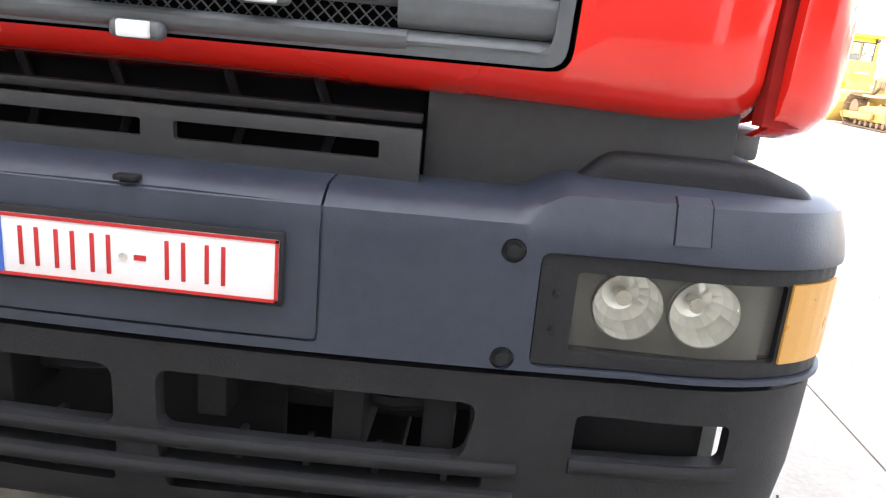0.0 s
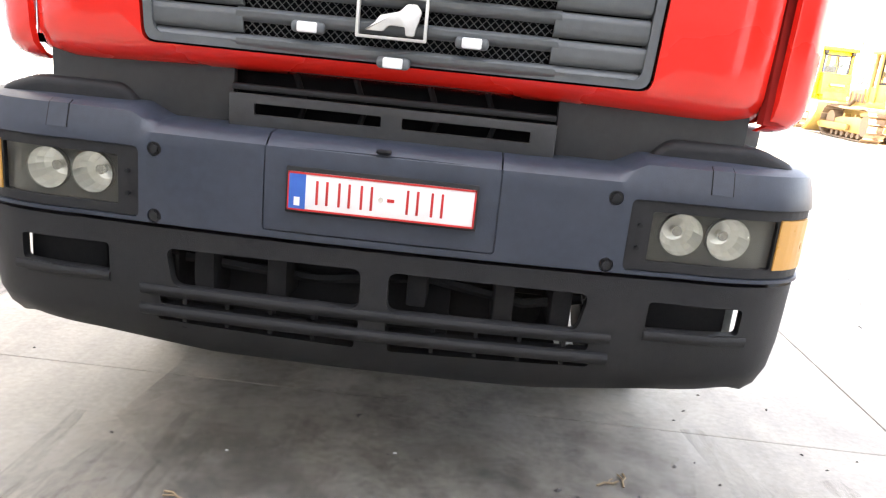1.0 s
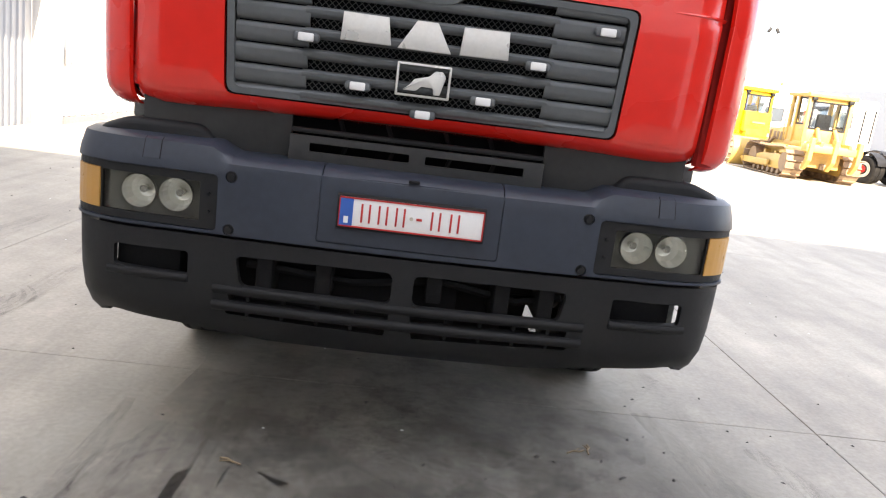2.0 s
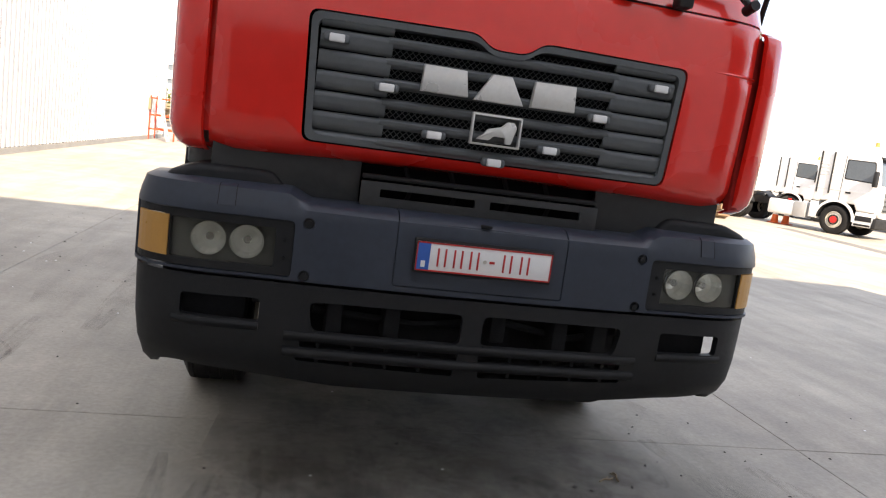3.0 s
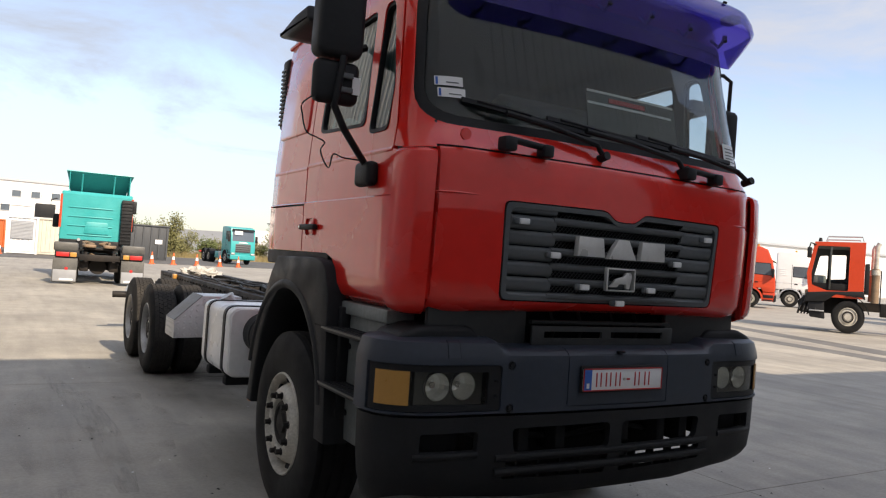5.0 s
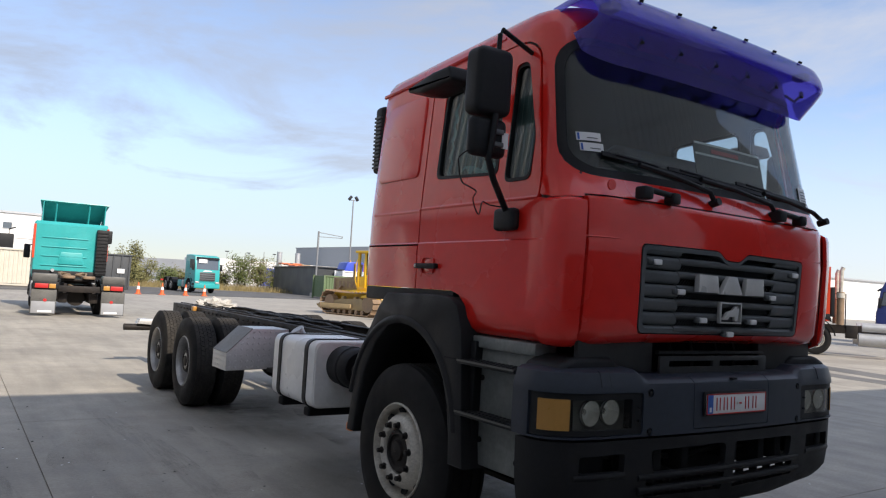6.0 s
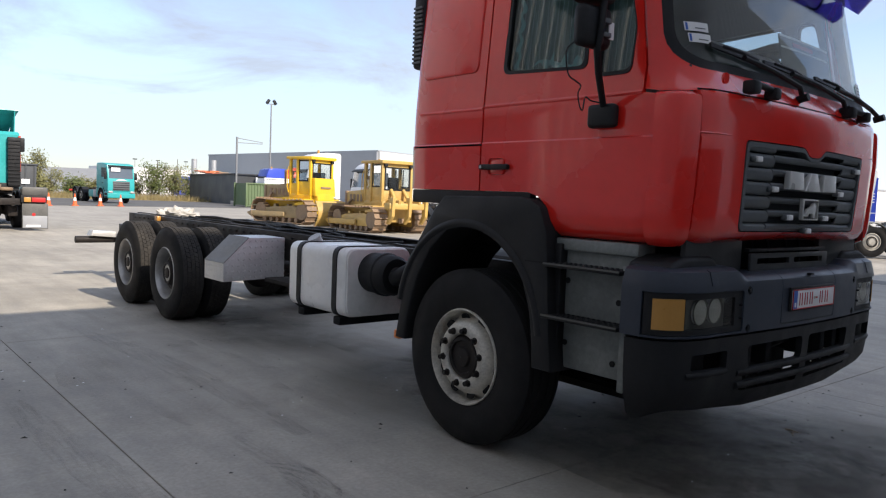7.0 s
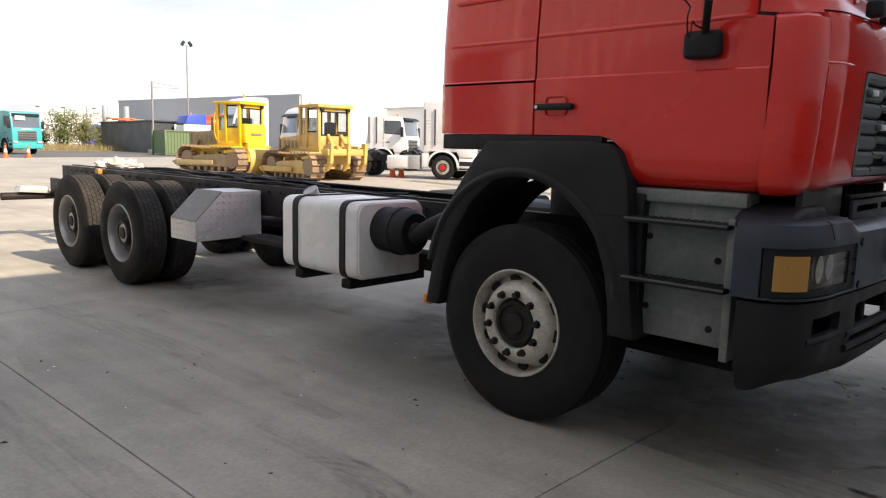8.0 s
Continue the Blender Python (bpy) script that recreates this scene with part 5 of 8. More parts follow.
# ---- cab interior seen through the glass ----
part("dashboard", prism(B(), rounded([(0.22, 1.75), (0.62, 1.75), (0.60, 2.12), (0.42, 2.20), (0.20, 2.17)], 0.05), 'x', -1.05, 1.05, 0.01), M["signboard"], truck, "dark grey dashboard")
wheel_ring = part("steering_wheel", lathe(B(), [(0.225 + 0.016 * math.cos(a * math.pi / 4), 0.016 * math.sin(a * math.pi / 4)) for a in range(8)], 32, (0, 0, 0), 'z', True), M["dark"], truck, "black steering wheel")
wheel_ring.matrix_basis = pose(0.60, 0.66, 2.17, 25, 0, 0)
part("steering_hub", cyl(cyl(B(), (0, 0, -0.02), (0, 0, 0.02), 0.07, 20), (-0.22, 0, 0), (0.22, 0, 0), 0.015, 8), M["dark"], wheel_ring)
for x in (-0.58, 0.58):
    seat = part("driver_seat", box(B(), x - 0.25, x + 0.25, 0.95, 1.45, 1.75, 1.95, 0.06), M["interior"], truck, "dark cloth seat")
    part("seat_back", prism(B(), rounded([(1.38, 1.9), (1.54, 1.9), (1.66, 2.55), (1.52, 2.58)], 0.05), 'x', x - 0.23, x + 0.23, 0.03), M["interior"], seat)
    part("headrest", box(B(), x - 0.13, x + 0.13, 1.56, 1.66, 2.56, 2.70, 0.04), M["interior"], seat)
part("bunk", box(B(), -1.05, 1.05, 1.62, 2.08, 1.75, 2.0, 0.05), M["interior"], truck)
part("instrument_cowl", prism(B(), rounded([(0.34, 2.12), (0.62, 2.12), (0.58, 2.40), (0.46, 2.47), (0.36, 2.40)], 0.04), 'x', -0.52, 0.30, 0.03, 3), M["signboard"], truck, "raised dark grey instrument cowl")
sign = part("dash_sign", sheet(B(), lambda u, v: ws_point(-0.17 + 0.65 * u, 2.195 + 0.285 * v, -0.035), 10, 6, 0.006), M["signboard"], truck, "dark board with white stripes leaning behind the windscreen")
for z, x1 in ((2.470, 0.63), (2.412, 0.61)):
    part("sign_stripe", sheet(B(), lambda u, v: ws_point(-0.165 + x1 * u, z + 0.011 * v, -0.031), 10, 1, 0.002), M["whitep"], sign)
part("sign_mark", sheet(B(), lambda u, v: ws_point(-0.02 + 0.26 * u, 2.432 + 0.022 * v, -0.031), 6, 1, 0.002), M["redmark"], sign)
part("floor_pan", box(B(), -1.08, 1.08, 0.25, 2.1, 1.60, 1.66), M["interior"], truck)
# curtains drawn across the near side windows
for y0, y1, z1 in ((0.70, 1.36, 2.84), (0.42, 0.66, 2.84)):
    cu = part("curtain", sheet(B(), lambda u, v: (-1.085 + (v * 0.63) * 0.093 + 0.008 * math.sin(u * (y1 - y0) * 70), y0 + (y1 - y0) * u, 2.16 + (z1 - 2.16) * v), 60, 8, 0.002), M["curtain"], truck, "grey-green striped curtain drawn behind the window", 80)
    n = int((y1 - y0) / 0.036)
    for k in range(n):
        yy = y0 + (k + 0.5) * 0.036
        part("curtain_stripe", sheet(B(), lambda u, v: (-1.094 + (v * 0.63) * 0.093 + 0.003 * math.sin(v * 7 + k), yy + 0.003 * u + 0.005 * math.sin(v * 5 + k), 2.17 + (z1 - 2.18) * v), 1, 8, 0.001), M["curtainstripe"], cu)
    if y1 - y0 > 0.5:
        # printed flames along the lower and rear hems
        for k in range(3):
            part("printed_flame", sheet(B(), lambda u, v: (-1.0965 + (0.11 + 0.05 * v) * 0.093, y0 + 0.10 + 0.10 * k + 0.16 * u, 2.27 + 0.016 * k + 0.012 * math.sin(9 * u + k) + (0.035 * (1 - u) * (0.3 + abs(math.sin(7 * u + k)))) * (v - 0.5) * 2), 14, 2, 0.001), M["curtainprint"], cu)
        for k in range(4):
            part("printed_flame", sheet(B(), lambda u, v: (-1.0965 + (0.12 + 0.1 * k + 0.12 * u) * 0.093, y1 - 0.085 + 0.012 * math.sin(8 * u + k) + 0.022 * (1 - 0.7 * u) * (v - 0.5) * 2, 2.28 + 0.11 * k + 0.13 * u), 12, 2, 0.001), M["curtainprint"], cu)
        part("printed_ring", sheet(B(), lambda u, v: (-1.0965 + 0.09 * 0.093, y1 - 0.095 + (0.042 + 0.005 * v) * math.cos(math.pi * u), 2.245 + (0.042 + 0.005 * v) * math.sin(math.pi * u)), 16, 1, 0.001), M["curtainstripe"], cu)
# stickers on the glass
for x0, x1, z0, z1 in ((-1.025, -0.905, 2.365, 2.405), (-1.015, -0.895, 2.315, 2.355)):
    st = part("sticker", sheet(B(), lambda u, v: ws_point(x0 + (x1 - x0) * u, z0 + (z1 - z0) * v, -0.006), 4, 2, 0.001), M["whitep"], screen, "small white sticker")
    part("sticker_band", sheet(B(), lambda u, v: ws_point(x0 + 0.004 + 0.009 * u, z0 + 0.004 + (z1 - z0 - 0.008) * v, -0.004), 2, 2, 0.001), M["bluemark"], st)
    part("sticker_mark", sheet(B(), lambda u, v: ws_point(x0 + 0.045 + 0.055 * u, z0 + 0.012 + 0.004 * v, -0.004), 2, 2, 0.001), M["greyplastic"], st)
st = part("sticker", sheet(B(), lambda u, v: ws_point(0.86 + 0.13 * u, 2.235 + 0.115 * v, -0.006), 4, 2, 0.001), M["whitep"], screen, "white paper notice behind the glass")
for k in range(5):
    part("sticker_mark", sheet(B(), lambda u, v: ws_point(0.875 + (0.10 - 0.02 * (k % 2)) * u, 2.252 + 0.018 * k + 0.005 * v, -0.003), 2, 1, 0.001), M["greyplastic"], st)

# black strips that paint shade into the gaps round the doors and side panels
for s in (-1, 1):
    side = [(1.120, 1.38), (1.138, 1.40), (1.144, 1.85), (1.134, 2.05), (1.126, 2.20), (1.076, 2.90), (1.058, 2.90), (1.108, 2.20)]
    part("door_gap_shade", prism(B(), [(s * x, z) for x, z in side], 'y', 1.466, 1.494), M["void"], truck)
    part("door_gap_shade", box(B(), *sorted((s * 1.110, s * 1.128)), 0.262, 0.286, 1.37, 2.06), M["void"], truck)
    part("panel_gap_shade", box(B(), *sorted((s * 1.124, s * 1.144)), 1.49, 2.13, 1.836, 1.858), M["void"], truck)

# ---- buildings round the yard ----
M["clad_white"] = mat("white_cladding", (0.62, 0.61, 0.59), 0.45, 0, 0.05, 0.6, dirt=0.25, dirt_col=(0.55, 0.53, 0.49))
M["clad_grey"] = mat("grey_cladding", (0.29, 0.305, 0.325), 0.5, 0, 0.08, 0.5, dirt=0.2, dirt_col=(0.25, 0.25, 0.26))
M["clad_dark"] = mat("dark_cladding", (0.055, 0.06, 0.065), 0.55, 0, 0.1, 0.5, dirt=0.2, dirt_col=(0.08, 0.082, 0.085))
M["clad_south"] = mat("pale_grey_cladding", (0.78, 0.77, 0.75), 0.5, 0, 0.06, 0.5)
M["plinth"] = mat("concrete_plinth", (0.36, 0.34, 0.31), 0.85, 0, 0.15, 3, 0.3, 30)
M["render_white"] = mat("white_render", (0.76, 0.75, 0.73), 0.8, 0, 0.04, 0.4)
M["farglass"] = mat("far_window_glass", (0.09, 0.11, 0.13), 0.14, 0, 0.1, 2, spec=0.8)
M["orange"] = mat("orange_paint", (0.62, 0.13, 0.035), 0.42, 0, 0.1, 2, dirt=0.35, dirt_col=(0.4, 0.2, 0.12))
M["teal"] = mat("teal_paint", (0.015, 0.36, 0.36), 0.38, 0, 0.08, 2, dirt=0.25, dirt_col=(0.06, 0.36, 0.35))
M["dozer"] = mat("dusty_yellow_paint", (0.56, 0.36, 0.10), 0.5, 0, 0.14, 2.5, dirt=0.5, dirt_col=(0.36, 0.24, 0.12))
M["dozer2"] = mat("bright_yellow_paint", (0.78, 0.47, 0.02), 0.42, 0, 0.08, 2.5, dirt=0.3, dirt_col=(0.5, 0.32, 0.08))
M["bluecab"] = mat("blue_paint", (0.025, 0.06, 0.42), 0.35, 0, 0.06, 2)
M["greencab"] = mat("green_paint", (0.015, 0.20, 0.14), 0.38, 0, 0.06, 2)
M["redcab"] = mat("orange_red_paint", (0.62, 0.06, 0.02), 0.38, 0, 0.06, 2)
M["whitecab"] = mat("white_paint", (0.76, 0.76, 0.75), 0.35, 0, 0.04, 2, dirt=0.2, dirt_col=(0.55, 0.53, 0.5))
M["navy"] = mat("navy_paint", (0.02, 0.035, 0.16), 0.35, 0, 0.06, 2)
M["lightblue"] = mat("light_blue_paint", (0.12, 0.42, 0.75), 0.35, 0, 0.05, 2)
M["galv"] = mat("galvanised_steel", (0.45, 0.46, 0.47), 0.5, 0.5, 0.1, 4)
M["green_skip"] = mat("green_container_paint", (0.10, 0.155, 0.07), 0.6, 0, 0.15, 2, dirt=0.3, dirt_col=(0.18, 0.17, 0.1))
M["beige"] = mat("cream_container_paint", (0.60, 0.56, 0.47), 0.6, 0, 0.08, 2, dirt=0.3, dirt_col=(0.45, 0.38, 0.3))
M["conered"] = mat("cone_orange_plastic", (0.75, 0.13, 0.03), 0.5, 0, 0.1, 5)
M["pole"] = mat("weathered_grey_pole", (0.23, 0.235, 0.24), 0.6, 0.2, 0.12, 4)
M["wood"] = mat("weathered_wood", (0.28, 0.20, 0.12), 0.8, 0, 0.2, 5, 0.3, 40)


def ribbed(bm, x, y0, y1, z0, z1, pitch=0.25, depth=0.035, axis='x', sgn=1):
    """Trapezoid-ribbed sheet; ribs stand on its side sgn."""
    n = int((y1 - y0) / pitch)
    line = []
    for k in range(n):
        a = y0 + k * pitch
        line += [(a, 0), (a + pitch * 0.5, 0), (a + pitch * 0.6, depth), (a + pitch * 0.9, depth)]
    line.append((y1, 0))
    lo, hi = [], []
    for u, d in line:
        p = (x + sgn * d, u) if axis == 'x' else (u, x + sgn * d)
        lo.append(bm.verts.new((*p, z0)))
        hi.append(bm.verts.new((*p, z1)))
    for i in range(len(line) - 1):
        bm.faces.new((lo[i], lo[i + 1], hi[i + 1], hi[i]))
    return bm


# white hall beside the yard
HX = -6.65
bm = box(B(), HX - 0.25, HX - 0.01, 11.3, 31.2, 0.12, 9.5)
box(bm, HX - 20, HX - 0.01, 31.2, 31.4, 0.12, 9.5)
box(bm, HX - 0.25, HX - 0.01, 6.0, 11.3, 3.2, 9.5)
box(bm, HX - 0.25, HX - 0.01, -9.0, 6.0, 0.12, 9.5)
wall_w = setting("wall_west", bm, M["clad_white"], "white ribbed metal wall of the hall", "wall")
bm = ribbed(B(), HX, 11.45, 31.2, 0.14, 9.5)
ribbed(bm, HX, 6.0, 11.45, 3.3, 9.5)
ribbed(bm, HX, -9.0, 5.9, 0.14, 9.5)
part("rib_sheet", bm, M["clad_white"], wall_w)
part("corner_trim", box(B(), HX - 0.05, HX + 0.06, 31.1, 31.42, 0.12, 9.52, 0.01), M["clad_white"], wall_w)
setting("plinth", box(box(B(), HX - 0.3, HX + 0.05, 11.4, 31.4, -0.2, 0.125), HX - 0.3, HX + 0.05, -9.0, 5.95, -0.2, 0.125), M["plinth"], "low concrete plinth under the hall wall", "plinth")
door = tagged(new("door_1"), "grey roller door in a white frame", "door", "", "structure")
part("door_leaf", ribbed(B(), HX - 0.30, 6.2, 11.0, 0.0, 3.2, 0.2, 0.03), M["clad_grey"], door)
part("jamb", box(B(), HX - 0.3, HX + 0.06, 11.0, 11.42, 0.0, 3.4, 0.01), M["clad_white"], door)
part("jamb", box(B(), HX - 0.3, HX + 0.06, 5.9, 6.2, 0.0, 3.4, 0.01), M["clad_white"], door)
part("lintel", box(B(), HX - 0.3, HX + 0.09, 5.9, 11.6, 3.2, 3.45, 0.01), M["clad_grey"], door)
part("wall_switch", box(B(), HX + 0.03, HX + 0.10, 11.55, 11.68, 1.1, 1.4, 0.01), M["galv"], door)

# tall hall behind the camera, that keeps the truck in shade
SY, SX = -5.5, 10.5
DX0, DX1 = 6.3, 17.0      # open doorway of the hall
bm = box(B(), HX - 0.25, DX0, SY - 0.5, SY, 0, 10.2)
box(bm, DX0, SX, SY - 0.5, SY, 6.0, 10.2)
box(bm, SX, DX1, SY - 0.5, SY, 6.0, 8.3)
box(bm, DX1, 60, SY - 0.5, SY, 0, 8.3)
wall_s = setting("wall_south", bm, M["clad_south"], "tall light-clad hall wall in shade", "wall")
# dark band out of view, added to weaken light bounced low onto the truck
part("bounce_cut_band", box(B(), HX, 4.9, SY, SY + 0.12, 0.0, 1.9), M["clad_dark"], wall_s, "unseen dark band added to the hall wall to cut bounced light")
part("rib_sheet", ribbed(ribbed(ribbed(ribbed(B(), SY + 0.01, HX, DX0, 0.2, 10.15, 0.3, 0.04, 'y'), SY + 0.01, DX0, SX, 6.0, 10.15, 0.3, 0.04, 'y'), SY + 0.01, SX, DX1, 6.0, 8.25, 0.3, 0.04, 'y'), SY + 0.01, DX1, 60, 0.2, 8.25, 0.3, 0.04, 'y'), M["clad_south"], wall_s)
bm = box(B(), HX - 0.25, 60, SY - 15.2, SY - 15.0, 0, 8.3)
box(bm, HX - 0.25, HX, SY - 15.0, SY - 0.5, 0, 8.3)
box(bm, 59.8, 60, SY - 15.0, SY - 0.5, 0, 8.3)
setting("wall_hall_inside", bm, M["clad_dark"], "dark inner walls of the unlit hall", "wall")
setting("roof_hall", box(B(), HX - 0.25, 60, SY - 15.2, SY - 0.5, 8.3, 8.5), M["clad_dark"], "flat roof of the hall", "roof")

# office block far off, two rows of windows
office = thing("office_building", "long white two-storey office building with strip windows", "building")
OX0, OX1, OY = -62.0, 6.0, 108.0
rows = ((4.15, 4.85), (6.0, 6.8))
bm = box(B(), OX0, OX1, OY, OY + 12, 0, rows[0][0])
box(bm, OX0, OX1, OY, OY + 12, rows[0][1], rows[1][0])
box(bm, OX0, OX1, OY, OY + 12, rows[1][1], 8.1)
part("wall", bm, M["render_white"], office)
part("roof", box(B(), OX0 - 0.2, OX1 + 0.2, OY - 0.2, OY + 12.2, 8.1, 8.35), M["galv"], office)
pier = mesh_of("pier", box(B(), -0.08, 0.08, 0, 12, 0, 0.8), M["render_white"])
pane = mesh_of("pane", box(B(), -1.1, 1.1, 0, 0.1, 0, 0.8), M["farglass"])
bar = mesh_of("window_bar", box(B(), -0.04, 0.04, -0.06, 0.0, 0, 0.8), M["galv"])
k = 0
x = OX0 + 0.3
while x < OX1:
    for z0, z1 in rows:
        if x < -7.0 and not -18.2 < x < -17.0 and not -41.5 < x < -40.0:
            w = put("window", pane, office, Matrix.Translation((x + 1.15, OY + 0.25, z0)))
            put("window_bar", bar, w, Matrix.Identity(4))
        else:
            put("pier", pier, office, Matrix.Translation((x + 1.15, OY, z0)) @ Matrix.Diagonal((14.4, 1, 1, 1)))
        put("pier", pier, office, Matrix.Translation((x, OY, z0)))
    x += 2.3
for x, z in ((-2.46, 6.1), (-0.25, 6.1), (2.1, 6.1), (-3.6, 4.2)):
    w = part("window", box(B(), x - 0.5, x + 0.5, OY - 0.03, OY + 0.1, z, z + 0.8), M["farglass"], office)
    part("window_sill", box(B(), x - 0.55, x + 0.55, OY - 0.10, OY, z - 0.06, z), M["galv"], w)

# grey warehouse beyond the machines
wh = thing("warehouse", "large grey and white warehouse with a flat roof", "building")
def quad_wall(p, q, h, t=0.4):
    d = (Vector(q) - Vector(p)).normalized()
    n = Vector((-d.y, d.x)) * t
    return prism(B(), [tuple(p), tuple(q), (q[0] + n.x, q[1] + n.y), (p[0] + n.x, p[1] + n.y)], 'z', 0, h)
part("wall", quad_wall((74.6, 110.0), (69.5, 174.0), 9.5), M["clad_grey"], wh, "grey side wall")
part("wall", quad_wall((170, 139), (74.6, 110.0), 9.5), M["clad_white"], wh, "white end wall")
part("roof", prism(B(), [(74.4, 109.8), (170.3, 138.8), (165, 205), (69, 174.2)], 'z', 9.5, 9.75), M["clad_grey"], wh)
part("wall_lamp", box(B(), 72.9, 73.1, 123, 124, 7.2, 7.5), M["galv"], wh)
far = thing("far_shed", "low grey and white industrial sheds on the skyline", "building")
part("wall", prism(B(), [(10, 160), (36, 140), (37, 152), (11, 172)], 'z', 0, 4.2), M["clad_grey"], far)
part("wall", prism(B(), [(36, 139), (75, 150), (74, 162), (36, 152)], 'z', 0, 4.9), M["clad_white"], far)
part("door", box(B(), 49, 53, 142.2, 142.6, 0, 3.6), M["bluecab"], far)
far2 = thing("far_hall", "long pale warehouse on the skyline behind the parked trucks", "building")
part("wall", prism(B(), [(95, 82), (260, 70), (262, 100), (97, 112)], 'z', 0, 8.2), M["render_white"], far2)
part("roof", prism(B(), [(94.5, 81.5), (260.5, 69.5), (262.5, 100.5), (96.5, 112.5)], 'z', 8.2, 8.5), M["galv"], far2)

shed = thing("dark_container_shed", "dark grey flat-roofed container shed", "shed")
part("wall", prism(B(), [(27.6, 68.0), (32.5, 69.0), (35.5, 86.0), (30.3, 86.5)], 'z', 0, 3.0), M["clad_dark"], shed)
part("roof", prism(B(), [(27.4, 67.8), (32.7, 68.8), (35.7, 86.2), (30.1, 86.7)], 'z', 3.0, 3.12), M["clad_dark"], shed)
cr = thing("scrap_stack", "orange and brown scrap piled on the shed roof", "scrap")
for k in range(9):
    part("scrap_piece", box(B(), 29.5 + 0.5 * (k % 4), 30.6 + 0.5 * (k % 4), 78 + k * 0.5, 80 + k * 0.4, 3.12 + 0.14 * (k // 3), 3.27 + 0.14 * (k // 3), 0.02), M["wood"] if k % 2 else M["orange"], cr)
for x, y in ((33.0, 92.0), (35.6, 92.0)):
    c = thing("chimney", "slim grey steel chimney", "chimney", "chimneys", m=Matrix.Translation((x, y, 0)))
    part("pipe", cyl(B(), (0, 0, 0), (0, 0, 5.2), 0.35, 14), M["galv"], c)

# ---- lamp mast and gantry ----
mast = thing("lamp_mast", "tall slim steel mast with two floodlights", "street lamp", m=Matrix.Translation((35.0, 75.0, 0)))
part("pole", cyl(B(), (0, 0, 0), (0, 0, 11.3), 0.11, 12, 0.07), M["pole"], mast)
part("crossbar", cyl(B(), (-0.5, 0, 11.25), (0.5, 0, 11.25), 0.04, 8), M["pole"], mast)
for s in (-1, 1):
    fl = part("floodlight", box(B(), -0.16, 0.16, -0.11, 0.11, -0.29, 0.29, 0.04), M["plastic"], mast)
    fl.matrix_basis = pose(s * 0.42, 0, 11.48, 0, s * -35, 0)
gan = thing("gantry_post", "galvanised post with a horizontal lattice arm", "post", m=Matrix.Translation((27.6, 67.6, 0)))
part("pole", cyl(B(), (0, 0, 0), (0, 0, 6.7), 0.10, 12), M["pole"], gan)
part("arm", cyl(B(), (0, 0, 6.6), (2.7, 0, 6.35), 0.035, 8), M["pole"], gan)
part("arm", cyl(B(), (0, 0, 6.15), (2.7, 0, 6.2), 0.035, 8), M["pole"], gan)
part("arm_end", cyl(B(), (2.7, 0, 6.15), (2.7, 0, 6.4), 0.035, 8), M["pole"], gan)
part("plinth_block", box(B(), -0.4, 0.4, -0.4, 0.4, 0, 0.35, 0.03), M["plinth"], gan)
for i, (x, y, h) in enumerate(((44, 150, 6.6), (52, 160, 6.9), (30, 170, 7.2), (60, 165, 7.2))):
    fp = thing("far_lamp_mast", "distant slim lamp mast", "street lamp", "far lamp masts", m=Matrix.Translation((x, y, 0)))
    part("pole", cyl(B(), (0, 0, 0), (0, 0, h), 0.08, 8, 0.05), M["pole"], fp)
    part("head", box(B(), -0.4, 0.4, -0.15, 0.15, h, h + 0.2, 0.05), M["plastic"], fp)

# ---- containers and skips ----
def container(name, label, x0, x1, y0, y1, h, m1, vent=False):
    c = thing(name, label, "container", m=Matrix.Translation(((x0 + x1) / 2, y0, 0)))
    w, d = (x1 - x0) / 2, y1 - y0
    part("body", box(B(), -w + 0.05, w - 0.05, 0.10, d - 0.05, 0.12, h - 0.05), m1, c)
    part("side_sheet", ribbed(B(), 0.05, -w + 0.1, w - 0.1, 0.2, h - 0.1, 0.28, 0.045, 'y', -1), m1, c)
    for x in (-w, w):
        for y in (0, d):
            part("corner_post", box(B(), x - 0.07, x + 0.07, y - 0.07, y + 0.07, 0, h, 0.01), m1, c)
    for z in (0.1, h - 0.06):
        part("rail", box(B(), -w, w, -0.05, 0.05, z - 0.06, z + 0.06, 0.01), m1, c)
    if vent:
        gr = part("vent_frame", box(B(), -w * 0.75, w * 0.75, -0.06, 0.0, h * 0.4, h * 0.88), M["clad_grey"], c)
        for k in range(12):
            z = h * 0.42 + k * h * 0.037
            part("vent_slat", box(B(), -w * 0.7, w * 0.7, -0.09, -0.05, z, z + 0.05), M["galv"], gr)
    return c
container("generator_container", "white generator container with a louvred vent", -2.95, -1.10, 57.0, 63.0, 2.65, M["whitecab"], True)
container("cream_container", "cream ribbed shipping container", -1.05, 1.25, 57.3, 63.3, 2.65, M["beige"])
container("rust_container", "orange ribbed shipping container", -7.9, -3.2, 76.0, 78.5, 2.6, M["orange"])
container("green_tank_container", "olive green steel container", 24.9, 28.6, 59.6, 62.0, 2.15, M["green_skip"])
container("white_cabin", "low white site cabin", 28.7, 31.4, 63.6, 65.4, 2.75, M["whitecab"])
skip = thing("black_skip", "black steel scrap skip with ribbed sides", "skip", m=Matrix.Translation((6.4, 60.0, 0)))
part("body", prism(B(), [(-1.9, 0.0), (1.85, 0.0), (1.95, 2.7), (-2.0, 2.7)], 'y', 0, 5.0, 0.03), M["clad_dark"], skip)
for k in range(7):
    part("rib", box(B(), -1.85 + k * 0.6, -1.73 + k * 0.6, -0.09, 0.02, 0.2, 2.65), M["clad_dark"], skip)
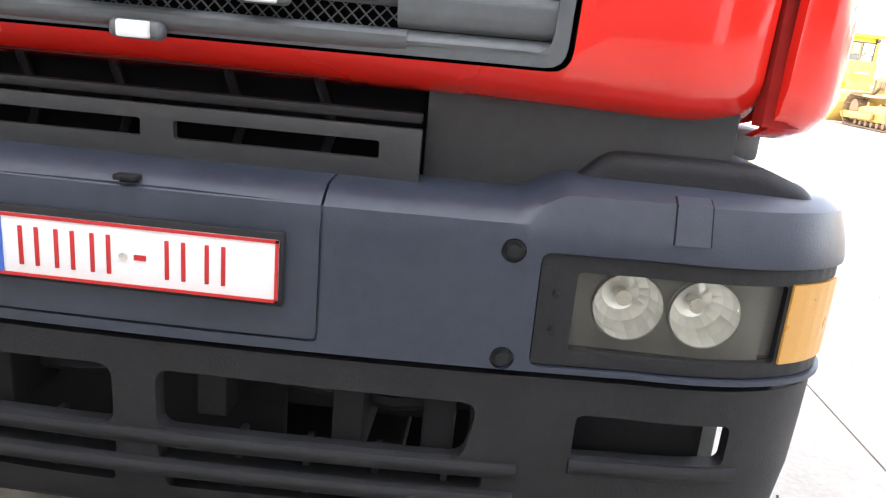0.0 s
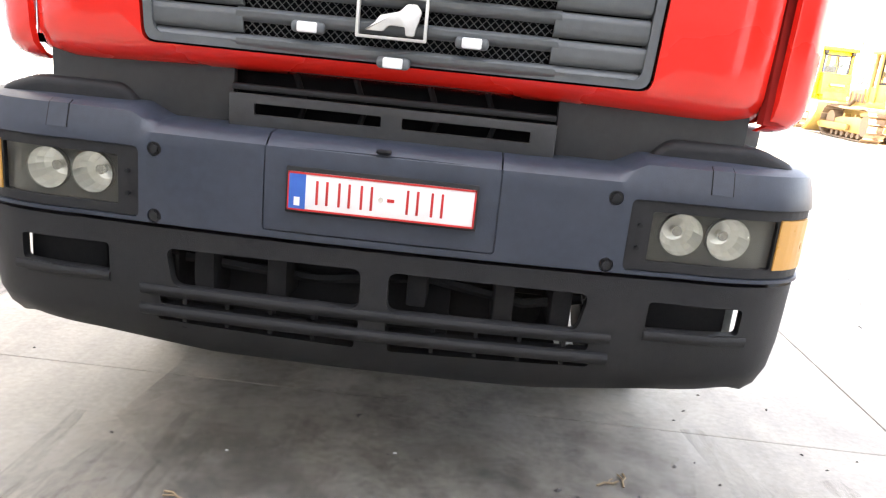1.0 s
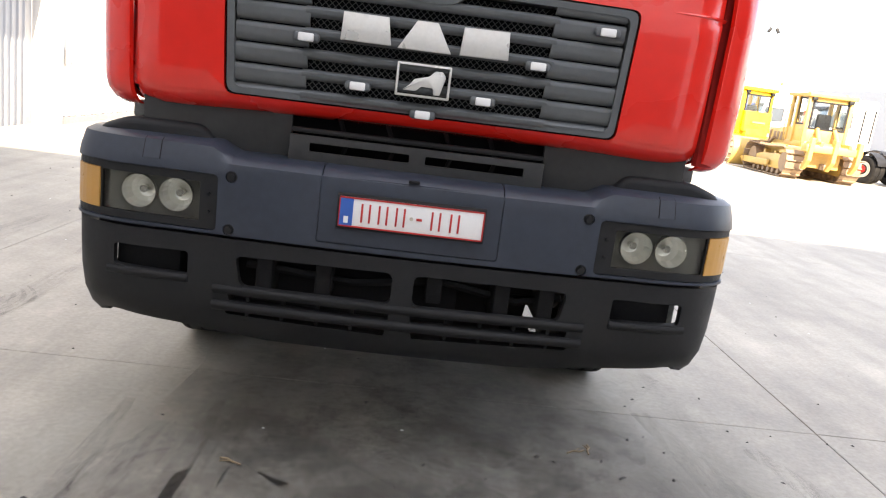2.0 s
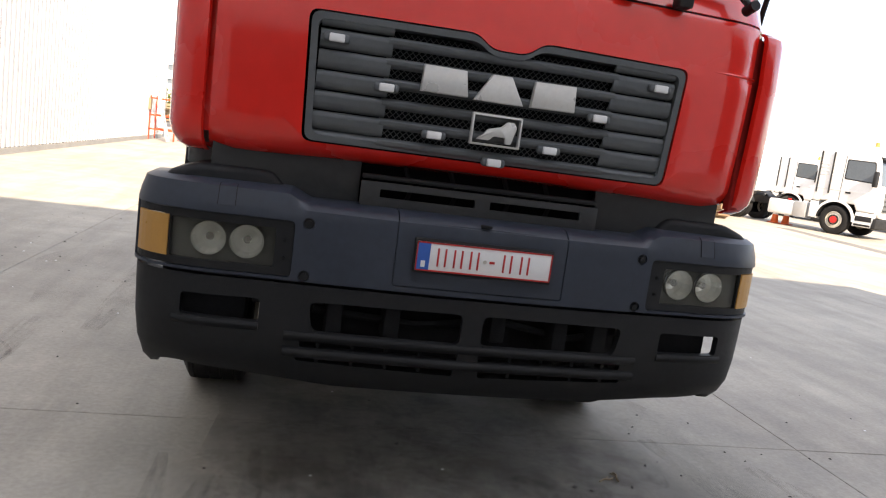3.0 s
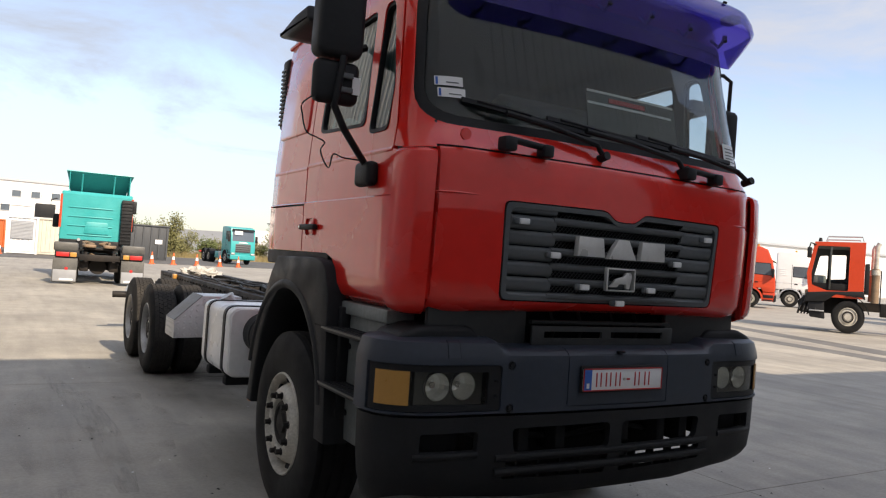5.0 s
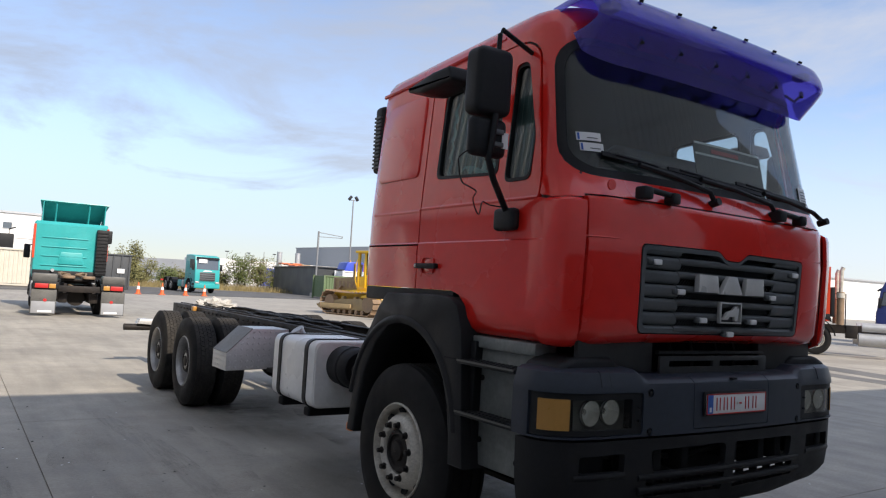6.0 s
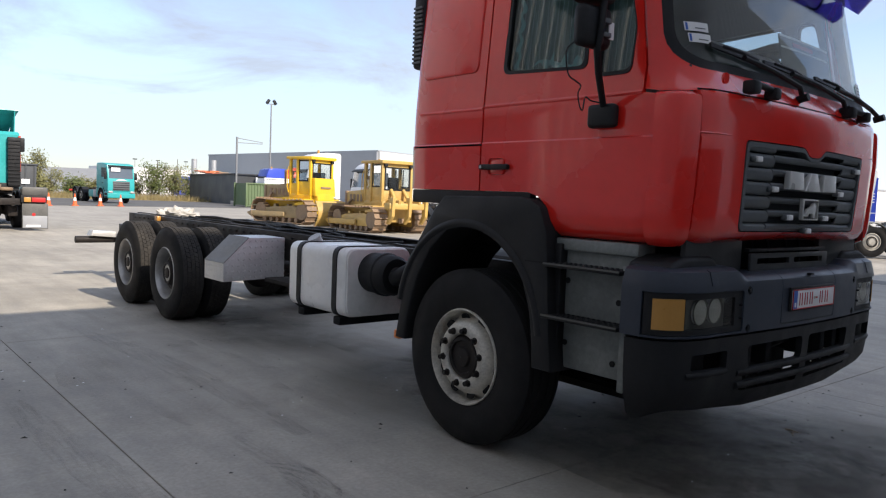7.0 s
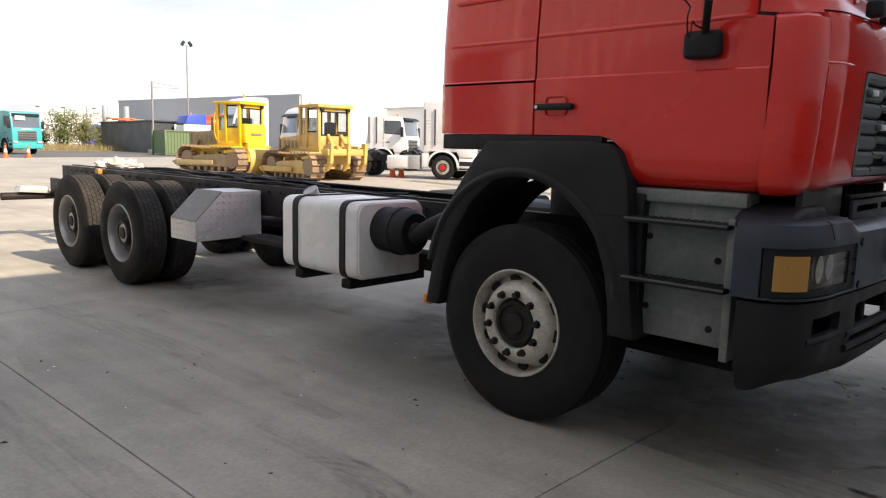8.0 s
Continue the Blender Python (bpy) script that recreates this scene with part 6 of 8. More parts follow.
part("rim", box(B(), -2.05, 2.0, -0.1, 5.1, 2.68, 2.8, 0.02), M["clad_dark"], skip)
part("label_plate", box(B(), 0.9, 1.45, -0.10, -0.092, 1.3, 1.65), M["whitep"], skip)
gbox = thing("generator_unit", "black generator set on the container roof", "generator", m=Matrix.Translation((-0.50, 58.6, 2.65)))
part("case", box(B(), -0.8, 0.5, -0.5, 0.8, 0.0, 1.05, 0.06), M["plastic"], gbox)
part("exhaust", tube(B(), [(0.2, 0, 1.0), (0.2, 0, 1.4), (0.6, 0, 1.55)], 0.05, 8), M["plastic"], gbox)
part("skid", box(B(), -0.8, 0.5, -0.5, 0.8, -0.0, 0.05), M["galv"], gbox)

# ---- cones ----
def cone(x, y, h=0.75):
    c = thing("traffic_cone", "orange and white traffic cone standing on the yard", "traffic cone", "traffic cones", m=Matrix.Translation((x, y, 0)))
    part("base", box(B(), -0.2, 0.2, -0.2, 0.2, 0.0, 0.04, 0.01), M["conered"], c)
    part("cone", cyl(B(), (0, 0, 0.04), (0, 0, h), 0.15, 18, 0.025), M["conered"], c)
    part("band", cyl(B(), (0, 0, h * 0.42), (0, 0, h * 0.68), 0.105, 18, 0.072), M["whitep"], c, "white reflective band")
    return c
for x, y in ((5.6, 50.0), (7.1, 50.6), (8.8, 51.2), (10.6, 52.0), (12.0, 52.2), (17.95, 23.5), (18.3, 23.3), (-3.3, 55.2), (-3.9, 55.6), (-5.9, 56.0), (-7.4, 57.0)):
    cone(x, y, 0.82)

# ---- bushes and grass at the edge ----
M["leaf"] = mat("bush_leaves", (0.11, 0.135, 0.042), 0.6, 0, 0.35, 3)
M["leaf2"] = mat("olive_bush_leaves", (0.165, 0.16, 0.062), 0.6, 0, 0.35, 3)
M["grass"] = mat("dry_grass", (0.24, 0.19, 0.085), 0.8, 0, 0.3, 2)
M["bark"] = mat("grey_bark", (0.10, 0.08, 0.06), 0.9, 0, 0.3, 6)


def bush(x, y, w, h, seed, m1):
    r = random.Random(seed)
    b = thing("bush", "untidy green roadside bush", "bush", "bushes along the fence", m=Matrix.Translation((x, y, 0)))
    stems = B()
    tips = []
    for k in range(14):
        a = r.uniform(0, 6.28)
        rad = r.uniform(0.1, 1) * w / 2
        top = (rad * math.cos(a), rad * math.sin(a) * 0.5, h * r.uniform(0.55, 1.0) * (1 - 0.35 * (rad / (w / 2)) ** 2))
        tube(stems, [(top[0] * 0.3, top[1] * 0.3, 0), (top[0] * 0.7, top[1] * 0.7, top[2] * 0.5), top], 0.035, 5)
        for j in range(5):
            f = r.uniform(0.3, 1)
            tips.append(Vector(top) * f + Vector((r.gauss(0, 0.3), r.gauss(0, 0.2), r.gauss(0, 0.15))))
    part("stem", stems, M["bark"], b)
    vs, fs = [], []
    for t in tips:
        for j in range(44):
            c = t + Vector((r.gauss(0, 0.32), r.gauss(0, 0.28), r.gauss(0, 0.30)))
            if c.z < 0.05:
                c.z = 0.05
            u = Vector((r.uniform(-1, 1), r.uniform(-1, 1), r.uniform(-1, 1))).normalized() * r.uniform(0.07, 0.16)
            v = u.orthogonal().normalized() * 0.07
            i = len(vs)
            vs += [c - u, c + v, c + u, c - v]
            fs.append((i, i + 1, i + 2, i + 3))
    me = bpy.data.meshes.new("crown")
    me.from_pydata(vs, [], fs)
    me.materials.append(m1)
    o = new("crown", me)
    o.parent = b


for i, (x, y, w, h) in enumerate(((24.5, 92, 4, 2.6), (27.2, 90, 6, 5.0), (30.5, 91, 6.5, 5.3), (33.0, 93, 4, 3.4), (14.0, 86, 5, 3.0), (17.5, 88, 4.5, 2.4), (20.5, 88, 4, 2.8), (10.5, 84, 4, 3.8), (12.0, 80, 3, 4.6), (7.0, 75, 4, 4.8), (-9.5, 68, 5, 3.6), (-12, 70, 6, 3.4), (-7.0, 74, 3, 2.4))):
    bush(x, y, w, h, i + 3, M["leaf"] if i % 2 else M["leaf2"])
rg = random.Random(11)
vs, fs = [], []
for k in range(9000):
    x, y = rg.uniform(4, 34), rg.uniform(76, 90)
    h, w = rg.uniform(0.2, 0.75), 0.03
    a = rg.uniform(0, 3.14)
    i = len(vs)
    lx, ly = rg.gauss(0, 0.15), rg.gauss(0, 0.15)
    vs += [(x - w * math.cos(a), y - w * math.sin(a), -0.02), (x + w * math.cos(a), y + w * math.sin(a), -0.02), (x + lx, y + ly, h)]
    fs.append((i, i + 1, i + 2))
me = bpy.data.meshes.new("grass")
me.from_pydata(vs, [], fs)
me.materials.append(M["grass"])
tagged(new("grass", me), "dry yellow grass along the yard's edge", "grass", "", "stuff")
setting("verge", box(B(), 3, 60, 76, 100, -0.1, 0.02), M["grass"], "dry grass verge", "verge")

# paved strips of the yard
M["strip"] = concrete("dark_patch", (0.17, 0.165, 0.155), (0.12, 0.118, 0.112))
bm = prism(B(), [(12.2, -6.0), (13.2, -6.0), (16.9, 21.0), (16.2, 21.0)], 'z', -0.02, 0.004)
setting("road_strip", bm, M["strip"], "darker patched asphalt strip across the yard", "road")
setting("road_strip_far", prism(B(), [(15.2, 6.0), (16.4, 6.0), (19.6, 16.0), (18.8, 16.0)], 'z', -0.02, 0.003), M["strip"], "dark patch on the yard", "road")
setting("road_far", prism(B(), [(-12, 46.5), (-12, 76), (40, 76), (40, 60)], 'z', -0.02, 0.002), M["asphalt"], "grey asphalt of the far yard", "road")

# ---- other trucks ----
B_TYRE = mesh_of("tyre", lathe(B(), [(0.29, 0.03), (0.34, 0.0), (0.44, -0.005), (0.51, 0.02), (0.525, 0.05), (0.525, 0.25), (0.51, 0.28), (0.44, 0.305), (0.34, 0.30), (0.29, 0.27)], 36, close=True), M["rubber"])
B_RIM = mesh_of("rim", lathe(B(), [(0.30, 0.02), (0.285, 0.01), (0.27, 0.06), (0.20, 0.03), (0.15, 0.02), (0.12, 0.02), (0.11, -0.01), (0.001, -0.01)], 30), M["steel"], 50)
B_HUB = mesh_of("hub", lathe(B(), [(0.19, 0.03), (0.185, -0.008), (0.15, -0.012), (0.145, 0.03)], 20, close=True), M["chassis"])
B_RED = mesh_of("hub_cap", lathe(B(), [(0.13, 0.02), (0.12, -0.03), (0.001, -0.04)], 20), M["redmark"])


def far_wheel(parent, x, y, z, side, cap=None, dual=False):
    """Wheel on a y-axis axle; side +1 looks to +y."""
    base = Matrix.Translation((x, y, z)) @ Matrix.Rotation(-side * math.pi / 2, 4, 'Z')
    w = put("wheel", B_TYRE, parent, base)
    put("rim", B_RIM, w, Matrix.Identity(4))
    put("hub", B_HUB, w, Matrix.Identity(4))
    if cap:
        put("hub_cap", cap, w, Matrix.Identity(4))
    if dual:
        put("tyre", B_TYRE, w, Matrix.Translation((0.34, 0, 0)))
    return w


def tractor(name, label, paint, m, roof=3.0, wb=3.7, high=0.0, cap=None, skirt=None, rear_axles=1, group="parked trucks", deflector=True, stacks=False, stripe=None, bumper_m=None, stripe_pts=((0.75, 1.25), (0.35, 1.25), (-0.9, 2.6), (-0.9, 3.0))):
    """Cab-over tractor: nose to +x, front axle over the origin."""
    t = thing(name, label, "truck", group, m=m)
    hw = 1.2
    skirt = skirt or paint
    arch = [(0.62 * math.cos(a), 0.55 + 0.62 * math.sin(a)) for a in [math.pi * k / 8 for k in range(9)]]
    R = roof + 0.02 + 0.8 * high
    prof = [(1.36, 0.95), (1.40, 1.25), (1.36, 1.75), (1.18, 2.85), (1.10, min(R - 0.12, 3.02)), (0.90, R - 0.10 - 0.2 * high), (0.50, R - 0.02 - 0.06 * high), (0.0, R), (-0.82, R - 0.01), (-0.92, R - 0.12), (-0.92, 1.15), (-0.66, 1.12), (-0.60, 1.18), (0.60, 1.18), (0.72, 0.95)]
    cab = part("cab", prism(B(), prof, 'y', -hw, hw, 0.06, 3), paint, t, "painted steel cab", 40)
    part("arch_panel", prism(B(), [(0.66, 0.42), (1.34, 0.42), (1.40, 0.93), (0.72, 0.93)], 'y', -hw, hw, 0.04), skirt, t)
    part("rear_skirt", prism(B(), [(-0.95, 0.50), (-0.64, 0.50), (-0.66, 1.10), (-0.95, 1.10)], 'y', -hw, hw, 0.03), skirt, t)
    part("bumper", prism(B(), rounded([(1.30, 0.38), (1.46, 0.42), (1.48, 0.75), (1.36, 0.80)], 0.03), 'y', -hw - 0.02, hw + 0.02, 0.03), bumper_m or M["plastic"], t)
    part("grille", box(B(), 1.375, 1.405, -0.75, 0.75, 1.0, 1.7, 0.01), M["greyplastic"], t)
    for k in range(4):
        part("grille_bar", box(B(), 1.39, 1.42, -0.72, 0.72, 1.05 + k * 0.17, 1.09 + k * 0.17), M["plastic"], t)
    wsb = prism(B(), [(1.322, 1.92), (1.342, 1.92), (1.195, 2.84), (1.175, 2.84)], 'y', -1.06, 1.06, 0.004)
    part("windscreen", wsb, M["farglass"], t, "dark windscreen")
    part("sun_visor", prism(B(), [(1.16, 2.93), (1.36, 2.80), (1.36, 2.76), (1.14, 2.86)], 'y', -1.1, 1.1), M["plastic"], t)
    for s in (-1, 1):
        part("side_window", prism(B(), rounded([(0.14, 2.06), (1.16, 2.00), (1.05, 2.68), (0.14, 2.70)], 0.06), 'y', s * (hw - 0.02), s * (hw + 0.008)), M["farglass"], t, "dark side window")
        part("door_seam", box(B(), 0.04, 0.06, *sorted((s * (hw - 0.01), s * (hw + 0.004))), 1.2, 2.86), M["dark"], t)
        part("window_frame", boolean(slab_poly(rounded([(0.10, 2.02), (1.20, 1.96), (1.08, 2.72), (0.10, 2.74)], 0.06), 'y', s * (hw - 0.02), s * (hw + 0.004)), slab_poly(rounded([(0.14, 2.06), (1.16, 2.00), (1.05, 2.68), (0.14, 2.70)], 0.06), 'y', -2, 2)), M["plastic"], t)
        part("waist_line", box(B(), -0.88, 1.28, *sorted((s * (hw - 0.01), s * (hw + 0.012))), 1.60, 1.63, 0.005), paint, t)
        for k in range(4):
            part("side_rib", box(B(), -0.82, -0.25, *sorted((s * (hw - 0.01), s * (hw + 0.012))), 2.10 + 0.13 * k, 2.14 + 0.13 * k, 0.006), paint, t)
        part("arch_lip", sheet(B(), lambda u, v: ((0.64 + 0.09 * v) * math.cos(math.pi * u), s * (hw + 0.012 - 0.01 * v), 0.55 + (0.63 + 0.09 * v) * math.sin(math.pi * u)), 16, 2, 0.015), skirt, t)
        part("foot_step", box(B(), 0.74, 1.30, *sorted((s * 1.19, s * 1.215)), 0.62, 0.80, 0.01), M["plastic"], t)
        part("side_box", box(B(), -1.55, -1.05, *sorted((s * 0.75, s * 1.2)), 0.42, 1.0, 0.02), M["galv"], t)
        part("door_handle", box(B(), 0.24, 0.42, *sorted((s * hw, s * (hw + 0.02))), 1.52, 1.58), M["plastic"], t)
        part("mirror", box(B(), 1.16, 1.30, *sorted((s * 1.24, s * 1.46)), 1.85, 2.4, 0.04), M["plastic"], t)
        part("mirror_arm", cyl(B(), (1.15, s * 1.18, 2.38), (1.22, s * 1.32, 2.36), 0.02, 6), M["plastic"], t)
        part("headlamp", box(B(), 1.38, 1.49, *sorted((s * 0.78, s * 1.16)), 0.80, 0.95, 0.03), M["silver"], t)
        part("step", box(B(), 0.74, 1.28, *sorted((s * 1.15, s * 1.23)), 0.45, 0.52, 0.01), M["plastic"], t)
        part("wheel_arch", sheet(B(), lambda u, v: ((0.60 + 0.05 * v) * math.cos(math.pi * u), s * (hw - 0.24 + 0.25 * v), 0.55 + (0.60 + 0.04 * v) * math.sin(math.pi * u)), 14, 2, 0.02), M["plastic"], t)
        far_wheel(t, 0, s * 1.19, 0.525, s, cap)
        for k in range(rear_axles):
            far_wheel(t, -wb - 1.35 * k, s * 1.2, 0.525, s, cap, True)
            part("mudguard", sheet(B(), lambda u, v: (-wb - 1.35 * k + 0.62 * math.cos(math.pi * (0.08 + 0.84 * u)), s * (0.62 + 0.6 * v), 0.56 + 0.62 * math.sin(math.pi * (0.08 + 0.84 * u))), 12, 1, 0.02), M["plastic"], t)
        part("frame_rail", box(B(), -wb - 1.35 * rear_axles - 0.1, 0.6, *sorted((s * 0.36, s * 0.44)), 0.72, 0.98), M["chassis"], t)
        part("fuel_tank", prism(B(), rounded([(s * 1.18, 0.42), (s * 0.55, 0.42), (s * 0.55, 0.98), (s * 1.18, 0.98)], 0.1), 'x', -2.55, -1.1, 0.02), M["silver"] if not skirt else skirt, t)
        part("tail_lamp", box(B(), -wb - 1.35 * rear_axles - 0.16, -wb - 1.35 * rear_axles - 0.1, *sorted((s * 0.75, s * 1.15)), 0.80, 0.93, 0.01), M["redmark"], t)
        if stacks:
            for xx in (-0.35, -0.80):
                part("side_rod", cyl(B(), (xx, s * (hw + 0.03), 1.45), (xx - 0.02, s * (hw + 0.03), 2.95), 0.03, 8), M["plastic"], t)
        if stripe:
            part("stripe", prism(B(), stripe_pts, 'y', s * (hw - 0.02), s * (hw + 0.004)), stripe, t)
    part("fifth_wheel", prism(B(), rounded([(-wb - 0.45, -0.45), (-wb + 0.45, -0.45), (-wb + 0.45, 0.45), (-wb - 0.45, 0.45)], 0.25), 'z', 1.02, 1.12), M["chassis"], t)
    for y in (0, -wb, -wb - 0.9):
        part("crossmember", box(B(), y - 0.06, y + 0.06, -0.4, 0.4, 0.75, 0.95), M["chassis"], t)
    if deflector:
        part("beacon", cyl(B(), (0.3, 0.4, R - 0.05), (0.3, 0.4, R + 0.17), 0.09, 12, 0.07), M["amber"], t)
    part("engine_block", box(B(), -0.9, 0.9, -0.5, 0.5, 0.55, 1.15, 0.05), M["chassis"], t)
    return t


def at(x, y, deg):
    return Matrix.Translation((x, y, 0)) @ Matrix.Rotation(radians(deg), 4, 'Z')


tractor("white_tractor", "white tractor unit with red wheel hubs and twin stacks", M["whitecab"], at(19.5, 21.4, -64), 3.2, 4.05, 0.15, B_RED, stacks=True)
tractor("white_tractor", "white tractor unit parked in the row, dark rods on its side", M["whitecab"], at(24.6, 31.0, -64), 3.0, 3.9, 0.0, B_RED, stacks=True)
tractor("white_tractor", "white tractor unit parked behind the bulldozers", M["whitecab"], at(20.2, 32.5, 168), 3.1, 3.7, 0.3, B_RED, stacks=True)
tractor("white_tractor", "white tractor unit with a high roof", M["whitecab"], at(20.0, 38.8, 168), 3.4, 3.7, 0.7)
tractor("blue_tractor", "glossy blue tractor unit with a high roof", M["bluecab"], at(27.2, 26.6, -54), 3.30, 3.7, 0.5)
green = tractor("green_tractor", "green tractor unit with a high roof and white stripe", M["greencab"], at(31.66, 25.93, -55), 3.35, 3.7, 0.5)
tractor("red_tractor", "orange-red tractor unit with a roof spoiler", M["redcab"], at(37.05, 27.0, -55), 3.25, 3.7, 0.6)
tractor("white_tractor", "white and grey tractor unit", M["whitecab"], at(43.65, 28.85, -54), 3.3, 3.7, 0.5, None, M["galv"])
tractor("navy_tractor", "navy tractor unit with light blue diagonal stripe", M["navy"], at(38.4, 16.2, 115), 3.25, 3.7, 0.4, None, None, 1, "parked trucks", False, False, M["lightblue"])
tractor("white_tractor", "white tractor unit with a blue stripe", M["whitecab"], at(33.9, 12.6, 115), 3.3, 3.7, 0.45, None, None, 1, "parked trucks", False, False, M["bluecab"], None, ((1.2, 1.30), (0.2, 1.34), (-0.35, 1.55), (-0.68, 2.1), (-0.80, 2.8), (-0.84, 3.25), (-0.91, 3.25), (-0.91, 1.22)))

for sd in (-1, 1):
    part("white_band", prism(B(), [(-0.91, 1.66), (1.25, 1.66), (1.24, 1.85), (-0.70, 1.85), (-0.70, 3.2), (-0.91, 3.2)], 'y', sd * 1.19, sd * 1.207), M["whitep"], green)
    part("amber_band", box(B(), -0.9, 0.05, *sorted((sd * 1.19, sd * 1.206)), 1.48, 1.58), M["amber"], green)
    part("pale_badge", prism(B(), rounded([(-0.6, 2.95), (0.1, 2.95), (0.0, 3.25), (-0.5, 3.25)], 0.1), 'y', sd * 1.19, sd * 1.206), M["whitep"], green)
# stripped orange tipper with open door frame
org = thing("stripped_tipper", "orange stripped tipper truck with missing door and nose", "truck", m=at(23.0, 12.5, 122) @ Matrix.Diagonal((0.96, 1.0, 1.05, 1)))
prof_o = [(0.62, 1.15), (1.30, 1.25), (1.38, 1.9), (1.16, 2.95), (-0.44, 2.98), (-0.44, 1.15)]
frm = boolean(boolean(slab_poly(prof_o, 'y', -1.2, 1.2), slab_poly(rounded([(0.04, 1.38), (0.70, 1.36), (1.20, 1.52), (1.23, 1.92), (1.06, 2.82), (0.04, 2.82)], 0.06), 'y', 0.0, 1.5)), slab_poly([(-0.36, 1.25), (1.5, 1.4), (1.5, 1.95), (1.2, 2.85), (-0.36, 2.88)], 'y', -1.12, 1.12))
def far_windows():
    return merged(slab_poly(rounded([(0.10, 1.78), (0.62, 1.74), (0.62, 2.60), (0.10, 2.62)], 0.05), 'y', -1.5, 0.0), slab_poly(rounded([(0.72, 1.74), (1.16, 1.86), (1.00, 2.55), (0.72, 2.58)], 0.05), 'y', -1.5, 0.0))


part("cab", boolean(frm, far_windows()), M["redcab"], org, "orange open cab frame")
part("far_lining", boolean(slab_poly([(-0.34, 1.3), (1.3, 1.45), (1.32, 1.9), (1.10, 2.86), (-0.34, 2.88)], 'y', -1.115, -1.08), far_windows()), M["signboard"], org)
part("roof_lining", box(B(), -0.34, 1.05, -1.1, 1.1, 2.80, 2.85), M["interior"], org)
part("cab_floor", box(B(), -0.4, 1.2, -1.1, 1.1, 1.15, 1.3), M["plastic"], org)
part("back_trim", box(B(), -0.34, -0.30, -1.1, 1.1, 1.3, 2.0), M["dark"], org)
part("windscreen_bar", cyl(B(), (1.18, -1.1, 2.86), (1.18, 1.1, 2.86), 0.04, 8), M["plastic"], org)
part("door_lining", box(B(), 0.0, 1.15, -1.16, -1.12, 1.36, 1.72, 0.02), M["dark"], org)
part("door_lining", box(B(), 0.0, 1.15, 1.12, 1.16, 1.36, 1.60, 0.02), M["dark"], org)
part("dash", box(B(), 0.75, 1.15, -1.05, 1.05, 1.45, 1.85, 0.06), M["interior"], org)
for y in (-0.6, 0.6):
    se = part("seat", box(B(), -0.2, 0.25, y - 0.24, y + 0.24, 1.5, 1.66, 0.05), M["dark"], org)
    part("seat_back", box(B(), -0.3, -0.16, y - 0.22, y + 0.22, 1.6, 2.3, 0.05), M["dark"], se)
part("steering_wheel", lathe(B(), [(0.22 + 0.018 * math.cos(a * math.pi / 4), 0.018 * math.sin(a * math.pi / 4)) for a in range(8)], 24, (0.68, 0.6, 1.95), 'x', True), M["dark"], org)
part("engine", box(B(), -0.3, 1.5, -0.55, 0.55, 0.6, 1.15, 0.05), M["chassis"], org)
part("nose_bracket", prism(B(), [(0.75, 0.55), (1.55, 0.6), (1.65, 0.95), (1.35, 1.2), (0.75, 1.2)], 'y', -1.0, 1.0, 0.04), M["chassis"], org)
part("cab_skirt", prism(B(), rounded([(-0.52, 1.12), (-0.40, 1.2), (0.4, 1.26), (0.75, 1.0), (1.42, 0.95), (1.36, 1.26), (0.7, 1.33), (-0.44, 1.40)], 0.04), 'y', -1.22, 1.22, 0.02), M["plastic"], org)
part("roof_rack", tube(B(), [(0.8, -1.0, 2.98), (0.75, -1.0, 3.14), (-0.33, -1.0, 3.16), (-0.38, -1.0, 2.98)], 0.025, 8), M["galv"], org)
part("roof_rack", tube(B(), [(0.8, 1.0, 2.98), (0.75, 1.0, 3.14), (-0.33, 1.0, 3.16), (-0.38, 1.0, 2.98)], 0.025, 8), M["galv"], org)
for sd in (-1, 1):
    ex = part("muffler", cyl(B(), (-0.80, sd * 1.0, 1.05), (-0.80, sd * 1.0, 2.15), 0.125, 16), M["track"], org, "rust-red upright muffler")
    part("muffler_guard", box(B(), -0.98, -0.94, sd * 1.0 - 0.03, sd * 1.0 + 0.03, 0.95, 2.1, 0.01), M["plastic"], ex)
    part("pipe", tube(B(), [(-0.80, sd * 1.0, 2.15), (-0.80, sd * 1.0, 2.85), (-0.86, sd * 1.0, 2.98)], 0.075, 12), M["steel"], ex)
    part("muffler_band", cyl(B(), (-0.80, sd * 1.0, 1.95), (-0.80, sd * 1.0, 2.12), 0.15, 16), M["steel"], ex)
for k in range(5):
    part("hose", tube(B(), [(1.0 + 0.12 * k, 1.05, 0.95), (1.05 + 0.13 * k, 1.16, 0.7 - 0.05 * (k % 2)), (1.2 + 0.1 * k, 1.0, 0.55)], 0.03, 6), M["plastic"], org)
part("mirror", box(B(), 1.25, 1.4, 1.22, 1.42, 2.4, 2.75, 0.03), M["plastic"], org)
part("mirror_arm", tube(B(), [(1.12, 1.2, 2.85), (1.30, 1.3, 2.90), (1.34, 1.32, 2.74)], 0.025, 6), M["plastic"], org)
part("roof_lamp", cyl(B(), (1.0, 0.8, 2.98), (1.0, 0.8, 3.10), 0.07, 12, 0.05), M["plastic"], org)
part("door_post", box(B(), 0.60, 0.66, 1.14, 1.20, 1.40, 2.80, 0.01), M["signboard"], org)
part("seat_belt", box(B(), -0.02, 0.03, 0.95, 1.0, 1.5, 2.6), M["dark"], org)
part("step_frame", prism(B(), rounded([(0.72, 0.42), (1.22, 0.46), (1.30, 0.95), (0.78, 0.98)], 0.05), 'y', 1.08, 1.16, 0.02), M["plastic"], org)
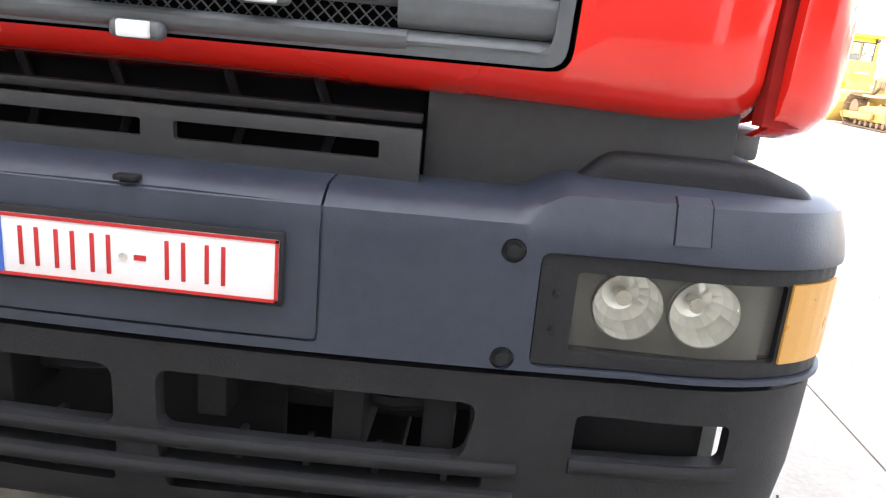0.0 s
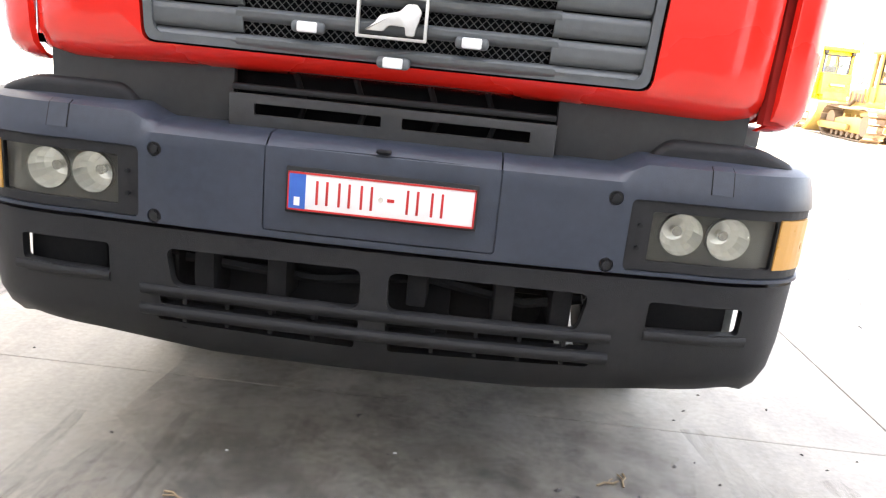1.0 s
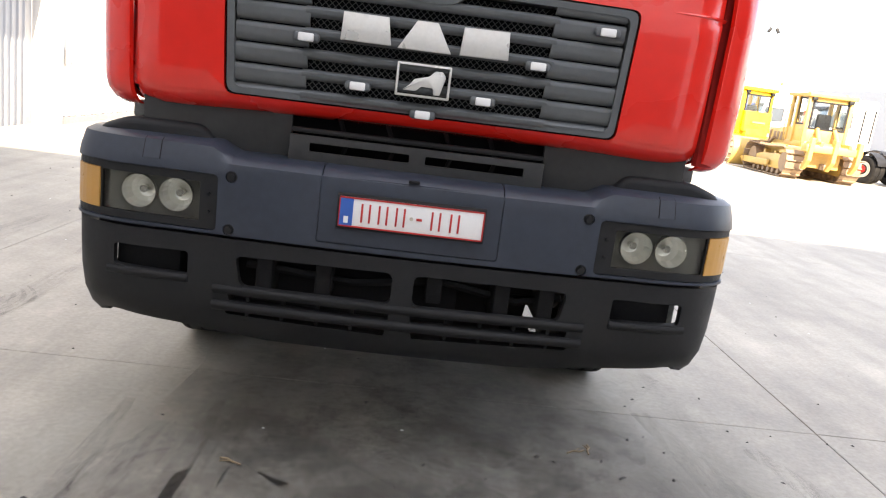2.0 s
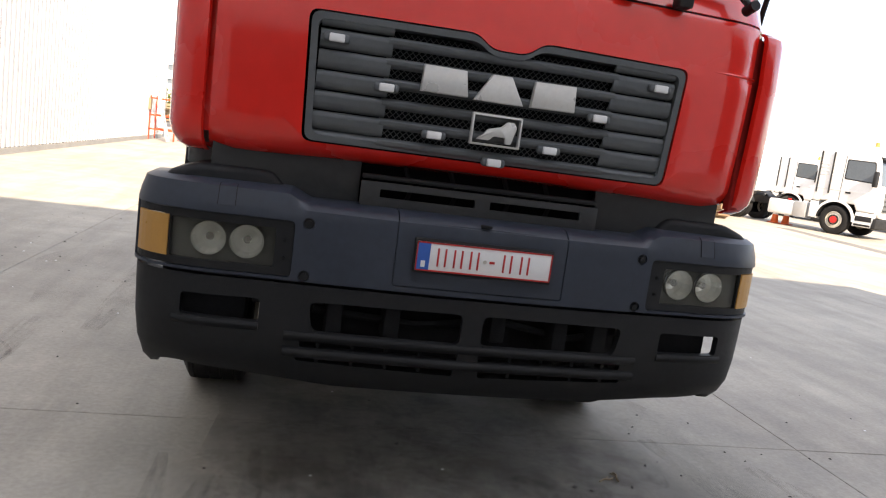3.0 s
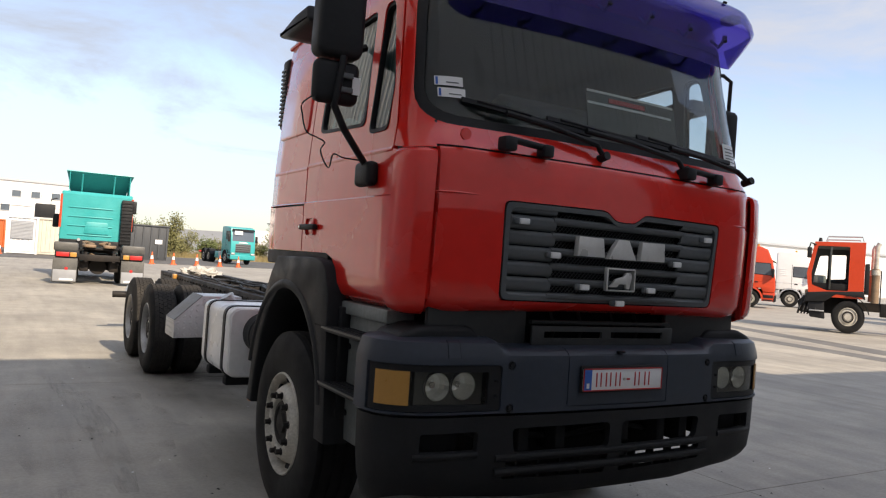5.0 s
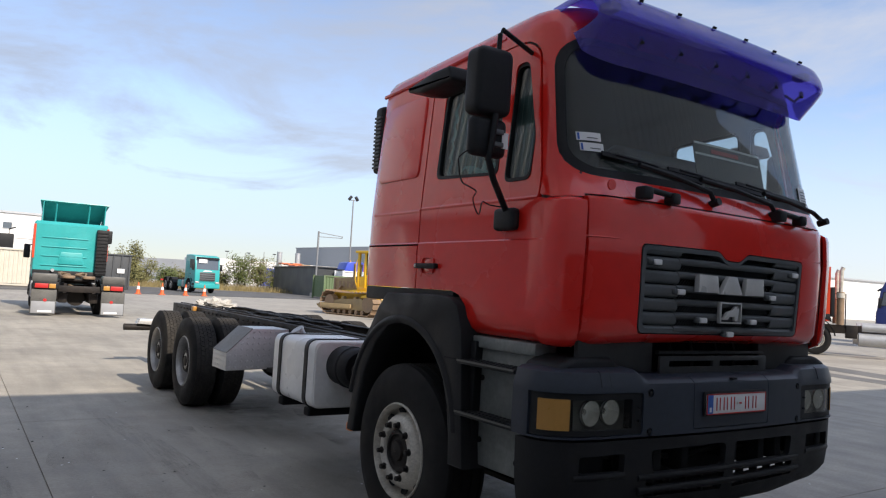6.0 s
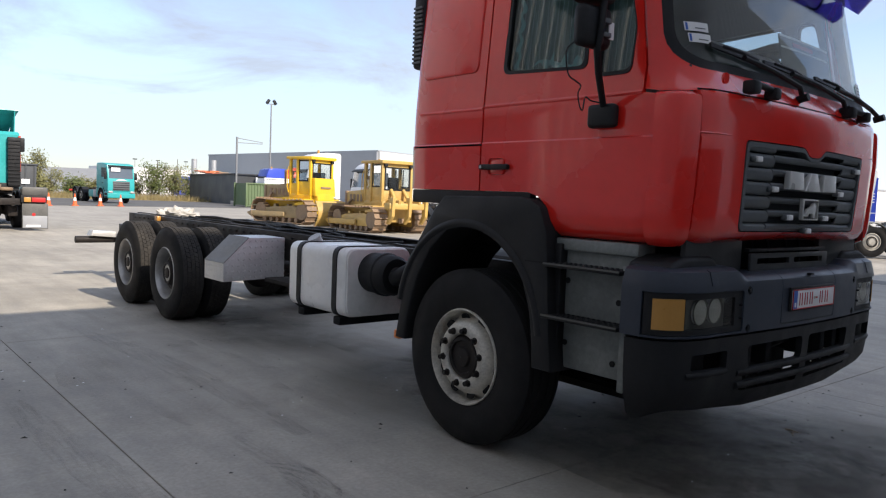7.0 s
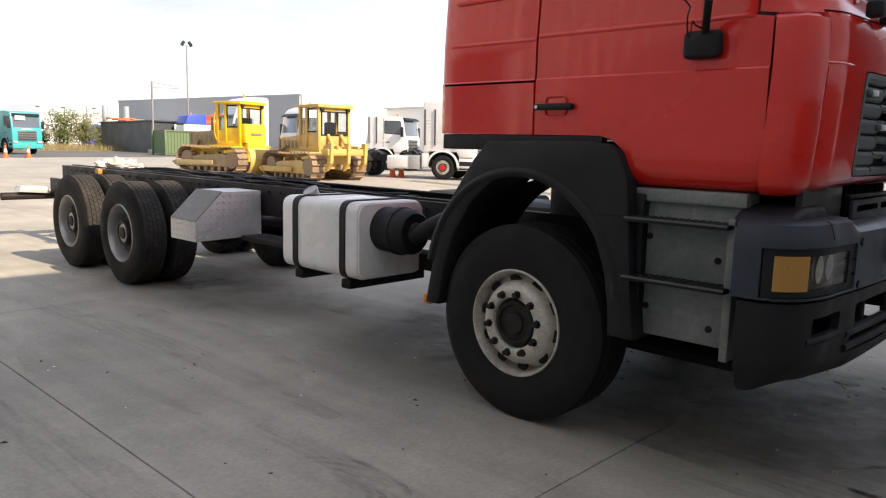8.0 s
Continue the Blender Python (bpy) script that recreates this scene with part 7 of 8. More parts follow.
part("step_rung", box(B(), 0.76, 1.24, 1.05, 1.22, 0.66, 0.70, 0.01), M["galv"], org)
part("radiator", box(B(), 1.28, 1.42, -0.7, 0.7, 0.75, 1.35, 0.03), M["track"], org)
part("wiring_loom", tube(B(), [(0.9, 1.10, 1.2), (1.3, 1.12, 1.05), (1.55, 1.05, 0.8), (1.62, 0.9, 0.55)], 0.035, 6), M["plastic"], org)
part("side_grille", box(B(), -0.60, -0.46, 0.75, 1.18, 1.3, 2.3, 0.02), M["plastic"], org)
part("battery_box", box(B(), -1.35, -0.98, 0.75, 1.15, 0.62, 1.05, 0.02), M["chassis"], org)
part("mudguard", sheet(B(), lambda u, v: (0.66 * math.cos(math.pi * (0.45 + 0.5 * u)), 0.75 + 0.5 * v, 0.56 + 0.68 * math.sin(math.pi * (0.45 + 0.5 * u))), 10, 1, 0.02), M["plastic"], org)
for s in (-1, 1):
    far_wheel(org, 0, s * 1.2, 0.545, s)
    far_wheel(org, -4.5, s * 1.2, 0.545, s, None, True)
    far_wheel(org, -5.85, s * 1.2, 0.545, s, None, True)
    part("frame_rail", box(B(), -7.0, 1.2, *sorted((s * 0.36, s * 0.44)), 0.75, 1.03), M["chassis"], org)
    part("air_tank", cyl(B(), (-2.7, s * 0.95, 1.0), (-1.5, s * 0.95, 1.0), 0.14, 14), M["galv"], org)
    part("fuel_tank", cyl(B(), (-2.8, s * 0.92, 0.60), (-1.4, s * 0.92, 0.60), 0.22, 18), M["galv"], org)
    for xx in (-4.5, -5.85):
        part("rear_mudguard", sheet(B(), lambda u, v: (xx + 0.64 * math.cos(math.pi * (0.05 + 0.9 * u)), s * (0.72 + 0.5 * v), 0.57 + 0.64 * math.sin(math.pi * (0.05 + 0.9 * u))), 12, 1, 0.02), M["steppanel"], org)
# teal tractor, seen from behind
teal = tractor("teal_tractor", "teal tractor unit with a roof deflector, tail towards us", M["teal"], at(0.2, 29.6, 87) @ Matrix.Diagonal((1, 1.04, 1, 1)), 3.25, 4.3, 0.0, None, M["plastic"], 1, "parked trucks", False)
bm = sheet(B(), lambda u, v: (0.85 - 1.45 * v, -0.06 + (-1.0 + 2.0 * u) * (0.98 + 0.18 * v), 3.27 + 0.80 * v + 0.10 * math.sin(math.pi * v)), 8, 8, 0.03)
part("roof_deflector", bm, M["teal"], teal, "teal roof wind deflector", 60)
for s in (-1, 1):
    part("deflector_side", prism(B(), [(0.75, 3.27), (-0.45, 3.27), (-0.58, 4.05), (0.1, 3.79)], 'y', s * 1.02 - 0.06, s * 1.05 - 0.06), M["teal"], teal)
    part("deflector_stay", cyl(B(), (-0.2, s * 0.55, 3.25), (-0.58, s * 0.55, 3.95), 0.03, 6), M["teal"], teal)
    part("red_trim", box(B(), -0.96, -0.90, *sorted((s * 1.16, s * 1.235)), 1.85, 3.12), M["redcab"], teal)
    fl = part("mud_flap", box(B(), -6.05, -6.0, *sorted((s * 0.62, s * 1.30)), 0.07, 0.84, 0.008), M["flapgrey"], teal, "scuffed grey mud flap")
    part("rear_mudguard", sheet(B(), lambda u, v: (-5.2 + 0.72 * math.cos(math.pi * (0.08 + 0.92 * u)), s * (0.60 + 0.64 * v), 0.56 + 0.66 * math.sin(math.pi * (0.08 + 0.92 * u))), 14, 2, 0.025), M["plastic"], teal, "black rear mudguard")
    part("spring_hanger", box(B(), -5.7, -4.0, *sorted((s * 0.30, s * 0.56)), 0.42, 0.75, 0.04), M["chassis"], teal)
    part("air_hose", tube(B(), [(-2.2, s * 0.15, 1.30), (-2.7, s * 0.42, 1.34), (-3.2, s * 0.36, 1.24), (-2.8, s * 0.10, 1.30), (-2.4, s * 0.34, 1.36)], 0.045, 8), M["track"], teal, "coiled air hose")
    part("lamp_bar", box(B(), -6.10, -5.9, *sorted((s * 0.58, s * 1.26)), 0.86, 1.08, 0.02), M["plastic"], teal)
    part("tail_light", box(B(), -6.13, -6.09, *sorted((s * 0.86, s * 1.22)), 0.88, 1.02, 0.01), M["redmark"], teal, "red tail lamp")
    part("tail_light", box(B(), -6.13, -6.09, *sorted((s * 0.66, s * 0.84)), 0.88, 1.02, 0.01), M["amber"], teal)
    part("flap_plate", box(B(), -6.062, -6.052, *sorted((s * 0.64, s * 1.28)), 0.09, 0.46, 0.003), M["clad_grey"], fl, "scratched metal lower half of the flap")
    part("flap_mark", box(B(), -6.07, -6.063, *sorted((s * 0.72, s * 1.10)), 0.12, 0.18), M["whitep"], fl)
    part("flap_reflector", cyl(B(), (-6.05, s * 0.92, 0.50), (-6.07, s * 0.92, 0.50), 0.05, 12), M["redmark"], fl)
    part("guard_end", box(B(), -6.0, -5.6, *sorted((s * 0.62, s * 1.30)), 1.06, 1.34, 0.05), M["flapgrey"], teal, "dusty grey end of the rear mudguard")
    part("side_chain", tube(B(), [(-5.9, s * 0.60, 0.98), (-5.8, s * 0.50, 0.80), (-5.6, s * 0.46, 0.95)], 0.03, 6), M["plastic"], teal)
    part("brake_chamber", cyl(B(), (-5.0, s * 0.52, 0.62), (-4.7, s * 0.52, 0.62), 0.13, 14), M["chassis"], teal)
    part("leaf_spring", box(B(), -5.6, -3.4, *sorted((s * 0.46, s * 0.56)), 0.50, 0.60, 0.02), M["track"], teal)
    part("coupling_jaw", prism(B(), rounded([(-5.55, s * 0.10), (-4.9, s * 0.10), (-4.9, s * 0.52), (-5.55, s * 0.46)], 0.14), 'z', 1.20, 1.30, 0.03), M["track"], teal, "greasy brown coupling plate")
for k, z in enumerate((1.6, 1.95, 2.3, 2.65)):
    part("back_pressing", box(B(), -0.955, -0.92, -0.55, 0.95, z - 0.02, z + 0.02, 0.012), M["teal"], teal)
part("cab_underside", box(B(), -0.99, -0.90, -1.18, 1.18, 1.08, 1.42, 0.02), M["plastic"], teal, "dark underside of the cab")
part("stack_box", box(B(), -1.10, -0.80, -1.34, -1.18, 2.55, 3.05, 0.03), M["plastic"], teal)
part("back_pressing", prism(B(), rounded([(-0.45, 1.66), (0.40, 1.66), (0.34, 2.12), (-0.40, 2.12)], 0.06), 'x', -0.955, -0.92, 0.012), M["teal"], teal)
part("air_coupling", cyl(B(), (-1.0, 0.55, 1.42), (-1.14, 0.55, 1.42), 0.06, 10), M["galv"], teal)
part("tail_pipe", tube(B(), [(-3.2, 0.2, 0.95), (-4.0, 0.28, 0.90), (-5.2, 0.25, 0.98), (-5.8, 0.10, 0.90)], 0.05, 8), M["track"], teal)
lv = part("side_louvre", box(B(), -1.12, -0.93, -1.21, -0.82, 1.30, 3.06, 0.03), M["plastic"], teal, "black louvred air intake")
for k in range(13):
    part("louvre", box(B(), -1.15, -1.12, -1.20, -0.83, 1.36 + k * 0.13, 1.41 + k * 0.13), M["plastic"], lv)
part("coupling_plate", prism(B(), rounded([(-5.4, -0.5), (-4.2, -0.45), (-4.2, 0.45), (-5.4, 0.5)], 0.2), 'z', 1.12, 1.2, 0.02), M["chassis"], teal)
part("gearbox", box(B(), -3.9, -1.0, -0.34, 0.34, 0.45, 1.0, 0.08), M["chassis"], teal)
part("catwalk", box(B(), -3.3, -1.1, -0.5, 0.5, 1.06, 1.12, 0.01), M["chassis"], teal)
part("differential", cyl(B(), (-4.8, 0, 0.55), (-4.2, 0, 0.55), 0.26, 20), M["chassis"], teal)
part("rear_axle", cyl(B(), (-4.3, -0.9, 0.55), (-4.3, 0.9, 0.55), 0.12, 14), M["chassis"], teal)
for s in (-1, 1):
    part("air_bag", cyl(B(), (-4.7, s * 0.45, 0.55), (-4.7, s * 0.45, 0.95), 0.14, 14), M["plastic"], teal)
    part("frame_tail", box(B(), -6.0, -3.0, *sorted((s * 0.36, s * 0.44)), 0.75, 1.05), M["chassis"], teal)
part("tail_crossmember", box(B(), -6.02, -5.9, -0.6, 0.6, 0.78, 0.98, 0.02), M["chassis"], teal)

st2 = tractor("teal_chassis_truck", "teal chassis truck with a white notice behind its windscreen", M["teal"], at(14.4, 61.9, -84) @ Matrix.Diagonal((1, 0.90, 1.04, 1)), 3.10, 4.2, 0.0, None, None, 2, "parked trucks", False, bumper_m=M["teal"])
part("paper_notice", box(B(), 1.335, 1.36, -0.9, -0.1, 2.45, 2.75), M["whitep"], st2)
part("bonnet_badge", prism(B(), rounded([(-0.5, 1.76), (0.5, 1.76), (0.25, 1.86), (-0.25, 1.86)], 0.04), 'x', 1.36, 1.40), M["whitep"], st2)
cmx = tractor("blue_cement_lorry", "blue lorry with a red drum", M["bluecab"], at(31.2, 66.9, 175), 3.6, 3.7, 0.2, group="parked trucks")
part("drum", lathe(B(), [(0.001, -2.4), (0.6, -2.4), (1.1, -0.6), (1.1, 0.6), (0.5, 2.2), (0.001, 2.2)], 24, (-2.9, 0, 2.9), 'x'), M["redcab"], cmx, "red mixing drum")

# ---- bulldozers ----
M["trackframe"] = mat("muddy_track_frame", (0.34, 0.25, 0.13), 0.75, 0, 0.25, 3, 0.3, 30, dirt=0.5, dirt_col=(0.22, 0.15, 0.08))
SHOE = mesh_of("track_shoe", box(box(B(), -0.10, 0.10, -0.31, 0.31, -0.014, 0.014, 0.004, 1), -0.105, -0.075, -0.31, 0.31, 0.0, 0.065), M["track"])


def bulldozer(name, label, m, paint, ripper):
    """Bulldozer with its nose to +x and the ground under the origin."""
    d = thing(name, label, "bulldozer", "bulldozers", m=m)
    L, R = 1.32, 0.50
    for s in (-1, 1):
        tr = part("track_frame", prism(B(), rounded([(-L - 0.1, 0.25), (L, 0.22), (L + 0.1, 0.55), (L * 0.5, 0.70), (-L * 0.6, 0.78), (-L - 0.1, 0.6)], 0.1), 'y', s * 0.80, s * 1.12, 0.03), paint if ripper else M["trackframe"], d, "dusty track frame")
        per = 2 * (2 * L) + 2 * math.pi * R
        n = 36
        for k in range(n):
            q = per * k / n
            if q < 2 * L:
                p = (-L + q, 0.04, math.pi)
            elif q < 2 * L + math.pi * R:
                a = (q - 2 * L) / R
                p = (L + R * math.sin(a), 0.04 + R - R * math.cos(a), math.pi - a)
            elif q < 4 * L + math.pi * R:
                u = q - 2 * L - math.pi * R
                p = (L - u, 0.04 + 2 * R - 0.05 * math.sin(math.pi * u / (2 * L)), 0)
            else:
                a = (q - 4 * L - math.pi * R) / R
                p = (-L - R * math.sin(a), 0.04 + R + R * math.cos(a), -a)
            put("track_shoe", SHOE, tr, Matrix.Translation((p[0], s * 0.97, p[1])) @ Matrix.Rotation(p[2], 4, 'Y'))
        part("sprocket", cyl(B(), (-L, s * 0.82, R + 0.04), (-L, s * 1.14, R + 0.04), 0.36, 20), M["track"], tr)
        part("idler", cyl(B(), (L, s * 0.82, R + 0.04), (L, s * 1.14, R + 0.04), 0.34, 20), M["track"], tr)
        for k in range(6):
            x = -L + 0.35 + k * 0.4
            part("roller", cyl(B(), (x, s * 0.82, 0.16), (x, s * 1.13, 0.16), 0.10, 14), M["track"], tr)
        for x in (-0.4, 0.45):
            part("carrier_post", prism(B(), [(x - 0.12, 0.6), (x + 0.12, 0.6), (x + 0.05, 0.84), (x - 0.05, 0.84)], 'y', s * 0.88, s * 1.08), paint if ripper else M["trackframe"], tr)
        part("fender_plate", box(B(), -1.5, -0.1, *sorted((s * 0.62, s * 1.18)), 1.02, 1.10, 0.02), paint, d)
    part("body", prism(B(), rounded([(-1.5, 0.55), (1.7, 0.55), (1.75, 1.05), (-1.5, 1.25)], 0.06), 'y', -0.62, 0.62, 0.03), paint, d)
    part("bonnet", prism(B(), rounded([(-0.15, 1.15), (1.75, 1.05), (1.80, 1.62), (-0.15, 1.78)], 0.06), 'y', -0.42, 0.42, 0.04), paint if ripper else M["trackframe"], d)
    for k in range(5):
        for sd in (-1, 1):
            part("side_louvre", box(B(), 0.2 + 0.28 * k, 0.36 + 0.28 * k, *sorted((sd * 0.415, sd * 0.435)), 1.22, 1.52), M["track"], d)
    part("radiator_guard", box(B(), 1.72, 1.86, -0.46, 0.46, 0.7, 1.66, 0.03), M["track"], d)
    part("lift_ram", cyl(B(), (1.2, 0.5, 1.3), (1.75, 0.62, 0.8), 0.06, 10), M["track"], d)
    part("pre_cleaner", cyl(B(), (0.35, 0.15, 2.15), (0.35, 0.15, 2.3), 0.14, 12), M["track"], d)
    part("exhaust", cyl(B(), (0.9, 0.0, 1.6), (0.9, 0.0, 2.35), 0.05, 10), M["track"], d)
    part("air_cleaner", cyl(B(), (0.35, 0.15, 1.7), (0.35, 0.15, 2.15), 0.10, 12), paint, d)
    cab = part("cab_floor", box(B(), -1.45, -0.1, -0.72, 0.72, 1.10, 1.30, 0.02), paint, d)
    for (x, y) in ((-0.14, -0.68), (-0.14, 0.68), (-0.62, -0.70), (-0.62, 0.70), (-1.40, -0.70), (-1.40, 0.70)):
        part("cab_post", box(B(), x - 0.065, x + 0.065, y - 0.06, y + 0.06, 1.25, 2.82, 0.012), paint, cab)
    part("cab_roof", prism(B(), rounded([(-1.58, 2.78), (0.02, 2.80), (0.02, 2.90), (-1.58, 2.92)], 0.03), 'y', -0.84, 0.84, 0.03), paint, cab)
    part("rear_wall", box(B(), -1.44, -1.38, -0.68, 0.68, 1.25, 1.98 if not ripper else 1.72, 0.01), paint, cab)
    part("rear_header", box(B(), -1.44, -1.38, -0.68, 0.68, 2.62, 2.80, 0.01), paint, cab)
    g = part("rear_window", box(B(), -1.42, -1.405, -0.6, 0.6, 1.95 if not ripper else 1.72, 2.64), M["glass"], cab)
    g.visible_shadow = False
    for s in (-1, 1):
        part("door_lower", box(B(), -0.6, -0.18, *sorted((s * 0.67, s * 0.71)), 1.28, 1.75, 0.01), paint, cab)
        part("side_lower", box(B(), -1.36, -0.66, *sorted((s * 0.67, s * 0.71)), 1.28, 1.85, 0.01), paint, cab)
        gl = part("door_window", box(B(), -0.58, -0.19, *sorted((s * 0.685, s * 0.695)), 1.78, 2.74), M["glass"], cab)
        gl.visible_shadow = False
        gs = part("side_window", box(B(), -1.34, -0.68, *sorted((s * 0.685, s * 0.695)), 1.86, 2.74), M["glass"], cab)
        gs.visible_shadow = False
    for s in (-1, 1):
        part("work_lamp", box(B(), -1.56, -1.46, s * 0.62 - 0.08, s * 0.62 + 0.08, 2.66, 2.78, 0.02), M["plastic"], cab)
        part("grab_rail", tube(B(), [(-0.10, s * 0.76, 1.35), (-0.02, s * 0.78, 1.6), (-0.02, s * 0.78, 2.3), (-0.10, s * 0.76, 2.5)], 0.022, 6), paint, cab)
        part("window_rubber", boolean(box(B(), -1.36, -0.66, *sorted((s * 0.69, s * 0.715)), 1.84, 2.76), box(B(), -1.31, -0.71, -1.0, 1.0, 1.90, 2.70)), M["plastic"], cab)
        part("track_guard", prism(B(), rounded([(-1.45, 0.86), (-0.9, 0.80), (-0.9, 0.90), (-1.45, 0.98)], 0.02), 'y', s * 0.70, s * 1.16), paint, d)
        part("push_arm", prism(B(), rounded([(-0.3, 0.30), (1.9, 0.24), (2.15, 0.40), (1.8, 0.48), (-0.3, 0.50)], 0.05), 'y', s * 1.16, s * 1.26, 0.02), paint if ripper else M["trackframe"], d)
    part("rear_rubber", boolean(box(B(), -1.455, -1.43, -0.62, 0.62, 1.93 if not ripper else 1.72, 2.66), box(B(), -2, -1, -0.56, 0.56, 1.99 if not ripper else 1.78, 2.60)), M["plastic"], cab)
    part("tow_hook", box(B(), -1.86, -1.72, -0.12, 0.12, 0.42, 0.62, 0.03), M["track"], d)
    part("seat", box(B(), -1.1, -0.65, -0.25, 0.25, 1.3, 1.75, 0.06), M["dark"], cab)
    part("seat_back", box(B(), -1.2, -1.08, -0.25, 0.25, 1.7, 2.25, 0.05), M["dark"], cab)
    part("rear_case", prism(B(), rounded([(-1.75, 0.45), (-1.38, 0.45), (-1.38, 1.30), (-1.6, 1.95 if not ripper else 1.3), (-1.75, 1.1)], 0.04), 'y', -0.55, 0.55, 0.03), paint, d)
    if not ripper:
        part("fuel_tank", prism(B(), rounded([(-1.72, 1.22), (-1.44, 1.22), (-1.44, 2.0), (-1.64, 2.0)], 0.03), 'y', -0.66, 0.66, 0.03), paint, d, "bright yellow rear tank")
        part("tank_mark", box(B(), -1.735, -1.70, -0.32, 0.32, 1.56, 1.63), M["track"], d)
    else:
        for s in (-1, 1):
            part("ripper_cylinder", cyl(B(), (-1.45, s * 0.30, 1.75), (-2.05, s * 0.34, 1.05), 0.07, 12), paint, d)
            part("ripper_link", prism(B(), rounded([(-1.5, 1.0), (-2.35, 1.18), (-2.4, 1.35), (-1.5, 1.35)], 0.04), 'y', s * 0.42, s * 0.54, 0.02), paint, d)
        part("ripper_beam", box(B(), -2.35, -1.95, -0.95, 0.95, 0.98, 1.24, 0.05), paint, d)
        for y in (-0.8, 0.0, 0.8):
            part("ripper_shank", prism(B(), rounded([(-2.45, 1.45), (-2.2, 1.45), (-2.18, 0.75), (-2.0, 0.42), (-2.1, 0.38), (-2.4, 0.7)], 0.03), 'y', y - 0.07, y + 0.07, 0.015), paint, d)
    if not ripper:
        return d
    bl = part("blade", sheet(B(), lambda u, v: (2.25 + 0.28 * (2 * v - 1) ** 2 - 0.1, -1.6 + 3.2 * u, 0.12 + 1.0 * v), 10, 8, 0.06), paint, d, "curved dozer blade", 60)
    part("blade_edge", box(B(), 2.38, 2.46, -1.62, 1.62, 0.05, 0.22), M["track"], bl)
    return d


bulldozer("bulldozer", "dusty ochre bulldozer with a rear ripper standing in the yard", at(13.7, 23.6, 88), M["dozer"], True)
bulldozer("bulldozer", "bright yellow bulldozer standing in the yard", at(13.8, 30.4, 106) @ Matrix.Diagonal((1.04, 1.04, 1.10, 1)), M["dozer2"], False)

# ---- by the hall: rack, ladder, forklift, scrap ----
rack = thing("steel_rack", "red steel rack beside the hall wall", "rack", m=Matrix.Translation((-6.2, 28.2, 0)))
for x in (-0.4, 0.55):
    for y in (0, 1.2):
        part("post", box(B(), x - 0.03, x + 0.03, y - 0.03, y + 0.03, 0, 1.7), M["redcab"], rack)
for z in (0.4, 0.95, 1.6):
    part("rail", box(B(), -0.43, 0.58, -0.03, 0.03, z - 0.03, z + 0.03), M["redcab"], rack)
    part("rail", box(B(), -0.43, 0.58, 1.17, 1.23, z - 0.03, z + 0.03), M["redcab"], rack)
part("board", box(B(), -1.1, -0.35, -0.2, 0.1, 1.15, 1.6), M["wood"], rack)
lad = thing("ladder", "aluminium ladder leaning on the rack", "ladder", m=pose(-5.75, 27.6, 0, 0, -14, 0))
for y in (-0.2, 0.2):
    part("stile", box(B(), -0.03, 0.03, y - 0.02, y + 0.02, 0.0, 2.7), M["galv"], lad)
for k in range(9):
    part("rung", cyl(B(), (0, -0.2, 0.25 + k * 0.28), (0, 0.2, 0.25 + k * 0.28), 0.016, 8), M["galv"], lad)
fork = thing("forklift", "yellow forklift truck with a blue roof cover", "forklift", m=at(-5.2, 66.0, 178) @ Matrix.Diagonal((1.12, 1.12, 1.06, 1)))
part("body", prism(B(), rounded([(-1.3, 0.32), (0.9, 0.32), (0.9, 0.72), (0.35, 0.78), (0.25, 0.62), (-0.15, 0.62), (-0.25, 1.22), (-1.35, 1.18)], 0.06), 'y', -0.6, 0.6, 0.04), M["dozer2"], fork)
part("counterweight", box(B(), -1.55, -1.1, -0.6, 0.6, 0.4, 1.15, 0.1), M["plastic"], fork)
for x, y in ((-0.9, -0.5), (-0.9, 0.5), (0.5, -0.5), (0.5, 0.5)):
    part("guard_post", box(B(), x - 0.04, x + 0.04, y - 0.04, y + 0.04, 0.8, 2.3), M["plastic"], fork)
part("roof_cover", prism(B(), rounded([(-0.95, 2.2), (0.6, 2.2), (0.45, 2.55), (-0.1, 2.85), (-0.75, 2.75)], 0.2), 'y', -0.65, 0.65, 0.05), mat("blue_tarpaulin", (0.16, 0.36, 0.55), 0.6, 0, 0.15, 4), fork, "pale blue tarpaulin")
for y in (-0.4, 0.4):
    part("mast", box(B(), 1.0, 1.12, y - 0.06, y + 0.06, 0.1, 3.2), M["plastic"], fork)
    part("tine", box(B(), 1.1, 2.1, y - 0.06, y + 0.06, 0.1, 0.16), M["plastic"], fork)
for x in (-0.85, 0.65):
    for s in (-1, 1):
        w = far_wheel(fork, x, s * 0.68, 0.4, s)
        w.scale = (0.76, 0.76, 0.76)
scrap = thing("scrap_pile", "low pile of rusty beams and boards", "scrap", m=Matrix.Translation((-10.5, 62, 0)))
rs = random.Random(4)
for k in range(26):
    x, y, z = rs.uniform(-2.2, 2.2), rs.uniform(-2, 2), 0.1 + 0.05 * k
    b = part("beam", box(B(), -1.6, 1.6, -0.1, 0.1, -0.06, 0.06), M["wood"] if k % 3 else M["track"], scrap)
    b.matrix_basis = pose(x, y, z, rs.uniform(-4, 4), rs.uniform(-5, 5), rs.uniform(-30, 30))
plt = thing("pallet_stack", "wooden pallets and pipes stacked on the ground", "pallets", m=Matrix.Translation((20.0, 78, 0)))
for k in range(4):
    part("pallet", box(B(), -0.8, 0.8, -0.5, 0.5, 0.17 * k, 0.17 * k + 0.13, 0.01), M["wood"], plt)

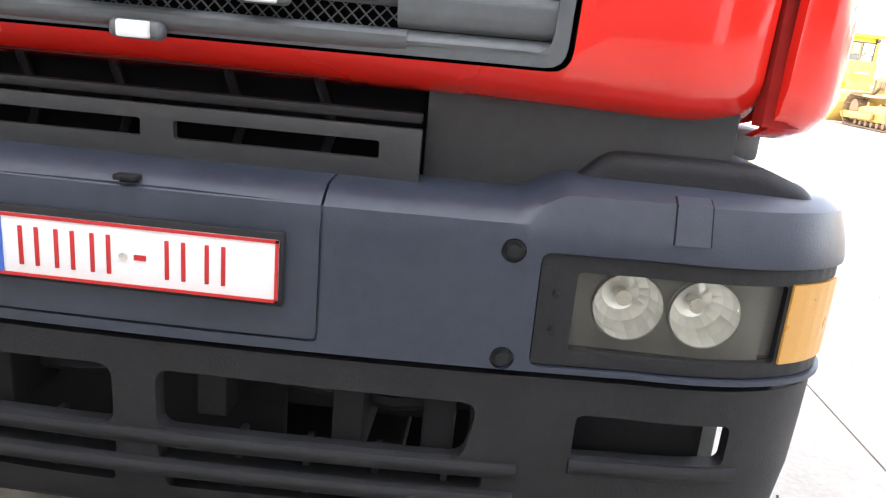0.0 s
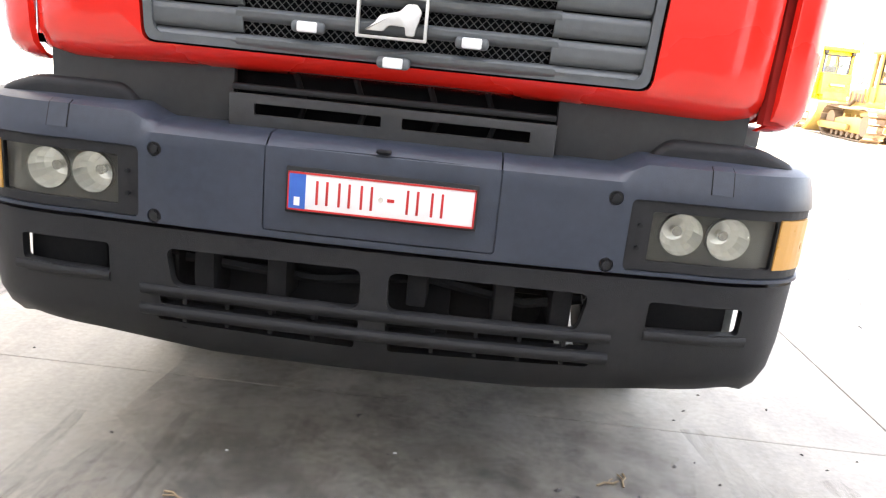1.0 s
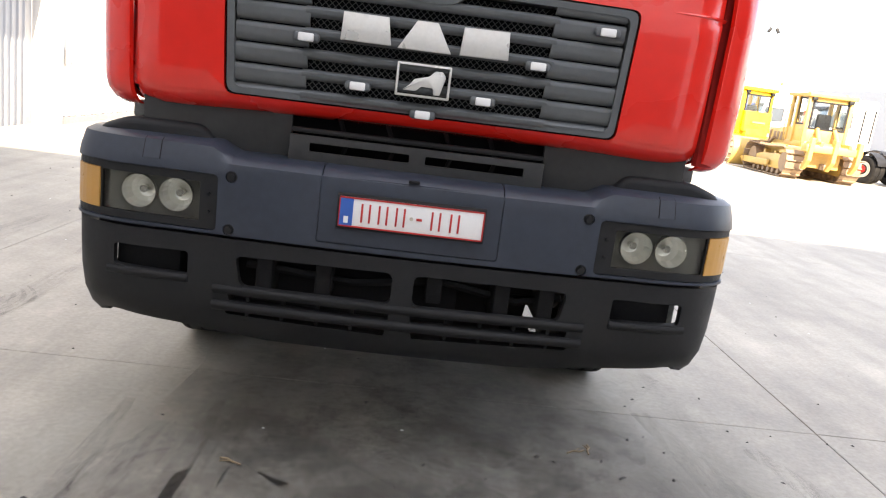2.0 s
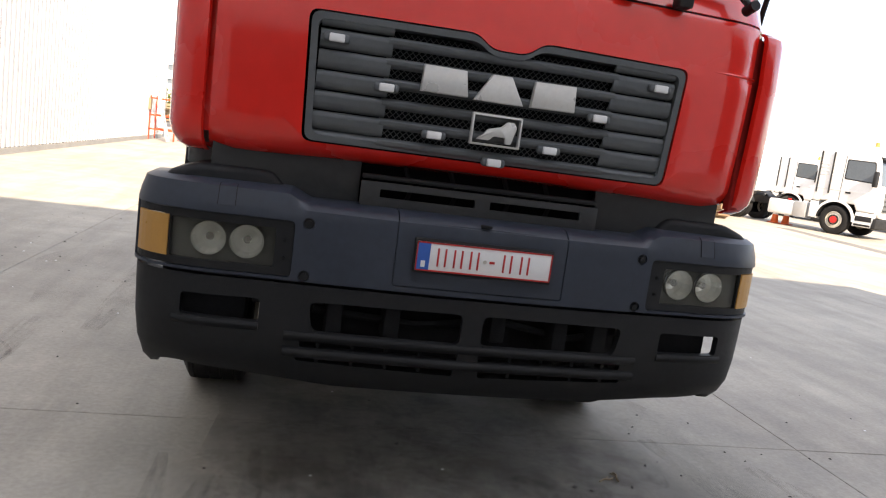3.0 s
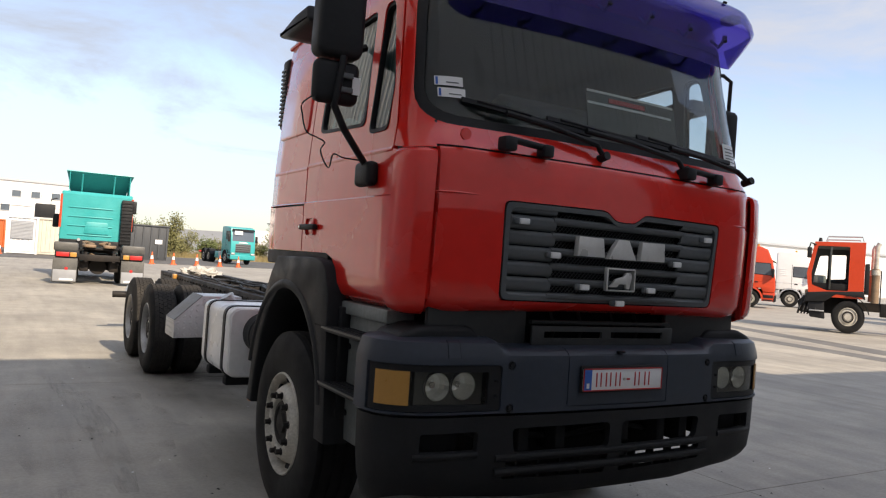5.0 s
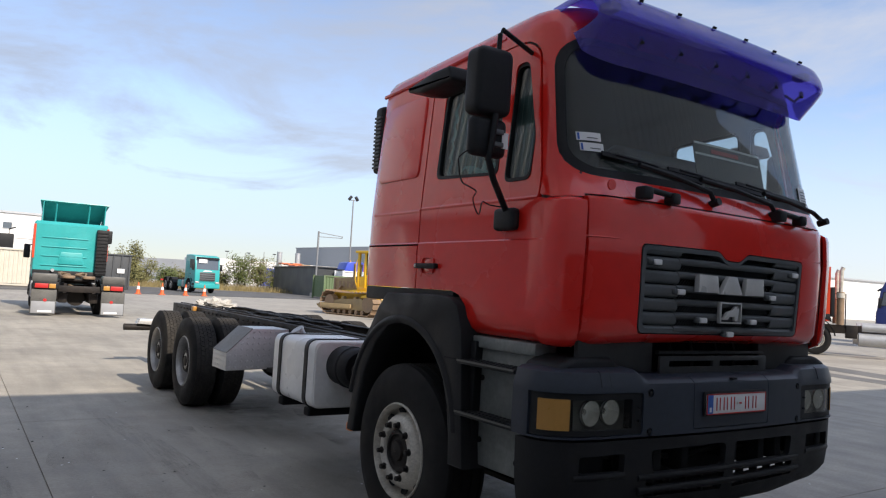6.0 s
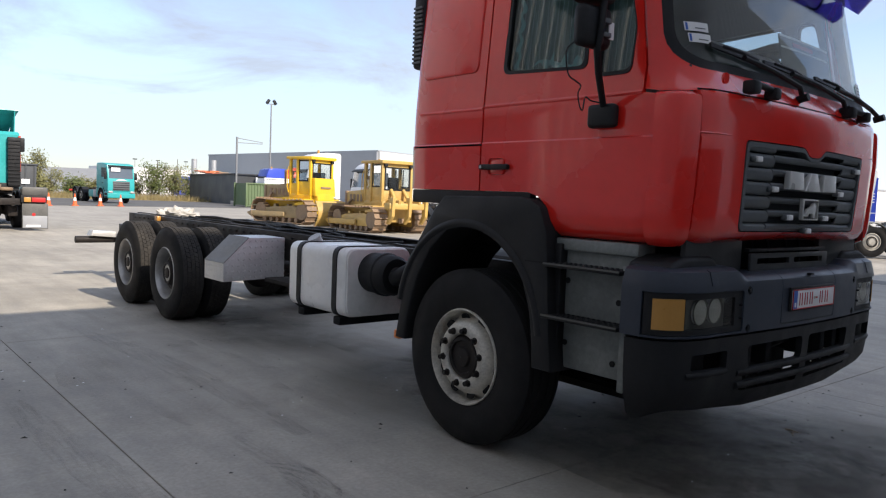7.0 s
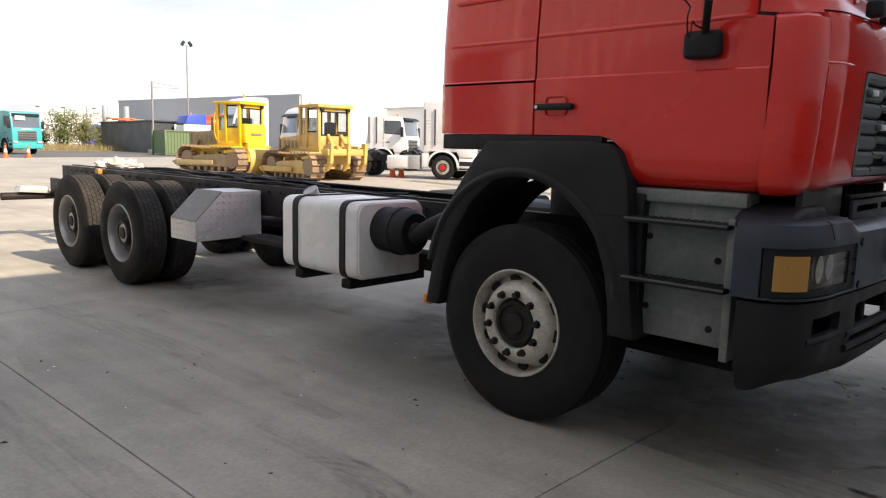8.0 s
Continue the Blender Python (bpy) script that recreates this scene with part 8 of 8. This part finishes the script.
# ---- scuffs, grit and painted truck shade on the concrete ----
def stain(name, col, lo, hi, scale, stretch, most=0.22):
    """Thin patchy see-through film, for rubbed-in marks and for the painted truck shade."""
    m = bpy.data.materials.new(name)
    m.use_nodes = True
    n, l = m.node_tree.nodes, m.node_tree.links
    b = n["Principled BSDF"]
    b.inputs["Base Color"].default_value = (*col, 1)
    b.inputs["Roughness"].default_value = 0.75
    geo, mp, tx, rg2 = n.new("ShaderNodeNewGeometry"), n.new("ShaderNodeMapping"), n.new("ShaderNodeTexNoise"), n.new("ShaderNodeMapRange")
    mp.inputs["Scale"].default_value = stretch
    tx.inputs["Scale"].default_value, tx.inputs["Detail"].default_value, tx.inputs["Roughness"].default_value = scale, 8, 0.7
    rg2.inputs["From Min"].default_value, rg2.inputs["From Max"].default_value = lo, hi
    rg2.inputs["To Max"].default_value = most
    l.new(geo.outputs["Position"], mp.inputs["Vector"])
    l.new(mp.outputs[0], tx.inputs["Vector"])
    l.new(tx.outputs["Fac"], rg2.inputs["Value"])
    l.new(rg2.outputs[0], b.inputs["Alpha"])
    return m


M["skid"] = stain("rubbed_rubber_film", (0.075, 0.072, 0.068), 0.42, 0.72, 4.0, (6, 0.5, 1))
M["oil"] = stain("dried_oil_film", (0.10, 0.092, 0.08), 0.46, 0.70, 2.2, (1, 1, 1))
# shade under the truck, painted as a blotchy dark film fading to its rim
M["undershade"] = stain("truck_shade_film", (0.055, 0.050, 0.044), 0.28, 0.66, 1.1, (1, 1, 1), 0.62)
gn, gl = M["undershade"].node_tree.nodes, M["undershade"].node_tree.links
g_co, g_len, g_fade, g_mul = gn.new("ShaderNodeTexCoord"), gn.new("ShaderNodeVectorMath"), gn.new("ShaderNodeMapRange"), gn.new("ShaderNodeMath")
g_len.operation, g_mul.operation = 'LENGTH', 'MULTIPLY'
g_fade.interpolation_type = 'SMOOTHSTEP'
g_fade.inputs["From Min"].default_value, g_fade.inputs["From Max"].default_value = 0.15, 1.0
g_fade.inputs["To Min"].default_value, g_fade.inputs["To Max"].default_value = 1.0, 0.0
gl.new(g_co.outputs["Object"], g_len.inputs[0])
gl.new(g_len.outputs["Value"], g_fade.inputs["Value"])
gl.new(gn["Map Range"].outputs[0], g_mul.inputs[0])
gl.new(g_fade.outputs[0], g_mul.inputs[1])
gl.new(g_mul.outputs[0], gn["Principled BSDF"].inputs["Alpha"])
M["rustfilm"] = stain("rust_bloom_film", (0.34, 0.25, 0.16), 0.44, 0.74, 1.6, (1, 1, 1))


def mark(name, label, pts, w, m, k):
    """A flat band along a line in plan, tapering at both ends."""
    bm = B()
    rows = []
    n = len(pts)
    for i, p in enumerate(pts):
        a, b = Vector(pts[max(i - 1, 0)]), Vector(pts[min(i + 1, n - 1)])
        d = (b - a).normalized()
        e = w * (0.35 + 0.65 * math.sin(math.pi * (i + 0.5) / n))
        z = 0.0012 + 0.0006 * k
        rows.append([bm.verts.new((p[0] + d.y * e * f, p[1] - d.x * e * f, z)) for f in (-1, -0.33, 0.33, 1)])
    for a, b in zip(rows, rows[1:]):
        for j in range(3):
            bm.faces.new((a[j], a[j + 1], b[j + 1], b[j]))
    return setting(name, bm, m, label, "stain")


def line_pts(x0, y0, x1, y1, bend, n=14):
    return [(x0 + (x1 - x0) * i / n + bend * math.sin(math.pi * i / n), y0 + (y1 - y0) * i / n) for i in range(n + 1)]


rk = random.Random(21)
marks = [((-0.765, 0.55, -0.79, -0.75, 0.01), 0.05), ((-1.15, 0.48, -1.14, -0.55, 0.02), 0.05), ((-0.93, 0.3, -1.10, -0.5, 0.06), 0.10),
         ((-3.21, 3.9, -2.92, 0.9, -0.05), 0.13), ((-2.27, 2.4, -2.33, 0.6, 0.03), 0.12), ((-0.62, 0.5, -0.66, -0.9, -0.04), 0.09),
         ((1.3, 0.9, 1.7, -2.2, 0.1), 0.12), ((1.75, 0.6, 2.4, -2.4, 0.15), 0.12), ((-2.2, 6.5, -1.9, 2.2, 0.12), 0.14)]
for k, (q, w) in enumerate(marks):
    mark("tyre_mark", "dark rubbed tyre mark on the concrete", line_pts(*q), w, M["skid"], k % 4)
for k in range(4):
    r0 = 0.30 + 0.055 * k
    mark("scuff_mark", "curved dark tyre scuff on the concrete", [(-2.62 + r0 * math.cos(radians(a)), 1.52 + r0 * math.sin(radians(a))) for a in range(-75, 60, 9)], 0.018, M["skid"], 2 + k % 3)
for k in range(3):
    r0 = 0.26 + 0.06 * k
    mark("scuff_mark", "curved pale tyre scuff on the concrete", [(-0.72 - r0 * math.cos(radians(a)), -0.16 + r0 * math.sin(radians(a))) for a in range(-20, 75, 8)], 0.016, M["skid"], 1 + k)
for k, (x, y, rx, ry, m) in enumerate(((0.2, 1.4, 1.3, 1.7, "oil"), (-0.3, -0.6, 0.9, 0.6, "rustfilm"), (0.5, 4.5, 0.9, 1.9, "oil"), (-0.6, 7.2, 0.8, 1.2, "oil"), (-2.0, 4.2, 0.8, 1.6, "oil"), (2.2, -1.3, 0.9, 0.8, "oil"))):
    bm = B()
    r2 = random.Random(k)
    ring = [bm.verts.new((x + rx * math.cos(a / 24 * 6.2832) * r2.uniform(0.8, 1.1), y + ry * math.sin(a / 24 * 6.2832) * r2.uniform(0.8, 1.1), 0.0008 + 0.0001 * k)) for a in range(24)]
    bm.faces.new(ring)
    setting("oil_stain" if m == "oil" else "rust_stain", bm, M[m], "old faded stain on the concrete", "stain")
# the truck's shade painted on the ground: overlapping dark blots that thin out to their edges
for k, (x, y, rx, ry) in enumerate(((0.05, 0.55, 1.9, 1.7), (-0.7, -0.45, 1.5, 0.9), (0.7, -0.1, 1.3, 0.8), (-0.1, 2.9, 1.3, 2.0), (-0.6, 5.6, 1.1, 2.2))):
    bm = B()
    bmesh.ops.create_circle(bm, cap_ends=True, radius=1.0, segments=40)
    blot = setting("grime_stain", bm, M["undershade"], "patchy dark film painting the truck's shade on the concrete", "stain")
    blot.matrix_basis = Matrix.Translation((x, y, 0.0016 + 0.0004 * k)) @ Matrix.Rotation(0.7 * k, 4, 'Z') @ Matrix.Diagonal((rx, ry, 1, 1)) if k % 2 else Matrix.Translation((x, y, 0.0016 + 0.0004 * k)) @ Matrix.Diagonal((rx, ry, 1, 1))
# loose grit, chips and twigs
vs, fs = [], []
for k in range(300):
    x, y = rk.uniform(-5.5, 3.5), rk.uniform(-3.0, 7.5)
    if k > 240:
        x, y = rk.gauss(0.7, 0.7), rk.gauss(-0.3, 0.7)
    s = rk.choice((0.003, 0.004, 0.005, 0.006, 0.009))
    i = len(vs)
    a = rk.uniform(0, 6.28)
    lx, ly = (s * rk.uniform(1, 2.6), s)
    for dx, dy, z in ((-1, -0.6, 0), (1, -0.8, 0), (0.8, 0.9, 0), (-0.7, 0.8, 0), (0.1, 0.0, 1.1)):
        px, py = dx * lx, dy * ly
        vs.append((x + px * math.cos(a) - py * math.sin(a), y + px * math.sin(a) + py * math.cos(a), 0.0005 + z * s))
    fs += [(i, i + 1, i + 4), (i + 1, i + 2, i + 4), (i + 2, i + 3, i + 4), (i + 3, i, i + 4)]
me = bpy.data.meshes.new("grit")
me.from_pydata(vs, [], fs)
me.materials.append(mat("dark_grit", (0.06, 0.055, 0.05), 0.8, 0, 0.3, 9))
tagged(new("grit", me), "loose dark grit scattered on the concrete", "grit", "", "stuff")
vs, fs = [], []
for k in range(60):
    x, y, s = rk.uniform(-5.0, 3.5), rk.uniform(-3.0, 7.0), rk.uniform(0.004, 0.011)
    i = len(vs)
    for dx, dy, z in ((-1, -0.6, 0), (1, -0.4, 0), (0.6, 0.6, 0.3), (-0.8, 0.5, 0.25)):
        vs.append((x + dx * s, y + dy * s, 0.001 + z * s))
    fs.append((i, i + 1, i + 2, i + 3))
me = bpy.data.meshes.new("paper_chips")
me.from_pydata(vs, [], fs)
me.materials.append(M["whitep"])
tagged(new("paper_chips", me), "small pale chips lying on the concrete", "litter", "", "stuff")
for x, y, a in ((0.862, 0.385, 20), (0.93, 0.42, 75), (-0.585, 0.02, 150), (1.5, -0.6, 40)):
    tw = thing("twig", "small dry twig lying on the concrete", "twig", "twigs", m=Matrix.Translation((x, y, 0.004)) @ Matrix.Rotation(radians(a), 4, 'Z'))
    part("stem", tube(B(), [(-0.045, 0, 0), (-0.01, 0.008, 0.004), (0.02, 0.0, 0.002), (0.05, 0.012, 0)], 0.004, 5), M["wood"], tw)
    part("side_stem", tube(B(), [(0.0, 0.004, 0.002), (0.02, 0.022, 0.003), (0.035, 0.03, 0)], 0.0025, 5), M["wood"], tw)

# ---- slabs of the yard, one by one ----
pave = tagged(new("pavement"), "grey concrete slabs with thin dark joints and stains", "pavement", "", "structure")
XJ = [-2.902 + 5.15 * k for k in range(-3, 6)]
YJ = [0.87 + 5.15 * k for k in range(-3, 6)]
slab_me = mesh_of("slab", box(B(), -2.572, 2.572, -2.572, 2.572, -0.15, 0.0, 0.003, 1), M["concrete"])
for i in range(len(XJ) - 1):
    for j in range(len(YJ) - 1):
        sl = new("slab", slab_me)
        sl.location = ((XJ[i] + XJ[i + 1]) / 2, (YJ[j] + YJ[j + 1]) / 2, 0)
        sl.parent = pave
